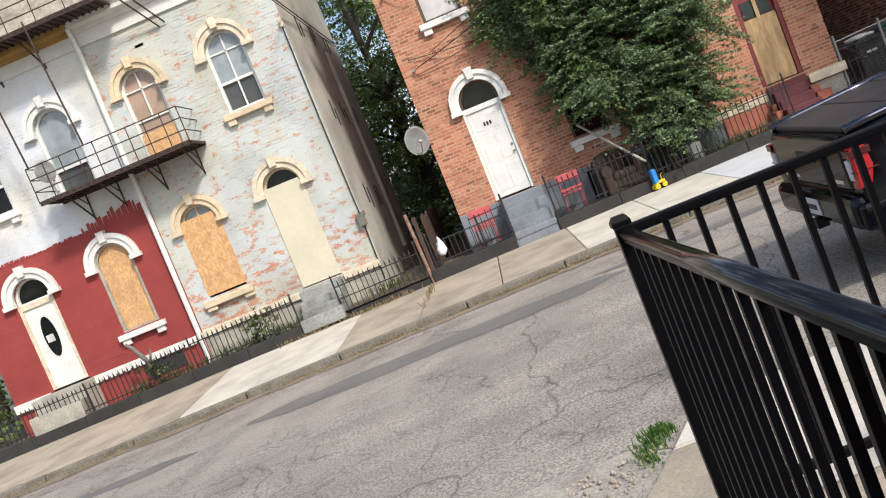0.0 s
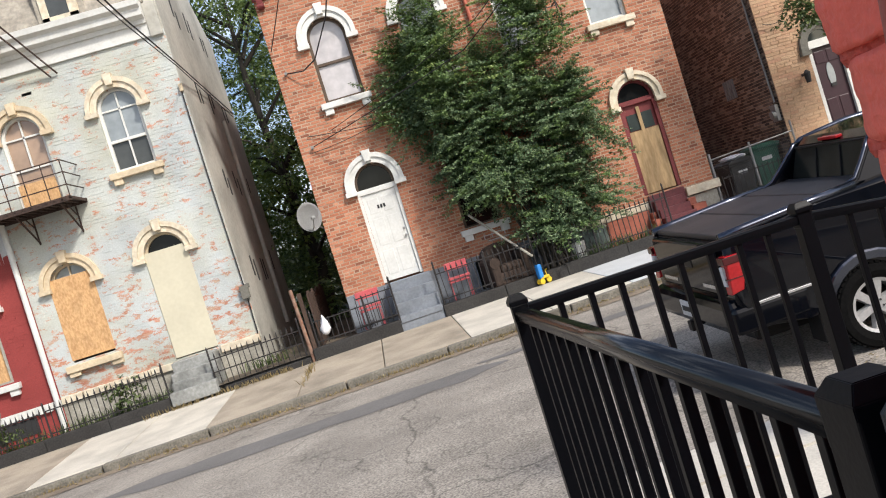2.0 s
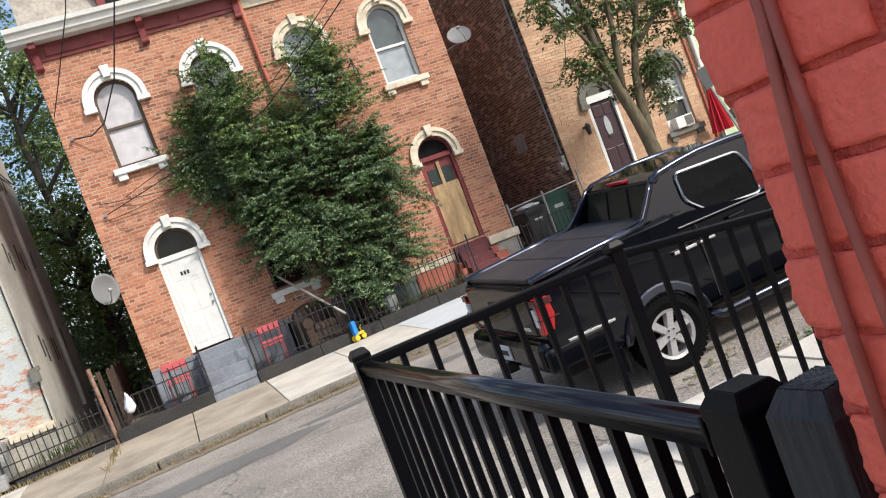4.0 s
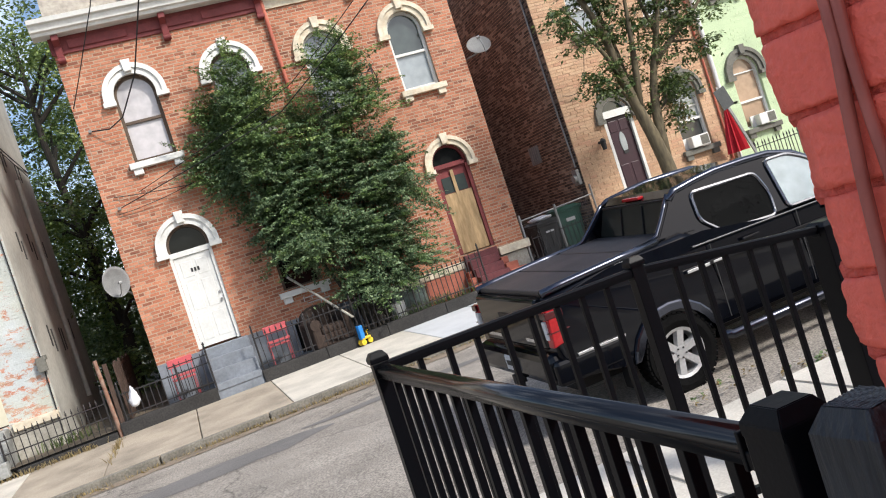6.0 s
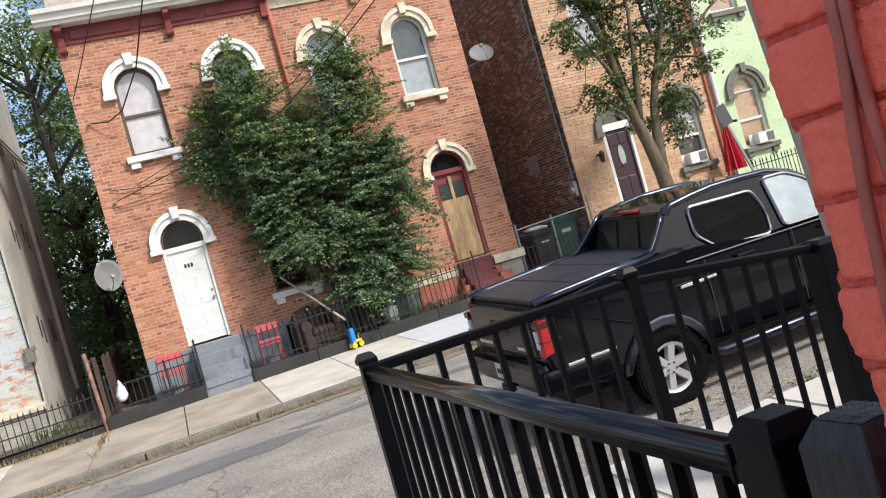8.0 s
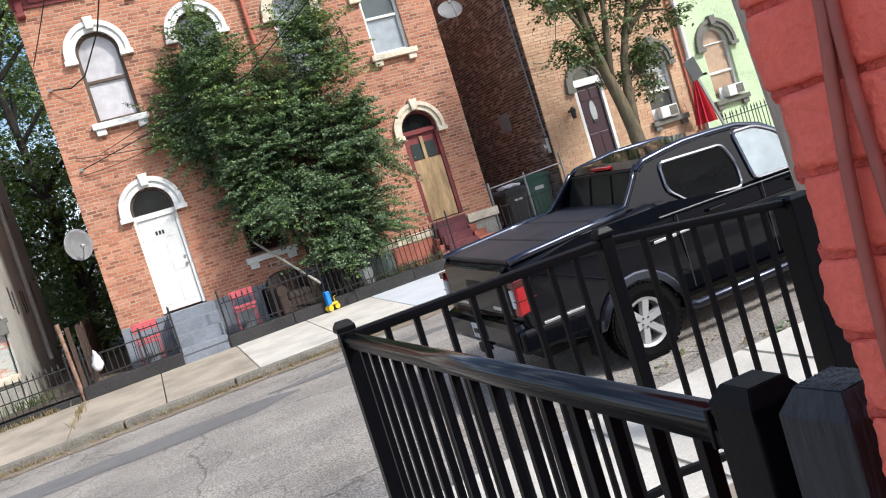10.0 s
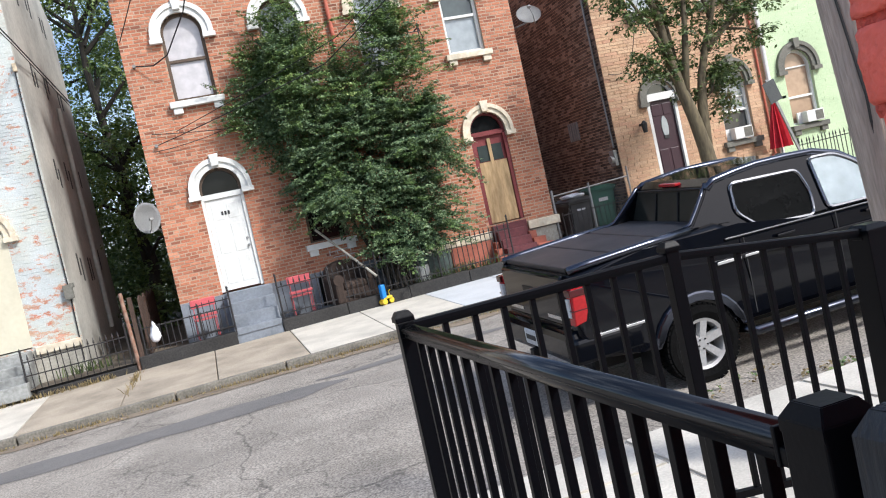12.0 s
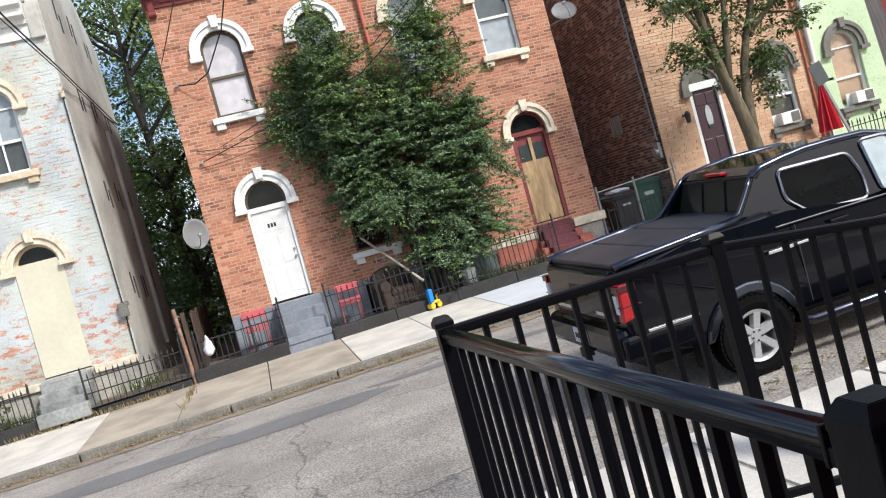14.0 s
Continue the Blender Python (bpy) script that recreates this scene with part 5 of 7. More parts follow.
part("downpipe", tube(B(), [(14.42, YF - 0.05, 9), (14.42, YF - 0.05, 1.2)], 0.03, 8), "pipe_red", tan)


def air_conditioner(cx, z, w):
    a = thing("air_conditioner", "white window air conditioner on the sill", "air conditioner", (cx, YF, z), group="window air conditioners")
    bm = B()
    box(bm, -w, w, -0.22, 0.1, 0, 0.3, 0.015)
    part("casing", bm, "white", a)
    bm = B()
    box(bm, 0.0, w - 0.03, -0.228, -0.22, 0.03, 0.27)
    part("grille", bm, "trim_grey", a)
    part("side_panel", box(B(), -w - 0.12, -w, 0.0, 0.05, 0.0, 0.3), "white", a)


air_conditioner(13.5, 2.44, 0.27)
air_conditioner(15.75, 2.48, 0.27)

# ---- fences ----


def iron_fence(x0, x1, zb, zt, label, y=16.97, gap=0.115, spear=True, posts=(), tilt=0.0, rails=(0.12, 0.86)):
    f = thing("iron_fence", label, "fence", group="iron fences along the pavement")
    h = zt - zb
    for r in rails:
        part("rail", box(B(), x0, x1, y - 0.012, y + 0.012, zb + h * r - 0.012, zb + h * r + 0.012, 0, SL), "fence_iron", f)
    n = max(int((x1 - x0) / gap), 2)
    bm = B()
    box(bm, -0.008, 0.008, -0.008, 0.008, 0, h - 0.05)
    if spear:
        cyl(bm, (0, 0, h - 0.06), (0, 0, h + 0.04), 0.022, 0.002, n=5)
        cyl(bm, (0, 0, h - 0.085), (0, 0, h - 0.06), 0.008, 0.022, n=5)
    first = part("picket", bm, "fence_iron", f)
    rr = random.Random(int(x0 * 100))
    for i in range(n + 1):
        x = x0 + (x1 - x0) * i / n
        o = first if i == 0 else new("picket", first.data)
        o.parent = f
        o.matrix_basis = pose(x, y, zb + SL * x, rr.gauss(0, 0.8), rr.gauss(tilt, 0.8), 0)
    for x, t in posts:
        part("post", cyl(cyl(B(), (x, y, zb - 0.1 + SL * x), (x, y, t + SL * x), 0.02, n=8), (x, y, t + SL * x), (x, y, t + 0.06 + SL * x), 0.03, 0.004, n=8), "fence_iron", f)
    return f


iron_fence(-12.3, -7.6, 0.82, 1.42, "old rusty iron picket fence before the red-painted house", posts=((-12.3, 1.5), (-10.1, 1.45)))
iron_fence(-7.5, -5.0, 0.80, 1.45, "black iron picket fence before the grey house", posts=((-7.5, 1.5), (-5.0, 1.5)))
iron_fence(-4.0, -2.05, 0.62, 1.38, "black iron picket fence leaning beside the stone steps", posts=((-4.0, 1.5), (-2.05, 1.5)), rails=(0.1, 0.5, 0.86))
iron_fence(-1.75, 0.04, 0.84, 1.42, "low black iron fence beside the grey steps", spear=False, posts=((-1.75, 1.55), (-0.6, 1.5)))
iron_fence(-0.75, 0.04, 0.84, 1.62, "black iron gate panel beside the grey steps", y=16.93, spear=False, posts=((0.05, 1.72),))
iron_fence(1.05, 3.2, 0.82, 1.58, "black iron picket fence before the basement windows", posts=((1.05, 1.72), (2.15, 1.6)))
iron_fence(3.2, 6.35, 0.82, 1.60, "black iron picket fence overgrown with weeds", posts=((3.2, 1.7), (4.6, 1.7), (6.35, 1.75)))
iron_fence(14.0, 18.5, 0.9, 1.85, "black iron fence before the mint house", y=16.5, posts=((14.0, 1.85),))
# gate post, plank fence of the alley
gp = thing("gate_post", "leaning rusty pipe post with a brown wooden board", "post")
part("pipe", cyl(B(), (-1.93, 16.95, 0.5), (-1.98, 16.95, 2.1), 0.04, n=12), "rust", gp)
part("board", box(B(), -1.88, -1.80, 16.95, 17.1, 0.6, 1.98, 0.008), "brown_wood", gp)
pf = thing("plank_fence", "dark brown plank fence along the alley", "fence")
for i in range(24):
    y = 17.3 + i * 0.2
    part("plank", box(B(), -1.72 + 0.006 * math.sin(i * 3), -1.68 + 0.006 * math.sin(i * 3), y, y + 0.195, 0.72, 1.92 + 0.05 * math.sin(i * 7.3), 0.004), "brown_wood", pf)
# grey painted steps of the white door
bm = B()
box(bm, 0.02, 1.0, 17.62, YF - 0.03, 0.5, 1.58, 0.015)
box(bm, 0.02, 1.0, 17.36, 17.64, 0.5, 1.36, 0.015)
box(bm, 0.02, 1.0, 17.12, 17.38, 0.5, 1.12, 0.015)
box(bm, 0.02, 1.0, 16.92, 17.14, 0.4, 0.86, 0.015)
tagged(part("front_steps", bm, "slate_step"), "grey painted concrete steps below the white door", "steps")
stp = thing("front_steps", "dark red and coral painted steps below the boarded door", "steps")
for i in range(4):
    part("cheek", box(B(), 6.05 + 0.06 * i, 6.33, 17.14 + i * 0.2, 17.36 + i * 0.2, 0.6, 0.85 + i * 0.15, 0.012), "coral", stp)
    part("step", box(B(), 6.34, 7.12 - 0.02 * i, 17.12 + i * 0.2, 17.34 + i * 0.2, 0.6, 0.93 + i * 0.2, 0.012), "step_red", stp)
    part("cheek", box(B(), 7.13, 7.7 - 0.13 * i, 17.14 + i * 0.2, 17.36 + i * 0.2, 0.6, 0.9 + i * 0.16, 0.012), "coral", stp)
part("landing", box(B(), 6.3, 7.16, 17.84, YF - 0.03, 0.6, 1.68, 0.012), "step_red", stp)

# chain-link fence and bins in the alley between the brick and tan houses
cf = thing("chain_link_fence", "chain-link fence with a top rail across the alley", "fence")
for x in (8.0, 9.0, 10.1):
    part("post", cyl(B(), (x, 18.0, 0.8), (x, 18.0, 2.2 + (0.2 if x > 10 else 0)), 0.03, n=10), "steel", cf)
part("top_rail", cyl(B(), (8.0, 18.0, 2.05), (10.1, 18.0, 2.15), 0.02, n=8), "steel", cf)
bm = B()
for i in range(34):
    for d in (-1, 1):
        x0 = 8.0 + i * 0.0625
        x1 = x0 + d * 1.2
        a, b = 0.0, 1.0
        if x1 > 10.1:
            b = (10.1 - x0) / (x1 - x0)
        if x1 < 8.0:
            b = (x0 - 8.0) / (x0 - x1)
        if b > 0.05:
            cyl(bm, (x0, 18.0, 0.85), (x0 + (x1 - x0) * b, 18.0, 0.85 + 1.2 * b), 0.0022, n=3, cap=False)
part("mesh", bm, "steel", cf)["kind"] = "stuff"
iron_fence(7.9, 9.6, 0.75, 1.55, "black iron fence before the bins", y=17.35, spear=False)


def bin_at(x, y, z, mt, label, w=0.3, h=1.0, yaw=0):
    e = thing("wheelie_bin", label, "bin", m=pose(x, y, z, 0, 0, yaw), group="wheeled bins in the alley")
    bm = B()
    a = [bm.verts.new((sx * w * 0.82, sy * w * 0.82, 0.06)) for sx, sy in ((-1, -1), (1, -1), (1, 1), (-1, 1))]
    b = [bm.verts.new((sx * w, sy * w, h)) for sx, sy in ((-1, -1), (1, -1), (1, 1), (-1, 1))]
    fs = [bm.faces.new(a[::-1]), bm.faces.new(b)] + [bm.faces.new((a[i], a[(i + 1) % 4], b[(i + 1) % 4], b[i])) for i in range(4)]
    bmesh.ops.bevel(bm, geom=list(bm.edges), offset=0.03, segments=2, affect="EDGES")
    part("body", bm, mt, e)
    part("rim", box(B(), -w - 0.03, w + 0.03, -w - 0.03, w + 0.03, h - 0.06, h, 0.015), mt, e)
    bm = B()
    prism(bm, [(-w - 0.04, h), (w + 0.04, h), (w + 0.04, h + 0.04), (w * 0.6, h + 0.1), (-w * 0.6, h + 0.1), (-w - 0.04, h + 0.04)], -w - 0.06, w + 0.04, bev=0.01)
    part("lid", bm, mt, e)
    part("label", box(B(), -0.12, 0.12, -w * 0.96 - 0.015, -w * 0.94, h * 0.72, h * 0.8), "chalk", e, "pale printed bar")
    for s in (-1, 1):
        part("wheel", cyl(B(), (s * w * 0.7, w * 0.85, 0.1), (s * (w * 0.7 + 0.05), w * 0.85, 0.1), 0.1, n=14), "tyre", e)
    return e


bin_at(8.75, 18.55, 0.85, "bin_black", "black wheeled rubbish bin with a pale bag on its lid", 0.32, 0.95, 8)
bin_at(9.55, 18.7, 0.87, "bin_green", "dark green wheeled recycling bin", 0.33, 1.1, -6)
bm = B()
bmesh.ops.create_icosphere(bm, subdivisions=3, radius=1)
for v in bm.verts:
    v.co = Vector((v.co.x * 0.3, v.co.y * 0.25, v.co.z * 0.07)) * (1 + 0.3 * noise.noise(v.co * 3))
    v.co += Vector((8.75, 18.5, 1.94))
tagged(part("rubbish_bag", bm, "plastic_bag", smooth=True), "crumpled white bag on the black bin", "bag")

# ---- satellite dishes ----


def dish(x, y, z, r, yaw, label, arm_to, m="dish", tilt=0, roll=0):
    e = thing("satellite_dish", label, "satellite dish", m=pose(x, y, z, tilt, roll, yaw), group="satellite dishes")
    bm = B()
    rings = []
    for i in range(6):
        a = i / 5
        rings.append([bm.verts.new((r * 0.85 * a * math.cos(t * math.pi / 12), -0.22 * r * a * a, r * a * math.sin(t * math.pi / 12))) for t in range(24)] if i else [bm.verts.new((0, 0, 0))])
    for t in range(24):
        bm.faces.new((rings[0][0], rings[1][t], rings[1][(t + 1) % 24]))
        for i in range(1, 5):
            bm.faces.new((rings[i][t], rings[i + 1][t], rings[i + 1][(t + 1) % 24], rings[i][(t + 1) % 24]))
    bmesh.ops.solidify(bm, geom=list(bm.faces), thickness=0.012)
    part("reflector", bm, m, e, smooth=True)
    part("feed_arm", tube(B(), [(0, 0.0, -r * 0.95), (0, -r * 0.6, -r * 0.75), (0, -r * 0.95, -r * 0.2)], 0.012, 6), "steel", e)
    part("receiver", box(B(), -0.04, 0.04, -r * 1.05, -r * 0.85, -r * 0.25, -r * 0.08, 0.01), "steel", e)
    inv = e.matrix_world.inverted()
    part("mount", tube(B(), [(0, 0.02, 0), (0, 0.1, -0.05), tuple(inv @ Vector(arm_to))], 0.02, 8), "steel", e)
    return e


dish(-1.2, 17.75, 3.5, 0.33, 20, "round grey satellite dish fixed to the brick corner", (-0.93, 18.15, 3.15))
dish(8.35, 17.9, 6.4, 0.34, -8, "grey satellite dish fixed to the brick side wall", (7.9, 18.3, 6.2), tilt=-42, roll=-12)
dish(-9.05, 17.25, 5.95, 0.26, 30, "small pale satellite dish on the fire escape", (-8.9, 17.1, 5.35))

# ---- loose things before the brick house ----
bm = B()
bmesh.ops.create_icosphere(bm, subdivisions=3, radius=1)
for v in bm.verts:
    t = (v.co.z + 1) / 2
    s = (1 - t) ** 0.7 * 0.95 + 0.08
    k = 1 + 0.25 * noise.noise(v.co * 2.5)
    v.co = Vector((v.co.x * 0.135 * s * k + 0.035 * noise.noise(v.co * 5), v.co.y * 0.10 * s * k + 0.02 * noise.noise(v.co * 6.3), t * 0.44))
    v.co += Vector((-1.5, 16.9, 0.98))
tagged(part("plastic_bag", bm, "plastic_bag", smooth=True), "knotted white plastic bag hanging on the iron fence", "bag")
ac = thing("armchair", "worn brown upholstered armchair behind the iron fence", "armchair", m=pose(2.62, 17.42, 0.82, 0, 0, 12))


def cushion(x0, x1, y0, y1, z0, z1, bev=0.07):
    bm = B()
    box(bm, x0, x1, y0, y1, z0, z1, bev)
    return bm


part("base", cushion(-0.42, 0.42, -0.4, 0.35, 0.0, 0.28, 0.03), "brown_cloth", ac)
part("seat", cushion(-0.28, 0.28, -0.42, 0.2, 0.26, 0.45), "brown_cloth", ac)
bm = B()
prism(bm, [(-0.4, 0.2), (0.4, 0.2), (0.42, 0.7)] + [(0.42 * math.cos(a * math.pi / 8), 0.7 + 0.22 * math.sin(a * math.pi / 8)) for a in range(1, 8)] + [(-0.42, 0.7)], 0.15, 0.4, bev=0.05)
part("backrest", bm, "brown_cloth", ac)
for s in (-1, 1):
    bm = cushion(min(s * 0.28, s * 0.48), max(s * 0.28, s * 0.48), -0.42, 0.3, 0.0, 0.5, 0.05)
    cyl(bm, (s * 0.38, -0.43, 0.52), (s * 0.38, 0.3, 0.52), 0.12, n=14)
    part("armrest", bm, "brown_cloth", ac)


def coral_chair(x, y, z, yaw, size, label):
    e = thing("metal_chair", label, "chair", m=pose(x, y, z, 0, 0, yaw) @ Matrix.Scale(size, 4), group="coral metal chairs")
    for sx in (-0.22, 0.22):
        part("leg", tube(B(), [(sx, 0.2, 0), (sx, 0.2, 0.42), (sx, 0.24, 0.85)], 0.010, 6), "pink", e)
        part("leg", tube(B(), [(sx, -0.2, 0), (sx, -0.2, 0.42)], 0.010, 6), "pink", e)
    part("seat", box(B(), -0.24, 0.24, -0.22, 0.22, 0.42, 0.45, 0.01), "pink", e)
    part("backrest", box(box(B(), -0.27, 0.27, 0.215, 0.245, 0.72, 0.90, 0.01), -0.26, 0.26, 0.21, 0.235, 0.50, 0.56, 0.006), "pink", e)


coral_chair(-0.5, 17.5, 0.76, 185, 0.95, "coral painted metal chair behind the low fence")
coral_chair(1.55, 17.5, 0.78, 180, 0.95, "coral painted metal chair beside the grey steps")
toy = thing("toy_trike", "blue and yellow plastic ride-on toy beside the fence", "toy", m=pose(3.2, 16.78, 0.62, 0, 0, 20) @ Matrix.Scale(0.6, 4))
part("back", box(B(), -0.13, 0.05, -0.1, 0.1, 0.2, 0.72, 0.03), "blue", toy)
part("seat", box(B(), -0.1, 0.28, -0.1, 0.1, 0.18, 0.28, 0.03), "yellow", toy)
for x, y in ((-0.08, -0.13), (-0.08, 0.09), (0.25, -0.05)):
    part("wheel", cyl(B(), (x, y, 0.1), (x, y + 0.05, 0.1), 0.1, n=16), "yellow", toy)
part("handlebar", tube(B(), [(0.22, 0, 0.25), (0.2, 0, 0.45), (0.2, -0.12, 0.48)], 0.018, 6), "yellow", toy)
bk = thing("bucket", "white plastic bucket behind the iron fence", "bucket", (4.3, 17.4, 0.82))
part("body", cyl(B(), (0, 0, 0), (0, 0, 0.38), 0.13, 0.16, n=18), "white", bk)
part("rim", cyl(B(), (0, 0, 0.36), (0, 0, 0.39), 0.17, n=18), "white", bk)
tagged(part("leaning_pole", cyl(B(), (2.2, 17.75, 2.5), (3.15, 16.85, 1.25), 0.028, n=8), "stone"), "long pale pole leaning on the fence", "pole")
bm = B()
for i, (x, z, w, h) in enumerate(((2.45, 1.93, 0.22, 0.02), (2.72, 1.95, 0.16, 0.02), (2.5, 1.8, 0.3, 0.02), (2.86, 1.8, 0.14, 0.02), (2.56, 1.67, 0.26, 0.02), (2.42, 1.86, 0.02, 0.12), (2.6, 1.87, 0.02, 0.1), (2.78, 1.74, 0.02, 0.12), (2.9, 1.87, 0.02, 0.1))):
    box(bm, x, x + w, YF - 0.022, YF - 0.016, z, z + h)
part("wall_marks", bm, "chalk", house, "pale scrawled bars on the brick")
um = thing("parasol", "closed red garden parasol before the tan house", "parasol", (14.3, 17.5, 1.0))
part("pole", cyl(B(), (0, 0, 0), (0, 0, 2.3), 0.02, n=8), "steel", um)
bm = B()
for k in range(10):
    a0, a1 = k * 0.6283, (k + 1) * 0.6283
    am = (a0 + a1) / 2
    prof = ((0.02, 2.3), (0.10, 1.9), (0.19, 1.4), (0.25, 1.0))
    rows = [[bm.verts.new((r * f * math.cos(a), r * f * math.sin(a), z)) for a, f in ((a0, 0.6), (am, 1.2), (a1, 0.6))] for r, z in prof]
    for p, q in zip(rows, rows[1:]):
        for i in (0, 1):
            bm.faces.new((p[i], p[i + 1], q[i + 1], q[i]))
part("canopy", bm, "red_cloth", um)
sg = thing("street_sign", "back of a grey street sign on a leaning steel post", "sign", m=pose(13.5, 15.4, 0.6, 0, -17, 0))
part("post", box(B(), -0.03, 0.03, -0.02, 0.02, 0, 3.15), "steel", sg)
part("plate", box(B(), -0.17, 0.17, -0.035, -0.022, 2.6, 3.1, 0.004), "sign_back", sg)

# iron ladder bracket on the brick front above the shrub
lb_ = thing("ladder_bracket", "small black iron ladder bracket fixed to the brick front", "bracket")
for x in (5.22, 5.48):
    part("upright", box(B(), x, x + 0.03, 17.68, 17.71, 5.9, 6.62, 0.003), "fence_iron", lb_)
    part("stay", box(B(), x, x + 0.025, 17.7, YF + 0.01, 6.5, 6.53), "fence_iron", lb_)
for z in (5.98, 6.2, 6.42):
    part("rung", box(B(), 5.24, 5.5, 17.685, 17.705, z, z + 0.02), "fence_iron", lb_)
part("brace", tube(B(), [(5.5, 17.69, 6.55), (5.6, 17.8, 6.3), (5.62, YF + 0.01, 6.05)], 0.012, 6), "fence_iron", lb_)

# ---- near railing, posts and painted brick corner ----
RT = 2.076


def square_post(name, x, y, half, zb, zt, cap, mt, label, group=""):
    e = thing(name, label, "post", (x, y, zb), group=group)
    part("shaft", box(B(), -half, half, -half, half, 0, zt - zb - 0.028, 0.003), mt, e)
    bm = B()
    h = zt - zb
    a = cap
    pts = [(a, h - 0.034), (a, h - 0.018), (a * 0.66, h)]
    rows = [[bm.verts.new((sx * r, sy * r, z)) for sx, sy in ((-1, -1), (1, -1), (1, 1), (-1, 1))] for r, z in pts]
    bm.faces.new(rows[0][::-1])
    bm.faces.new(rows[-1])
    for p, q in zip(rows, rows[1:]):
        for i in range(4):
            bm.faces.new((p[i], p[(i + 1) % 4], q[(i + 1) % 4], q[i]))
    bmesh.ops.bevel(bm, geom=list(bm.edges), offset=0.0012, segments=2, affect="EDGES")
    part("cap", bm, mt, e)
    part("base_plate", box(B(), -half - 0.03, half + 0.03, -half - 0.03, half + 0.03, 0, 0.012, 0.002), mt, e)
    return e


A, Bp, D, C = (0.346, 1.655), (1.362, 1.713), (2.272, 1.765), (0.389, -0.250)
square_post("railing_post", *A, 0.0245, 0.98, 2.114, 0.031, "rail_black", "black metal corner post of the railing with a flat cap", "railing posts")
square_post("railing_post", *Bp, 0.0245, 0.98, 2.114, 0.031, "rail_black", "black metal post in the middle of the railing", "railing posts")
square_post("railing_post", *D, 0.058, 0.98, 1.985, 0.0605, "rail_black", "black metal end post of the railing beside the brick corner", "railing posts")
square_post("railing_post", 0.3675, -0.246, 0.0345, 0.98, 2.134, 0.0352, "rail_black", "thick black newel post where the handrail ends", "railing posts")
wp = thing("wooden_post", "black painted timber post with a chamfered weathered top", "post", m=pose(0.383, -0.350, 0.98, 0, 0, 6))
bm = B()
h = 1.160


def ridged(r, z, deep):
    """A square ring with raised grain along its sides."""
    out = []
    for k in range(4):
        for i in range(18):
            u = -1 + 2 * i / 18
            w = r + (deep * (0.5 + noise.noise(Vector((k * 9.1 + i * 1.37, 2.3, 0.7)))) if i else -0.001)
            x, y = u * r, -w
            for _ in range(k):
                x, y = -y, x
            out.append(bm.verts.new((x, y, z + (deep * 1.6 * noise.noise(Vector((i * 0.9, k * 4.0, 5.1))) if z > 0.1 else 0))))
    return out


rows = [ridged(0.0415, 0, 0.0016), ridged(0.0415, h - 0.024, 0.0016), ridged(0.028, h, 0.0002)]
bm.faces.new(rows[0][::-1])
bm.faces.new(rows[-1])
for p, q in zip(rows, rows[1:]):
    for i in range(len(p)):
        k = (i + 1) % len(p)
        bm.faces.new((p[i], p[k], q[k], q[i]))
part("shaft", bm, "wood_black", wp)
# growth rings that stand out on the cut end
V = []
for i in range(49):
    for k in range(49):
        x, y = -0.0275 + 0.055 * i / 48, -0.0275 + 0.055 * k / 48
        far = math.hypot(x + 0.012, y - 0.034) + 0.002 * noise.noise(Vector((x * 40, y * 40, 3)))
        V.append((x, y, h + 0.0008 + 0.0005 * math.sin(far * 1150)))
raw("end_grain", V, [(49 * i + k, 49 * i + 49 + k, 49 * i + 50 + k, 49 * i + k + 1) for i in range(48) for k in range(48)], "wood_black", wp)


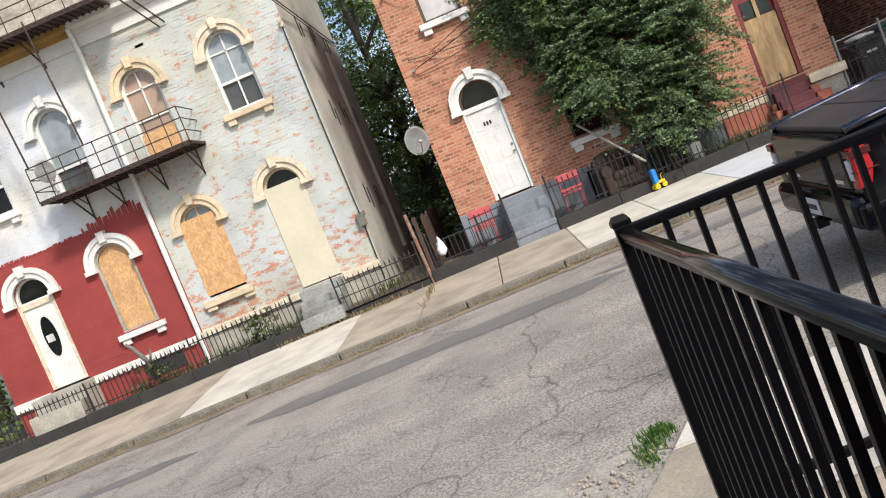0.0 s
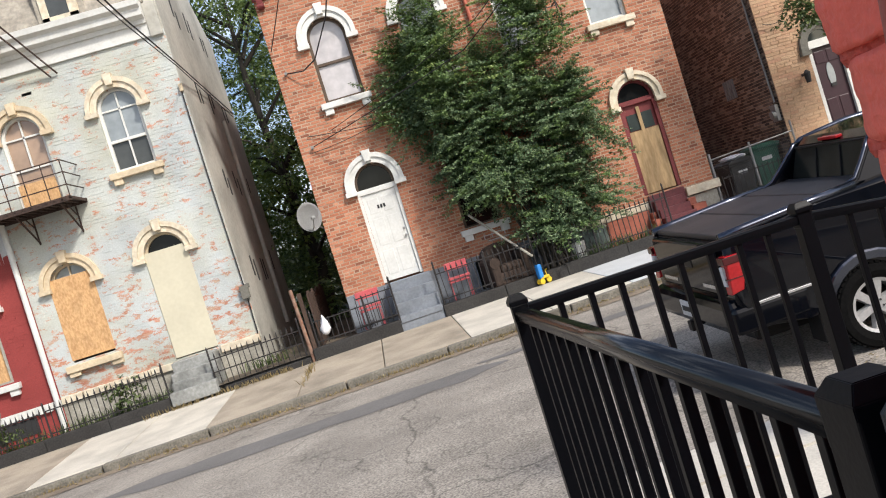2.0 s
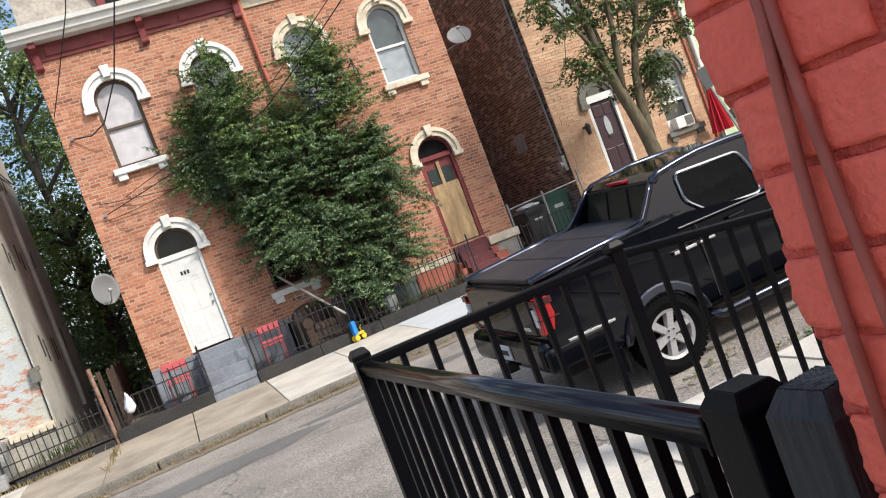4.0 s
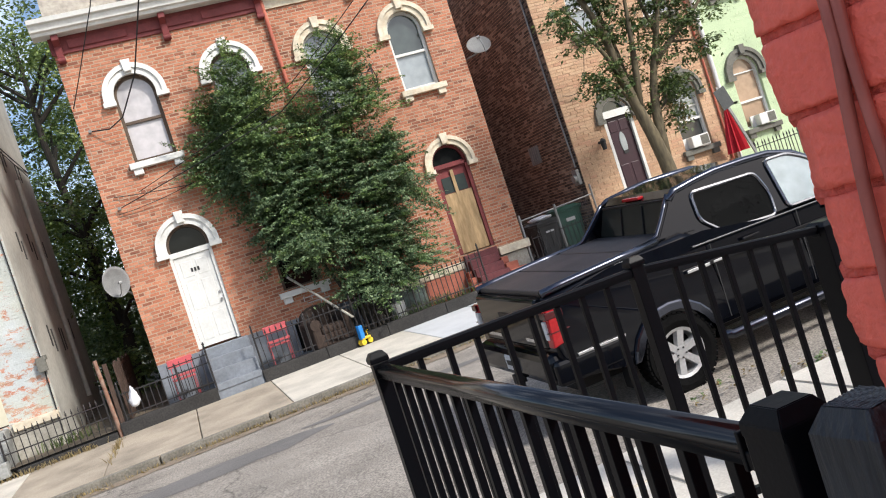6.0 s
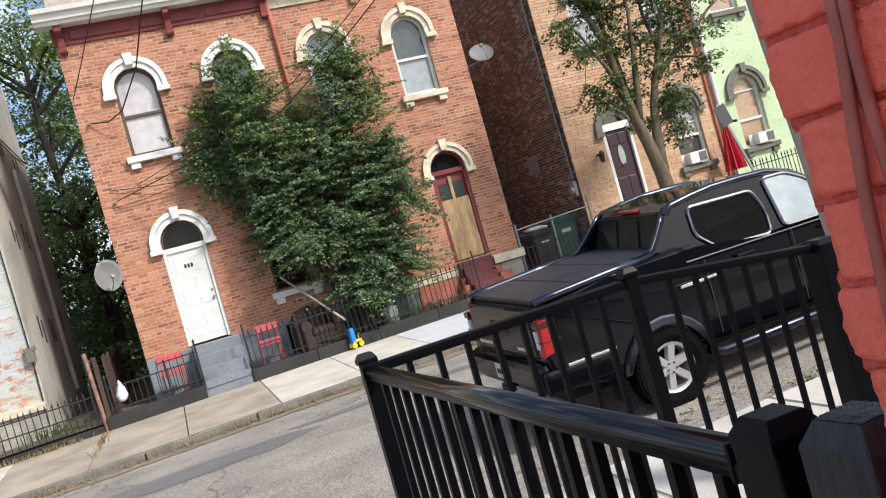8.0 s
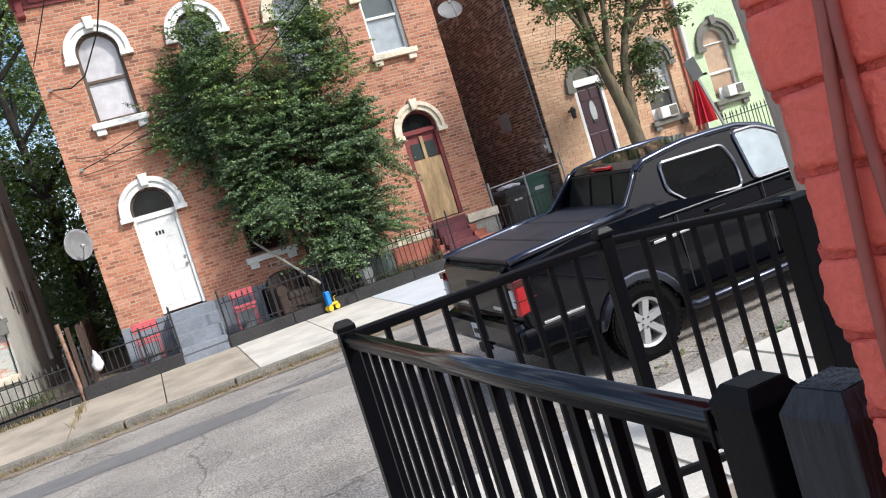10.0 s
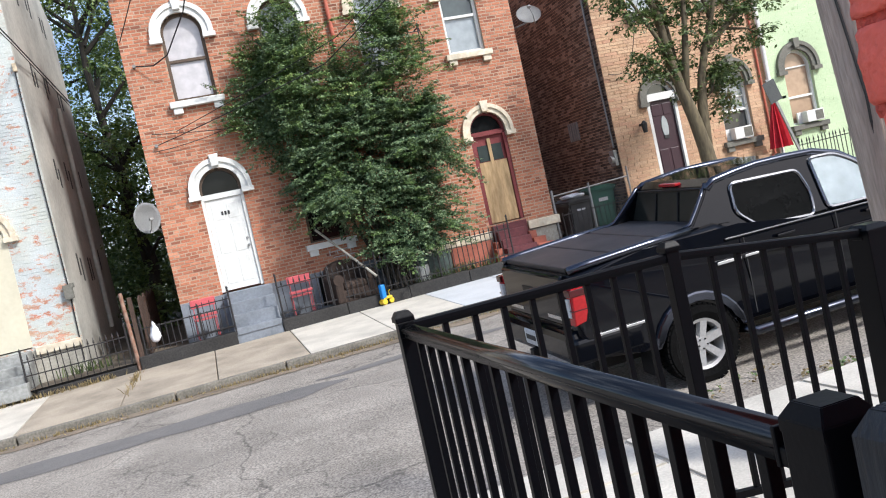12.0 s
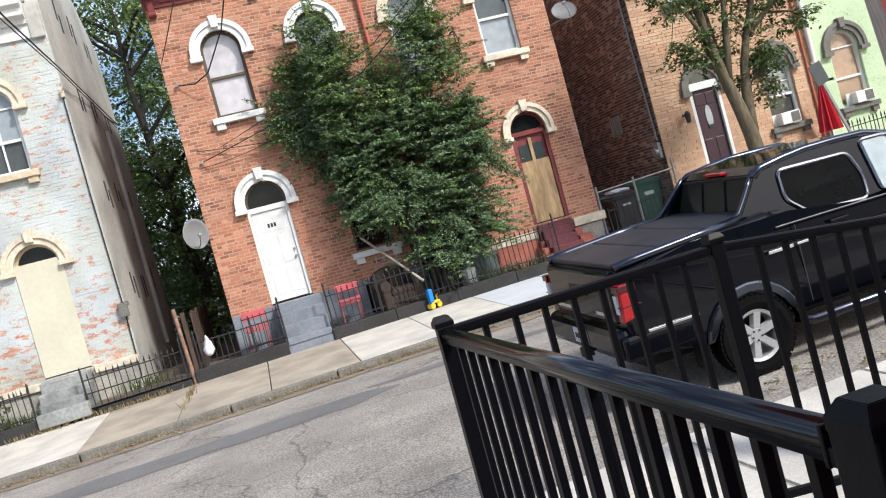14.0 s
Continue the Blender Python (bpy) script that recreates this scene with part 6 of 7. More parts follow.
def rail_panel(p0, p1, z, label, first_at, step, n, wide=0.019, high=0.024, trim=(0.024, 0.024), zb=1.11, bal=0.0098, round_top=False, fall=0.0):
    """A stretch of railing; balusters stand every step from first_at on; fall: drop per metre."""
    e = thing("railing", label, "railing", group="black railings")
    o0, b = Vector((*p0, 0)), Vector((*p1, 0))
    d = (b - o0).normalized()
    s = Vector((-d.y, d.x, 0))
    a, b = o0 + d * trim[0], b - d * trim[1]
    down = lambda p: Vector((0, 0, -fall * (p - o0).length))

    def bar(sec, zz):
        bm = B()
        r0 = [bm.verts.new(a + down(a) + s * u + Vector((0, 0, zz + w))) for u, w in sec]
        r1 = [bm.verts.new(b + down(b) + s * u + Vector((0, 0, zz + w))) for u, w in sec]
        for i in range(len(sec)):
            j = (i + 1) % len(sec)
            bm.faces.new((r0[i], r0[j], r1[j], r1[i]))
        bm.faces.new(r0[::-1])
        bm.faces.new(r1)
        return bm
    if round_top:
        sec = [(-wide * 0.75, -0.044), (wide * 0.75, -0.044), (wide * 0.8, -0.03)] + [(wide * math.cos(radians(t)), -0.019 + 0.019 * math.sin(radians(t))) for t in range(-20, 201, 20)] + [(-wide * 0.8, -0.03)]
    else:
        sec = [(-wide * 0.8, -high - 0.01), (wide * 0.8, -high - 0.01), (wide, -high * 0.8), (wide, -0.006), (wide - 0.006, 0), (-wide + 0.006, 0), (-wide, -0.006), (-wide, -high * 0.8)]
    tr_ = part("top_rail", bar(sec, z), "rail_gloss" if round_top else "rail_black", e)
    if round_top:
        for f_ in tr_.data.polygons:
            f_.use_smooth = len(f_.vertices) == 4 and f_.normal.z > -0.3
    part("bottom_rail", bar([(-0.014, 0), (0.014, 0), (0.014, 0.027), (-0.014, 0.027)], zb), "rail_black", e)
    bm = B()
    box(bm, -bal, bal, -bal, bal, zb + 0.02, z - 0.032, 0.0015)
    first = part("baluster", bm, "rail_black", e)
    way = Matrix.Rotation(math.atan2(d.y, d.x), 4, "Z")
    for i in range(n):
        p = o0 + d * (first_at + step * i)
        o = first if i == 0 else new("baluster", first.data)
        o.parent = e
        o.matrix_basis = Matrix.Translation(p + down(p)) @ way
    for q in (a, b):
        bm = B()
        box(bm, -0.004, 0.004, -wide - 0.004, wide + 0.004, z - 0.046, z + 0.003, 0.002)
        o = part("end_bracket", bm, "rail_black", e)
        o.matrix_basis = Matrix.Translation(q + down(q)) @ way
    return e


rail_panel(A, C, RT, "black metal railing with a glossy rounded handrail", 0.157, 0.1065, 16, wide=0.023, round_top=True, trim=(0.025, 0.094), fall=-0.0045)
rail_panel(A, Bp, RT, "black metal railing before the parked truck", 0.135, 0.1062, 8)
rail_panel(Bp, D, RT, "black metal railing that slopes down beside the brick corner", 0.166, 0.1165, 6, trim=(0.024, 0.058), zb=1.14, fall=0.118)

lug = thing("rail_bracket", "small black bracket between the handrail and the newel post", "bracket")
part("plate", box(B(), 0.362, 0.392, -0.2115, -0.155, RT - 0.037, RT - 0.012, 0.004), "rail_black", lug)

landing = tagged(part("landing", box(box(B(), -1.4, 0.24, -4.0, -0.25, 0.2, 0.98, 0.01), 0.26, 2.6, -0.9, 1.82, 0.2, 0.975, 0.015), "concrete"), "raised concrete landing under the railing", "landing", kind="structure")

# painted brick corner right beside the camera
EDGE = Vector((0.3145, -0.437, 0))
TH = radians(8)
W = Matrix.Translation(EDGE + Vector((0, 0, 2.15))) @ Matrix.Rotation(TH, 4, "Z") @ Matrix.Translation((0, 0, -2.15))
nh = thing("brick_wall", "red painted brick wall corner with thick rounded bricks", "wall", m=W, kind="structure")
BHN = 0.0672
lean = lambda z: 0.032 * (z - 2.52)
bm = B()
# Unseen depth is added to the core to keep sun off the posts.
box(bm, 0.0042, 0.6, -3.0, -0.0052, 0.2, 4.2)
for v in bm.verts:
    v.co.y += lean(v.co.z)
part("mortar_core", bm, "near_mortar", nh)
for r in range(54):
    # raked rough joint, uneven along its length
    z = 0.265 + r * BHN
    V = []
    for i in range(61):
        y = 0.001 - i * 0.008 + lean(z)
        a, b = noise.noise(Vector((y * 60, z * 9, 1))), noise.noise(Vector((y * 50, z * 9, 7)))
        V += [(0.0065, y, z + 0.009), (0.0036 + 0.0016 * a, y, z + 0.004 + 0.002 * b), (0.0028 + 0.0018 * b, y, z - 0.003 + 0.002 * a), (0.0065, y, z - 0.009)]
    Fc = [(4 * i + j, 4 * i + j + 1, 4 * i + j + 5, 4 * i + j + 4) for i in range(60) for j in range(3)]
    raw("mortar_joint", V, Fc, "near_mortar", nh)
vr = random.Random(77)
meshes = []
for k in range(14):
    ln = 0.2 if k % 2 else 0.15
    bm = B()
    box(bm, 0, 0.1, -ln + 0.006, 0.0, 0.0036, BHN - 0.0036)
    bmesh.ops.subdivide_edges(bm, edges=list(bm.edges), cuts=13, use_grid_fill=True)
    sd = Vector((k * 7.3, k * 3.1, k * 1.7))
    c = Vector((0.05, -ln / 2, BHN / 2))
    for v in bm.verts:
        q = v.co - c
        ey, ez = abs(q.y) / (ln / 2), abs(q.z) / (BHN / 2 - 0.0036)
        rag = 0.6 + noise.noise(v.co * 45 + sd)
        rd = max(0, ez - 0.90) * 0.02 * rag + max(0, ey - 0.95) * 0.05 * rag * (q.y < 0)
        if q.x < 0:
            v.co.x += rd
        if q.y > 0:
            v.co.y -= max(0, ez - 0.85) * 0.016 * rag
            if q.x < 0 and ey > 0.95:
                v.co.x += 0.003 * rag
        v.co += Vector((noise.noise(v.co * 40 + sd) * 0.0016 + noise.noise(v.co * 120 + sd) * 0.0014, noise.noise(v.co * 24 + sd * 2) * 0.003 + noise.noise(v.co * 95 + sd) * 0.0028, noise.noise(v.co * 45 + sd * 3) * 0.0026))
    me = bpy.data.meshes.new("brick")
    bm.to_mesh(me)
    bm.free()
    me.materials.append(M["near_brick"])
    for f in me.polygons:
        f.use_smooth = True
    meshes.append(me)
for r in range(54):
    z = 0.265 + r * BHN
    y = lean(z + BHN / 2)
    first_header = r % 2 == 0
    n = 0
    while y > -0.8:
        header = first_header and n == 0
        me = meshes[vr.randrange(7) * 2 + (0 if header else 1)]
        o = new("brick", me)
        o.parent = nh
        o.matrix_basis = Matrix.Translation((vr.uniform(-0.002, 0.002), y + vr.uniform(-0.006, 0.005) * (n == 0), z + vr.uniform(-0.001, 0.001)))
        y -= 0.15 if header else 0.2
        n += 1
# Unseen blocks added behind the view for darker reflections in the truck.
for k, (x0, x1, hh) in enumerate(((-30, -16, 5.5), (4, 15, 8.0), (15, 30, 9.0))):
    tagged(part("reflection_block", box(B(), x0, x1 - 0.2, -22, -13, 0.2, hh), "stone"), "unseen grey block added to darken what the truck reflects", "house", kind="structure")
# Unseen block added to close the near side and fill truck reflections.
nb = tagged(part("near_block", box(B(), 0.95, 6.5, -7, -1.9, 0.2, 3.6), "near_mortar"), "unseen red block added behind the brick corner", "house", kind="structure")
for pts, r in (([(-0.007, -0.079, 2.75), (-0.008, -0.0755, 2.52), (-0.0085, -0.0735, 2.46), (-0.009, -0.067, 2.41), (-0.0085, -0.060, 2.35), (-0.008, -0.056, 2.30), (-0.008, -0.053, 2.25), (-0.008, -0.050, 2.1)], 0.0052),
               ([(-0.007, -0.089, 2.75), (-0.007, -0.085, 2.52), (-0.007, -0.081, 2.45), (-0.007, -0.081, 2.40), (-0.007, -0.083, 2.34), (-0.007, -0.086, 2.25), (-0.007, -0.09, 2.1)], 0.0048)):
    part("wall_cable", tube(B(), pts, r, 8), "near_cable", nh, "cable painted over with the wall", smooth=True)

# ---- pickup truck ----
tr = thing("pickup_truck", "black pickup truck with a bed cover parked at the kerb", "truck", m=pose(3.93, 6.81, 0.34, 2.8, -1.4, -0.7))
FX = 3.10


def arch_cut(cx, r, n=12, cz=0.37, zb=0.44):
    a0 = math.asin((zb - cz) / r)
    return [(cx + r * math.cos(a0 + (math.pi - 2 * a0) * i / n), cz + r * math.sin(a0 + (math.pi - 2 * a0) * i / n)) for i in range(n + 1)]


outline = [(-1.08, 0.52), (-1.17, 0.74), (-1.15, 1.02), (-1.13, 1.30), (-0.4, 1.35), (0.42, 1.41), (0.62, 1.29), (1.4, 1.23), (2.55, 1.19), (3.3, 1.15), (3.72, 1.06), (3.92, 0.86), (3.98, 0.6), (3.95, 0.44)] + arch_cut(FX, 0.44) + arch_cut(0.0, 0.44) + [(-0.6, 0.46)]
bm = B()
prism(bm, outline, -0.95, 0.95, bev=0.06)
for v in bm.verts:
    s = 1 if v.co.y > 0 else -1
    if abs(v.co.y) > 0.5:
        v.co.y -= s * (0.07 * max(0, (v.co.z - 0.95) / 0.4) ** 1.5)
body = part("body", bm, "car_paint", tr)
for f in body.data.polygons:
    f.use_smooth = f.area < 0.08
for x in (-0.5, 2.6):
    part("wheel_well", box(B(), x, x + 1.0, -0.7, 0.7, 0.42, 0.88), "car_trim", tr)
part("underbody", box(box(B(), -0.95, 3.8, -0.6, 0.6, 0.3, 0.55, 0.05), -0.9, -0.5, -0.35, 0.35, 0.28, 0.42, 0.03), "car_trim", tr)
# fender flares
for cx in (0.0, FX):
    for s in (-1, 1):
        bm = B()
        o_, i_ = arch_cut(cx, 0.50), arch_cut(cx, 0.435)
        pts = o_ + i_[::-1]
        prism(bm, pts, s * 0.90, s * 0.985, bev=0.024)
        part("fender_flare", bm, "car_edge", body, "glossy wheel arch lip")
# side crease and lower cladding
for s in (-1, 1):
    part("side_crease", prism(B(), [(0.52, 1.03), (2.6, 1.0), (2.6, 1.04), (0.52, 1.075)], s * 0.945, s * 0.962, bev=0.006), "car_paint", body)
    part("step_bar", tube(B(), [(0.42, s * 0.93, 0.40), (0.52, s * 1.03, 0.36), (2.4, s * 1.03, 0.36), (2.58, s * 0.93, 0.40)], 0.045, 12), "car_edge", tr, "dark tubular side step", smooth=True)
# greenhouse: section stations from the rear window to the windscreen
ZB, ZT = 1.21, 1.82


def side_y(z):
    return 0.865 - 0.20 * (z - ZB) / (ZT - ZB)


bm = B()
cab = [(0.40, ZB), (0.52, 1.74), (0.62, 1.80), (1.1, ZT + 0.02), (1.75, ZT), (2.02, 1.74), (2.78, 1.2)]
ringsL, ringsR = [], []
for x, z in cab:
    ringsL.append(bm.verts.new((x, -side_y(z), z)))
    ringsR.append(bm.verts.new((x, side_y(z), z)))
bm.faces.new(ringsL)
bm.faces.new(ringsR[::-1])
for i in range(len(cab)):
    j = (i + 1) % len(cab)
    bm.faces.new((ringsL[i], ringsR[i], ringsR[j], ringsL[j]))
bmesh.ops.recalc_face_normals(bm, faces=bm.faces)
bmesh.ops.bevel(bm, geom=[e for e in bm.edges if abs(e.verts[0].co.y) > 0.3 and e.verts[0].co.y * e.verts[1].co.y > 0], offset=0.045, segments=3, affect="EDGES")
cabo = part("cab", bm, "car_paint", tr)
for f in cabo.data.polygons:
    f.use_smooth = f.area < 0.12
# buttresses from the roof down to the bed sides
for s in (-1, 1):
    bm = B()
    prof = [(0.14, 1.40), (0.22, 1.43), (0.42, 1.64), (0.52, 1.76), (0.62, 1.785), (0.62, 1.36)]
    a = [bm.verts.new((x, s * (side_y(z) + 0.012), z)) for x, z in prof]
    b = [bm.verts.new((x, s * (side_y(z) - 0.09), z)) for x, z in prof]
    n = len(prof)
    bm.faces.new(a)
    bm.faces.new(b[::-1])
    for i in range(n):
        bm.faces.new((a[i], b[i], b[(i + 1) % n], a[(i + 1) % n]))
    bmesh.ops.recalc_face_normals(bm, faces=bm.faces)
    bmesh.ops.bevel(bm, geom=list(bm.edges), offset=0.012, segments=2, affect="EDGES")
    part("buttress", bm, "car_paint", tr)
# rear window with two mullions
bm = B()
rw = lambda u, k: (0.43 + (0.52 - 0.43) * k - 0.014, u, 1.36 + (1.74 - 1.36) * k)
q = [bm.verts.new(rw(*p)) for p in ((-0.73, 0.12), (0.73, 0.12), (0.65, 0.92), (-0.65, 0.92))]
f = bm.faces.new(q)
bmesh.ops.solidify(bm, geom=[f], thickness=0.008)
rwin = part("rear_window", bm, "car_glass_rear", tr)
for u in (-0.22, 0.22):
    part("mullion", cyl(B(), tuple(np.array(rw(u, 0.0)) - (0.006, 0, 0)), tuple(np.array(rw(u * 0.95, 0.88)) - (0.006, 0, 0)), 0.012, n=6), "car_trim", rwin)
part("window_seal", tube(B(), [rw(-0.74, 0.1), rw(0.74, 0.1), rw(0.66, 0.94), rw(-0.66, 0.94), rw(-0.74, 0.1)], 0.012, 6), "car_trim", rwin)
part("brake_light", box(B(), 0.50, 0.57, -0.16, 0.16, 1.755, 1.785, 0.006), "tail_red", tr, "red high brake light")
# side windows with bright surrounds


def side_window(pts, s, glass="car_glass"):
    def at(p, off):
        return (p[0], s * (side_y(p[1]) + off), p[1])
    c = (sum(p[0] for p in pts) / len(pts), sum(p[1] for p in pts) / len(pts))
    # round the corners
    rp = []
    n = len(pts)
    for i in range(n):
        p0, p1, p2 = Vector(pts[i - 1]), Vector(pts[i]), Vector(pts[(i + 1) % n])
        a, b = p1 + (p0 - p1).normalized() * 0.06, p1 + (p2 - p1).normalized() * 0.06
        for k in range(5):
            t = k / 4
            rp.append(tuple(a * (1 - t) ** 2 + p1 * 2 * t * (1 - t) + b * t * t))
    bm = B()
    f = bm.faces.new([bm.verts.new(at(p, 0.008)) for p in rp])
    bmesh.ops.solidify(bm, geom=[f], thickness=0.006)
    wn_ = part("side_window", bm, glass, tr)
    bm = B()
    loop = [at((c[0] + (p[0] - c[0]) * 1.03, c[1] + (p[1] - c[1]) * 1.06), 0.012) for p in rp]
    loop.append(loop[0])
    tube(bm, loop, 0.018, 6)
    part("window_surround", bm, "chrome_dark", wn_)


for s in (-1, 1):
    side_window([(0.71, 1.44), (0.88, 1.28), (1.49, 1.245), (1.535, 1.45), (1.48, 1.665), (0.75, 1.695)], s)
    # The tube is added to carry the sky sheen along the roof edge.
    part("roof_edge_tube", tube(B(), [(x, s * (side_y(z) - 0.012), z - 0.02) for x, z in ((0.50, 1.72), (0.60, 1.79), (0.85, 1.82), (1.1, 1.84), (1.45, 1.835), (1.75, 1.82), (2.02, 1.745), (2.4, 1.475), (2.72, 1.25))], 0.04, 12), "car_edge", tr, "glossy roof edge", smooth=True)
    part("buttress_edge", tube(B(), [(x, s * (side_y(z) - 0.03), z) for x, z in ((0.12, 1.405), (0.22, 1.435), (0.33, 1.545), (0.42, 1.645), (0.52, 1.76))], 0.022, 10), "car_edge", tr, "glossy edge of the bed sail", smooth=True)
    side_window([(1.68, 1.27), (2.56, 1.25), (2.12, 1.64), (1.95, 1.73), (1.68, 1.74)], s, "car_glass_sky")
    part("belt_moulding", prism(B(), [(0.45, 1.235), (2.6, 1.195), (2.6, 1.21), (0.45, 1.25)], s * 0.90, s * 0.93, bev=0.004), "chrome_dark", body)
    for x in (0.98, 2.0):
        part("door_handle", box(B(), x, x + 0.2, s * 0.945 - 0.02, s * 0.945 + 0.02, 1.13, 1.16, 0.008), "car_paint", body)
    for x in (0.62, 1.66, 2.66):
        part("door_gap", box(B(), x, x + 0.008, s * 0.948 - 0.004, s * 0.948 + 0.004, 0.5, 1.22), "ink", body)
    mr = part("mirror", box(B(), 2.45, 2.6, min(s * 0.9, s * 1.12), max(s * 0.9, s * 1.12), 1.26, 1.42, 0.03), "car_paint", tr)
    # Thin bright strips are added where highlights run along the body side.
    for x, ln_, z0, z1 in ((-1.0, 0.5, 0.72, 0.745), (0.30, 0.26, 1.03, 1.06), (0.60, 0.18, 1.035, 1.06)):
        part("side_moulding", box(B(), x, x + ln_, s * 0.955 - 0.008, s * 0.955 + 0.008, z0, z1, 0.004), "chrome", body, "bright strip for a highlight on the body side")
    part("front_lamp", box(B(), 3.72, 3.95, min(s * 0.55, s * 0.88), max(s * 0.55, s * 0.88), 0.78, 0.95, 0.02), "chrome", tr)
    # tail lamps wrap the corner
    bm = B()
    prism(bm, [(-1.19, 0.86), (-1.08, 0.88), (-1.03, 1.02), (-1.05, 1.19), (-1.17, 1.19)], s * 0.83, s * 0.955, bev=0.012)
    tl = part("tail_light", bm, "tail_red", tr, "red tail light cluster")
    part("lens_band", box(B(), -1.196, -1.02, min(s * 0.835, s * 0.962), max(s * 0.835, s * 0.962), 1.12, 1.185, 0.006), "tail_dark", tl, "smoked upper lens")
    part("lens_band", box(B(), -1.197, -0.995, min(s * 0.835, s * 0.96), max(s * 0.835, s * 0.96), 0.99, 1.0, 0.003), "tail_dark", tl, "dark lens bar")
    part("reflector", box(B(), -1.197, -1.10, min(s * 0.83, s * 0.90), max(s * 0.83, s * 0.90), 0.93, 1.10, 0.006), "chalk", tl, "clear reversing lens")
# tailgate, bumper, plate
tg = part("tailgate", box(B(), -1.185, -1.12, -0.77, 0.77, 0.82, 1.295, 0.025), "car_paint", tr)
part("tailgate_recess", box(B(), -1.192, -1.18, -0.2, 0.2, 1.05, 1.15, 0.004), "car_trim", tg)
for y0, y1 in ((0.3, 0.66), (-0.66, -0.34)):
    part("badge", box(B(), -1.19, -1.184, y0, y1, 0.88, 0.915), "chrome", tg, "bright badge bar")
bp = part("rear_bumper", box(B(), -1.27, -1.02, -0.90, 0.90, 0.50, 0.80, 0.07), "car_paint", tr, "black rear bumper")
for s in (-1, 1):
    part("bumper_end", box(B(), -1.24, -0.55, min(s * 0.80, s * 0.955), max(s * 0.80, s * 0.955), 0.5, 0.74, 0.04), "car_paint", bp)
part("number_plate", box(B(), -1.285, -1.268, -0.16, 0.16, 0.58, 0.73, 0.004), "chalk", bp, "white plate with a plain bar")
part("plate_bar", box(B(), -1.289, -1.284, -0.12, 0.12, 0.63, 0.68), "ink", bp)
part("hitch", box(B(), -1.31, -1.2, -0.05, 0.05, 0.44, 0.54, 0.01), "car_trim", bp)
# folding bed cover in three panels
for i in range(3):
    x0 = -1.10 + i * 0.5
    bm = B()
    box(bm, x0 + 0.006, x0 + 0.494, -0.80, 0.80, 1.30, 1.352, 0.014)
    for v in bm.verts:
        v.co.z += (v.co.x + 1.1) * 0.048
    part("bed_cover_panel", bm, "bed_cover", tr)
for s in (-1, 1):
    part("bed_rail", tube(B(), [(-1.12, s * 0.835, 1.335), (-0.9, s * 0.84, 1.352), (-0.3, s * 0.842, 1.382), (0.15, s * 0.835, 1.40)], 0.04, 12), "car_edge", tr, "glossy rounded bed rail", smooth=True)


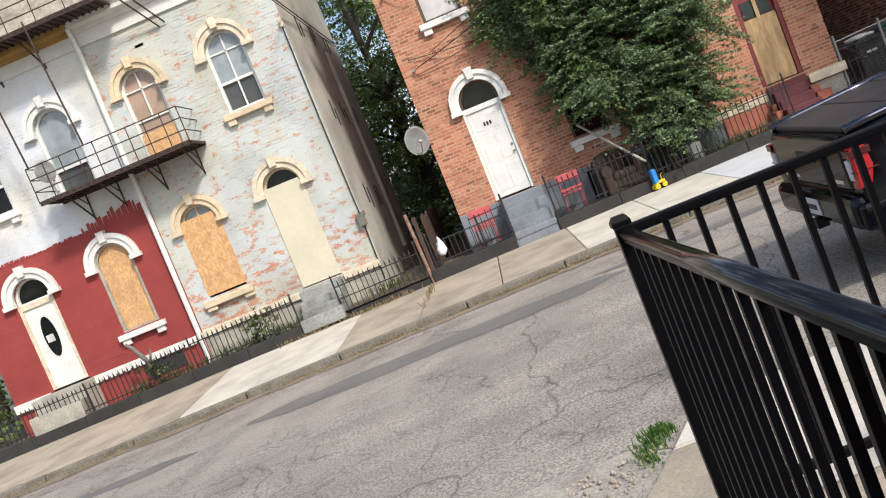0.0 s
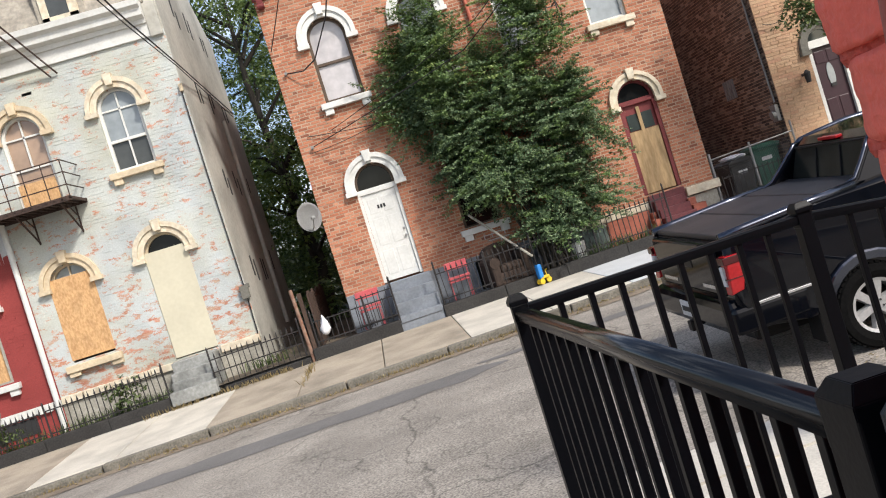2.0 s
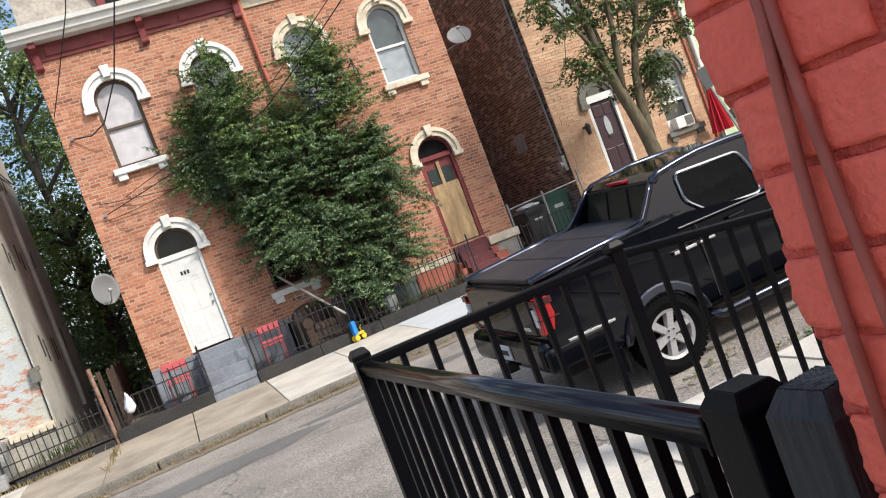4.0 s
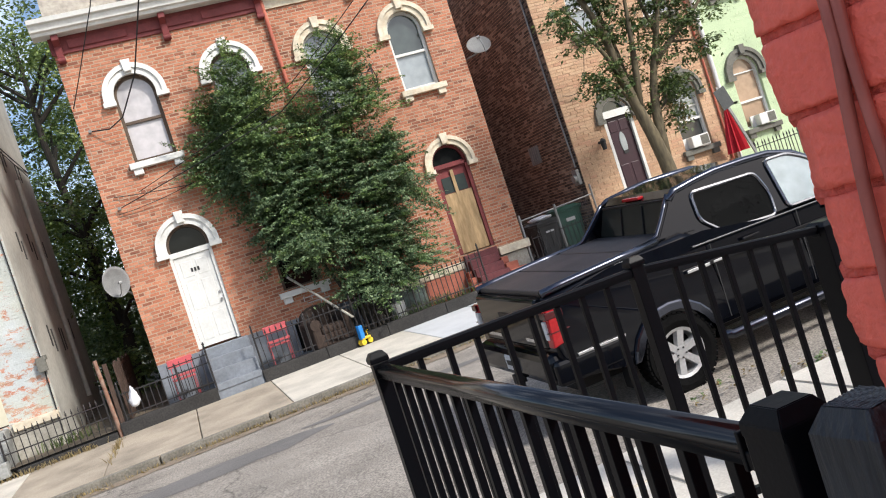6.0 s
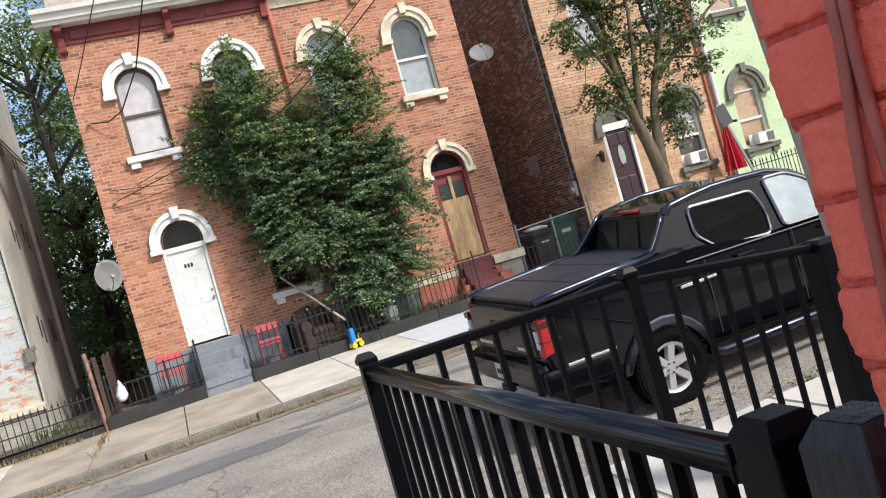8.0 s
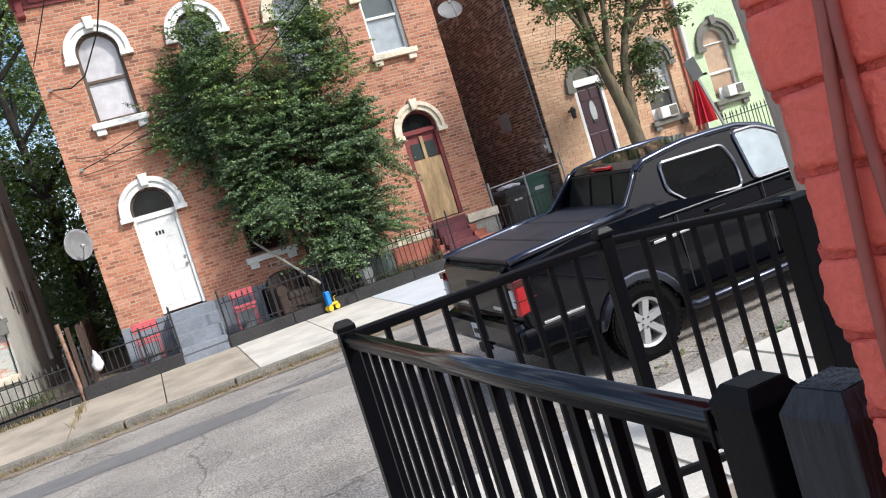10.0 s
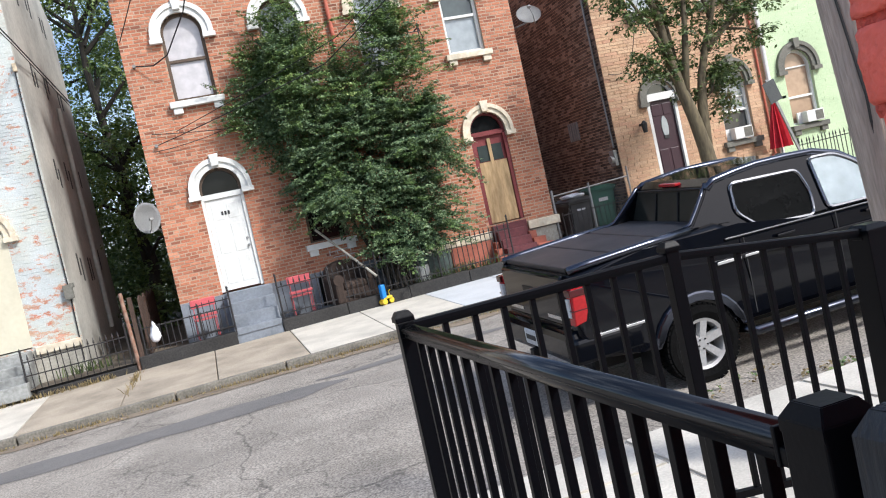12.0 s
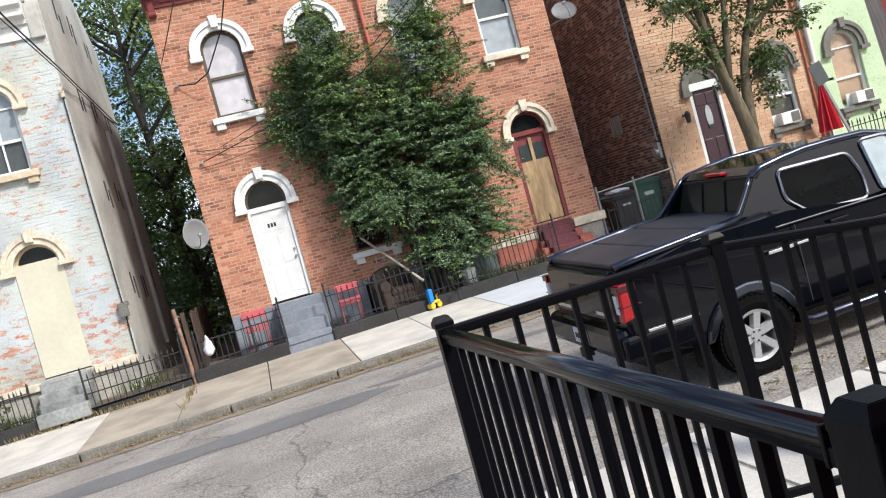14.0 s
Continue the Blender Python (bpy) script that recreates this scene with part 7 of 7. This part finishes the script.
def wheel(x, s):
    bm = B()
    prof = [(0.234, 0.10), (0.31, 0.125), (0.355, 0.115), (0.37, 0.08), (0.37, -0.08), (0.355, -0.115), (0.30, -0.125), (0.235, -0.10)]
    n = 40
    rings = [[bm.verts.new((x + r * math.cos(2 * math.pi * k / n), s * 0.86 + o, 0.37 + r * math.sin(2 * math.pi * k / n))) for r, o in prof] for k in range(n)]
    for k in range(n):
        for i in range(len(prof)):
            j = (i + 1) % len(prof)
            bm.faces.new((rings[k][i], rings[(k + 1) % n][i], rings[(k + 1) % n][j], rings[k][j]))
    w = part("wheel", cyl(B(), (x, s * 0.72, 0.37), (x, s * 0.80, 0.37), 0.16, n=20), "car_trim", tr)
    for k in range(44):
        a = 2 * math.pi * k / 44
        for o_ in (-0.075, 0.0, 0.075):
            t_ = a + (0.05 if o_ else 0.0)
            cx_, cz_ = x + 0.372 * math.cos(t_), 0.37 + 0.372 * math.sin(t_)
            ux, uz = -math.sin(t_) * 0.019, math.cos(t_) * 0.019
            rx_, rz_ = math.cos(t_) * 0.008, math.sin(t_) * 0.008
            v = [bm.verts.new((cx_ + sg * ux + rr * rx_, s * 0.86 + o_ + yy, cz_ + sg * uz + rr * rz_)) for rr in (-1, 1) for sg, yy in ((-1, -0.03), (1, -0.03), (1, 0.03), (-1, 0.03))]
            for q in ((4, 5, 6, 7), (0, 1, 5, 4), (1, 2, 6, 5), (2, 3, 7, 6), (3, 0, 4, 7)):
                bm.faces.new([v[i] for i in q])
    part("tyre", bm, "tyre", w, smooth=False)
    bm = B()
    o = s * 0.965
    n = 40
    for r0, r1, y0, y1 in ((0.208, 0.238, s * 0.80, o), ):
        for k in range(n):
            a0, a1 = 2 * math.pi * k / n, 2 * math.pi * (k + 1) / n
            v = [bm.verts.new((x + r * math.cos(a), y, 0.37 + r * math.sin(a))) for a in (a0, a1) for r, y in ((r0, y0), (r0, o - s * 0.012), (r1, o))]
            bm.faces.new((v[0], v[1], v[4], v[3]))
            bm.faces.new((v[1], v[2], v[5], v[4]))
    cyl(bm, (x, s * 0.86, 0.37), (x, s * 0.945, 0.37), 0.07, 0.06, n=20)
    for k in range(6):
        a = 2 * math.pi * k / 6 + 0.3
        d, e = Vector((math.cos(a), 0, math.sin(a))), Vector((-math.sin(a), 0, math.cos(a)))
        c = Vector((x, 0, 0.37))
        v = []
        for y, sh in ((s * 0.955, 0.0), (s * 0.90, 0.008)):
            for r, w_ in ((0.05, 0.030), (0.222, 0.036)):
                for q in (-1, 1):
                    p = c + d * r + e * (w_ + sh) * q
                    v.append(bm.verts.new((p.x, y - s * (0.015 if r < 0.1 else 0), p.z)))
        bm.faces.new((v[0], v[1], v[3], v[2]))
        bm.faces.new((v[0], v[2], v[6], v[4]))
        bm.faces.new((v[1], v[5], v[7], v[3]))
    part("rim", bm, "alloy", w, "six-spoke silver alloy rim")
    for k in range(5):
        a = 2 * math.pi * k / 5 + 0.93
        p = (x + 0.048 * math.cos(a), 0.37 + 0.048 * math.sin(a))
        part("wheel_nut", cyl(B(), (p[0], s * 0.94, p[1]), (p[0], s * 0.955, p[1]), 0.009, n=8), "ink", w)


for x in (0.0, FX):
    for s in (-1, 1):
        wheel(x, s)
part("mud_flap", box(B(), -0.52, -0.49, -0.93, -0.70, 0.2, 0.55, 0.006), "car_trim", tr)

# ---- shrub before the brick house ----
sh = thing("shrub", "tall dense green shrub with small leaves before the brick house", "shrub", (3.5, 17.3, 0.75))
sh.matrix_world = Matrix.Identity(4)
core = [(3.35, 17.35, 3.75, 1.55, 0.5, 1.6), (2.4, 17.45, 5.7, 0.62, 0.35, 1.15), (4.5, 17.4, 5.75, 0.62, 0.4, 1.1), (4.6, 17.3, 3.9, 0.75, 0.5, 1.5), (1.95, 17.55, 4.7, 0.65, 0.3, 0.95), (3.4, 17.15, 2.75, 1.2, 0.45, 0.7), (3.55, 17.45, 5.3, 0.5, 0.35, 0.7), (2.4, 17.5, 3.5, 0.75, 0.35, 0.8), (4.75, 17.3, 2.6, 0.55, 0.4, 0.9), (4.1, 17.35, 1.9, 0.45, 0.25, 0.6), (1.75, 17.72, 5.55, 0.45, 0.2, 0.75), (5.1, 17.35, 3.9, 0.45, 0.35, 0.9), (2.35, 17.45, 6.75, 0.35, 0.25, 0.4), (4.7, 17.4, 6.75, 0.35, 0.25, 0.4), (3.95, 17.35, 1.85, 0.6, 0.3, 0.6), (4.65, 17.4, 1.95, 0.4, 0.25, 0.5)]
rgb = random.Random(31)
for k in range(26):
    bx, by, bz, rx, ry, rz = core[k % len(core)]
    p0 = Vector((3.8 + rgb.uniform(-0.25, 0.25), 17.45 + rgb.uniform(-0.1, 0.1), 0.75))
    p3 = Vector((bx + rgb.uniform(-0.6, 0.6) * rx, by + rgb.uniform(-0.3, 0.3) * ry, bz + rgb.uniform(0, 0.9) * rz))
    pts = [p0.lerp(p3, t) + Vector((rgb.uniform(-0.1, 0.1), rgb.uniform(-0.06, 0.06), 0.3 * math.sin(t * 3.1))) for t in (0, 0.25, 0.5, 0.75, 1)]
    part("stem", tube(B(), pts, 0.035, 6, 0.006), "bark_dark", sh)


def boughs(n, per, lo, hi, near, picks, rise, loose=0.16):
    """Leafy boughs that stand out of the core with dark gaps between; each carries sprays that arch outwards."""
    out, tips = [], []
    for k in range(n):
        bx, by, bz, rx, ry, rz = core[picks[k % len(picks)]]
        a, b = rgb.uniform(0, 6.28), rgb.uniform(-0.8, 1.4)
        d = Vector((math.cos(a) * math.cos(b), -abs(math.sin(a)) * math.cos(b), math.sin(b)))
        root = Vector((bx + d.x * rx * near, by + d.y * ry * near, bz + d.z * rz * near))
        main = Vector((d.x + rgb.gauss(0, 0.2), d.y * 0.9 - 0.25, d.z * 0.6 + rise + rgb.gauss(0, 0.12))).normalized()
        for m in range(per):
            w = (main + Vector((rgb.gauss(0, 0.45), rgb.gauss(0, 0.3), rgb.gauss(0, 0.18)))).normalized()
            p = root + Vector((rgb.gauss(0, loose), rgb.gauss(0, loose * 0.6), rgb.gauss(0, loose * 0.6)))
            side = w.cross(Vector((0, 0, 1)))
            side = side.normalized() if side.length > 0.05 else Vector((1, 0, 0))
            ln = rgb.uniform(lo, hi)
            for q in range(8):
                t = q / 7
                pt = p + w * ln * t - Vector((0, 0, 0.24 * ln * t * t))
                for sg in (-1, 1):
                    v = w * 0.7 + side * sg * (1.1 - 0.9 * t)
                    off = side * sg * 0.045 * (1 - t)
                    row = (pt.x + off.x, min(max(pt.y + off.y, 17.66 if pt.x < 1.9 else 16.4), 17.86), pt.z + off.z, v.x, v.y, v.z)
                    (tips if t > 0.55 and m % 3 == 0 else out).append(row)
    return out, tips


# Tips get paler leaves: sunlight painted into their colour.
low_, tip_ = boughs(135, 8, 0.4, 0.85, 0.68, (0, 3, 5, 0, 7, 4, 0, 8, 3, 5, 15, 0, 4, 11, 7, 0, 1, 2, 6, 10, 14, 4, 11), 0.12)
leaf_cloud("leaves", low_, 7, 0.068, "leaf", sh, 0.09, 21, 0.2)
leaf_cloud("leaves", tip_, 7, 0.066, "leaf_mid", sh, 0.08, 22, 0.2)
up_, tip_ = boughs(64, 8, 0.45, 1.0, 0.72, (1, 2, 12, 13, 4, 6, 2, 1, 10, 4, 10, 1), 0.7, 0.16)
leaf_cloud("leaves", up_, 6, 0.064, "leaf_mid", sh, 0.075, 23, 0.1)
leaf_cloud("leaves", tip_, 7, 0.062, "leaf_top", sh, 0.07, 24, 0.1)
# Inner leaves are painted darker for the shade between the boughs.
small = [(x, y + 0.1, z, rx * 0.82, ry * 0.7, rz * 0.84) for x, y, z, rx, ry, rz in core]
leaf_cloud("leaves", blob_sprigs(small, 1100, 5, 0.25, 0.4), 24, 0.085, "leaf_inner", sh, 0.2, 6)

# ---- street tree before the tan house ----
stt = thing("street_tree", "slender street tree with forked limbs and a thin crown", "tree")
bm = B()
tube(bm, [(10.6, 15, 0.5), (10.52, 15, 1.5), (10.44, 15, 2.4), (10.33, 15, 3.0), (10.15, 15, 3.75), (10.0, 15, 4.5), (9.93, 15, 5.4), (9.6, 15.05, 6.4), (9.4, 15.1, 7.6)], 0.20, 14, 0.04)
limbs = [[(10.46, 15, 2.35), (10.53, 15, 2.9), (10.6, 15, 3.5), (10.72, 15, 4.0), (10.91, 15, 4.5), (11.2, 15, 5.1), (11.41, 15, 5.6), (11.75, 15.1, 6.4), (11.9, 15.1, 7.5)],
         [(10.2, 15, 3.55), (10.32, 14.9, 4.3), (10.45, 14.85, 5.15), (10.55, 14.8, 6.0), (10.62, 14.8, 7.4)],
         [(10.25, 15, 3.3), (10.2, 15.1, 4.2), (10.2, 15.2, 5.2), (10.05, 15.3, 6.4), (10.0, 15.3, 7.4)],
         [(10.05, 15, 4.1), (9.75, 14.9, 4.9), (9.35, 14.85, 5.6), (9.0, 14.8, 6.1)],
         [(10.9, 15, 4.45), (11.3, 15, 4.75), (11.75, 15, 5.05), (12.3, 15, 5.4), (12.75, 15, 5.75), (13.4, 15, 6.1)],
         [(11.2, 15, 5.1), (11.1, 15.1, 5.9), (11.15, 15.2, 7.2)],
         [(11.5, 15, 4.85), (12.0, 14.9, 4.75), (12.35, 14.9, 4.5)],
         [(10.6, 15, 3.4), (10.85, 14.9, 3.6), (10.95, 14.9, 3.9)],
         [(10.12, 15, 3.8), (9.8, 14.9, 4.2), (9.5, 14.9, 4.5)]]
for k, lb in enumerate(limbs):
    tube(bm, lb, (0.14, 0.10, 0.09, 0.06, 0.08, 0.06, 0.035, 0.03, 0.04)[k], 8, 0.018)
part("trunk", bm, "bark", stt, smooth=True)
rs = random.Random(77)
cb = []
for lb in limbs + [[(10.0, 15, 4.5), (9.93, 15, 5.4), (9.6, 15.05, 6.4), (9.4, 15.1, 7.6)]]:
    for a, b in zip(lb[1:], lb[2:]):
        for k in range(3):
            p = Vector(a).lerp(Vector(b), rs.random())
            r = rs.uniform(0.16, 0.34)
            d = Vector((rs.gauss(0, 0.28), rs.gauss(0, 0.25), rs.gauss(0.05, 0.2)))
            cb.append((p.x + d.x, p.y + d.y, p.z + d.z, r, r, r * 0.8))
cb += [(10.95, 14.9, 3.4, 0.22, 0.2, 0.45), (11.15, 14.9, 3.2, 0.2, 0.2, 0.2), (9.5, 14.9, 4.4, 0.35, 0.3, 0.3), (9.8, 14.9, 4.2, 0.3, 0.3, 0.3), (11.4, 14.9, 6.3, 0.6, 0.5, 0.6), (10.6, 14.9, 6.9, 0.8, 0.6, 0.5), (9.6, 14.9, 6.7, 0.5, 0.5, 0.5), (12.6, 15, 6.4, 0.5, 0.4, 0.5)]
cb = [c for c in cb if c[2] > 3.0 and not (c[0] > 10.2 and c[0] < 10.9 and c[2] < 3.9 and c[3] > 0.25)]
leaf_cloud("leaves", blob_sprigs(cb, 1150, 41, 0.3, 0.2), 16, 0.10, "leaf_street", stt, 0.17, 42)
leaf_cloud("leaves", blob_sprigs(cb, 130, 45, 0.3, 0.4), 10, 0.10, "leaf_mid", stt, 0.15, 46)
leaf_cloud("leaves", blob_sprigs([(11.0, 14.85, 3.3, 0.2, 0.15, 0.3)], 14, 47, 0.3, 0.3), 10, 0.09, "dry_grass", stt, 0.12, 48)

# ---- trees behind the houses ----


def big_tree(x, y, h, r, seed, label, mt="leaf_far", n=560, base=0.7):
    e = thing("background_tree", label, "tree", group="trees behind the houses")
    rg = random.Random(seed)
    bm = B()
    tube(bm, [(x, y, base), (x + 0.2, y, base + h * 0.3), (x - 0.1, y, base + h * 0.6), (x, y, base + h * 0.85)], 0.24, 10, 0.05)
    bl = []
    for k in range(11):
        a = rg.uniform(0, 6.28)
        t = rg.uniform(0.22, 0.8)
        p0 = Vector((x, y, base + h * t))
        q = p0 + Vector((math.cos(a) * r * rg.uniform(0.5, 0.95), math.sin(a) * r * 0.7, h * rg.uniform(0.05, 0.2)))
        mid = p0.lerp(q, 0.5) + Vector((0, 0, 0.3))
        tube(bm, [p0, mid, q], 0.09, 6, 0.02)
        bl.append((q.x, q.y, q.z, r * 0.36, r * 0.36, h * 0.10))
        bl.append((mid.x, mid.y, mid.z + 0.5, r * 0.28, r * 0.28, h * 0.07))
    bl.append((x, y, base + h * 0.9, r * 0.5, r * 0.5, h * 0.13))
    part("trunk", bm, "bark_dark", e)
    leaf_cloud("crown", blob_sprigs(bl, int(n * 1.9), seed, 0.35, 0.3), 14, 0.17, mt, e, 0.45, seed + 1)


big_tree(-2.6, 31, 15, 4.2, 51, "tall dark leafy tree behind the alley")
big_tree(-6.0, 36, 19, 5.0, 52, "tall dark leafy tree behind the painted houses")
big_tree(-0.2, 38, 13, 3.6, 53, "leafy tree behind the brick house", "leaf_far", 420)
big_tree(-2.0, 27, 6.5, 1.8, 54, "light green young tree in the alley", "leaf_light", 160)
big_tree(-15.5, 22, 9, 2.6, 55, "dark tree beside the red-painted house")
big_tree(-15.0, 35, 16, 5.0, 56, "dark leafy tree far behind the houses")
ug = thing("undergrowth", "dark bushes at the end of the alley", "bush")
leaf_cloud("leaves", blob_sprigs([(-2.6, 27, 1.8, 1.2, 0.8, 1.4), (-1.2, 28, 1.6, 1.2, 0.8, 1.2), (-3.2, 29, 3.0, 1.5, 1, 1.6), (-13.6, 18.4, 1.4, 0.8, 0.6, 0.9), (-1.8, 24.5, 1.4, 0.5, 0.5, 0.7), (-2.2, 30, 5.0, 2.0, 1.0, 1.8), (-3.4, 32, 7.5, 2.0, 1.2, 1.8), (-1.6, 29, 2.6, 1.4, 0.8, 1.6), (-4.2, 31, 3.4, 1.6, 0.8, 2.2), (-2.8, 33.5, 4.2, 2.6, 1.0, 2.4), (-0.8, 33, 3.2, 1.4, 0.8, 2.2)], 1700, 61, 0.3, 0.3), 16, 0.18, "leaf_far", ug, 0.4, 62)
cp = thing("creeper", "green weeds climbing the fence before the grey house", "plant")
leaf_cloud("leaves", blob_sprigs([(-5.9, 17.05, 1.1, 0.3, 0.12, 0.28), (-8.5, 17.1, 1.05, 0.35, 0.1, 0.2)], 60, 63, 0.3, 0.3), 12, 0.09, "leaf_street", cp, 0.12, 64)
tufts = []
tg_ = random.Random(5)
for gx, gy, k in ((4.85, 4.95, 26), (4.55, 5.2, 22), (4.15, 5.62, 16), (5.45, 5.1, 24), (6.1, 5.0, 20), (3.6, 5.5, 12), (2.9, 4.75, 14)):
    for i in range(k):
        tufts.append((gx + tg_.gauss(0, 0.16), gy + tg_.gauss(0, 0.07), 0.30 + SL * gx - 0.03 * max(0, 8 - gy) + 0.02, 0, 0, 0.9))
wt = thing("weeds", "low dry weeds between the near pavement and the street", "weeds")
leaf_cloud("leaves", tufts[::3], 7, 0.045, "dry_grass", wt, 0.06, 66, 0)
leaf_cloud("leaves", tufts[1::5], 8, 0.045, "leaf_mid", wt, 0.05, 68, 0)
lit = [(tg_.uniform(-12, 9), 13.3 - abs(tg_.gauss(0, 0.16)), 0, 0, 0, 0.3) for i in range(420)]
lit = [(x, y, 0.292 + SL * x + crown(x, y), a, b, c) for x, y, z, a, b, c in lit]
lit += [(x, y, 0.37 + SL * x + 0.015, 0, 0, 0.3) for x, y in ((tg_.uniform(-12, 9), 16.75 - abs(tg_.gauss(0, 0.25))) for i in range(200))]
ll = thing("leaf_litter", "dry brown leaves and dirt along the kerb", "litter")
leaf_cloud("leaves", lit, 3, 0.05, "dry_grass", ll, 0.06, 67, 0)
# dead stump before the red wall
bm = B()
tube(bm, [(-8.6, 17.3, 0.75), (-8.65, 17.28, 1.2), (-8.85, 17.25, 1.6), (-8.95, 17.2, 1.75)], 0.07, 8, 0.035)
tube(bm, [(-8.62, 17.28, 1.1), (-8.45, 17.2, 1.45)], 0.04, 6, 0.02)
tagged(part("tree_stump", bm, "trim_grey", smooth=True), "grey dead stump behind the old fence", "stump")

# ---- utility pole and cables ----
up = thing("timber_post", "weathered grey timber post on the near pavement", "post")
part("shaft", cyl(B(), (3.49, 2.72, 0.4), (3.205, 2.72, 4.1), 0.16, 0.15, n=20), "pole_wood", up)
part("cable", tube(B(), [(3.36, 2.66, 0.6), (3.225, 2.655, 2.2), (3.20, 2.63, 2.5), (3.15, 2.655, 3.0), (3.08, 2.66, 4.0)], 0.008, 6), "cable", up)


def cable(pts, r, label, sag=0.0):
    P = [Vector(p) for p in pts]
    out = []
    for a, b in zip(P, P[1:]):
        for k in range(8):
            t = k / 8
            out.append(a.lerp(b, t) - Vector((0, 0, sag * 4 * t * (1 - t))))
    out.append(P[-1])
    tagged(part("overhead_cable", tube(B(), out, r, 6), "cable"), label, "cable", group="overhead cables")


cable([(-0.74, 17.96, 6.7), (-0.35, 17.8, 6.62), (-0.03, 17.6, 6.75), (0.46, 17, 7.42), (0.92, 16, 8.5), (2.2, 12.5, 12)], 0.015, "twisted service cable dropping to the brick house")
cable([(-0.91, 17.96, 7.25), (-0.6, 17.4, 7.7), (0.04, 16, 8.6), (1.4, 12.5, 11.5)], 0.011, "thin cable dropping to the brick house")
cable([(-0.67, 17.96, 4.97), (2.81, 15.5, 5.62), (4.09, 12, 6.34), (5.6, 5.5, 7.9)], 0.011, "long cable from the brick house across the street", 0.03)
cable([(-0.2, 17.93, 5.2), (3.1, 15.3, 6.05), (4.3, 12, 6.75), (5.75, 5.5, 8.2)], 0.008, "thin cable from the brick house across the street", 0.03)
cable([(-0.71, 17.96, 5.23), (1.86, 17.7, 4.99), (3.4, 17.75, 5.3)], 0.010, "slack cable along the brick front", 0.04)
cable([(-0.72, 17.96, 4.85), (1.0, 17.85, 5.1), (2.6, 17.8, 5.9)], 0.008, "slack cable along the brick front", 0.05)
cable([(-2.98, 26.0, 7.8), (-2.82, 17.3, 7.38), (-2.75, 13, 7.13), (-2.6, 4, 6.9)], 0.014, "cable passing the plaster side wall")
cable([(-2.9, 25.0, 7.5), (-2.84, 17.3, 7.33), (-2.8, 13, 7.1), (-2.75, 4, 6.85)], 0.010, "second cable passing the plaster side wall")
cable([(10.1, 17.9, 4.7), (10.7, 17.85, 4.75), (11.1, 17.8, 6.0), (11.5, 17.0, 8)], 0.009, "slack cable before the tan house", 0.08)
for x, z in ((-0.74, 6.7), (-0.67, 4.97)):
    part("insulator", cyl(B(), (x, 17.9, z), (x, 18.0, z), 0.035, n=10), "steel", house)

# ---- bricks of the red front that stand as pieces of their own ----
bme = None
for x, y, z in RED_PIECES[:300]:
    if bme is None:
        bm = B()
        box(bm, 0, 0.197, 0, 0.012, 0.009, 0.066)
        bme = bpy.data.meshes.new("brick")
        bmesh.ops.recalc_face_normals(bm, faces=bm.faces)
        bm.to_mesh(bme)
        bm.free()
        bme.materials.append(brick_mat("brick_red_single", [(0.22, 0.08, 0.047), (0.42, 0.15, 0.08), (0.50, 0.195, 0.105), (0.34, 0.118, 0.064), (0.54, 0.245, 0.145), (0.43, 0.15, 0.08)], dirt=0.25, single=True))
    o = new("brick", bme)
    o.parent = RED_WALL
    o.matrix_basis = Matrix.Translation((x, y, z))
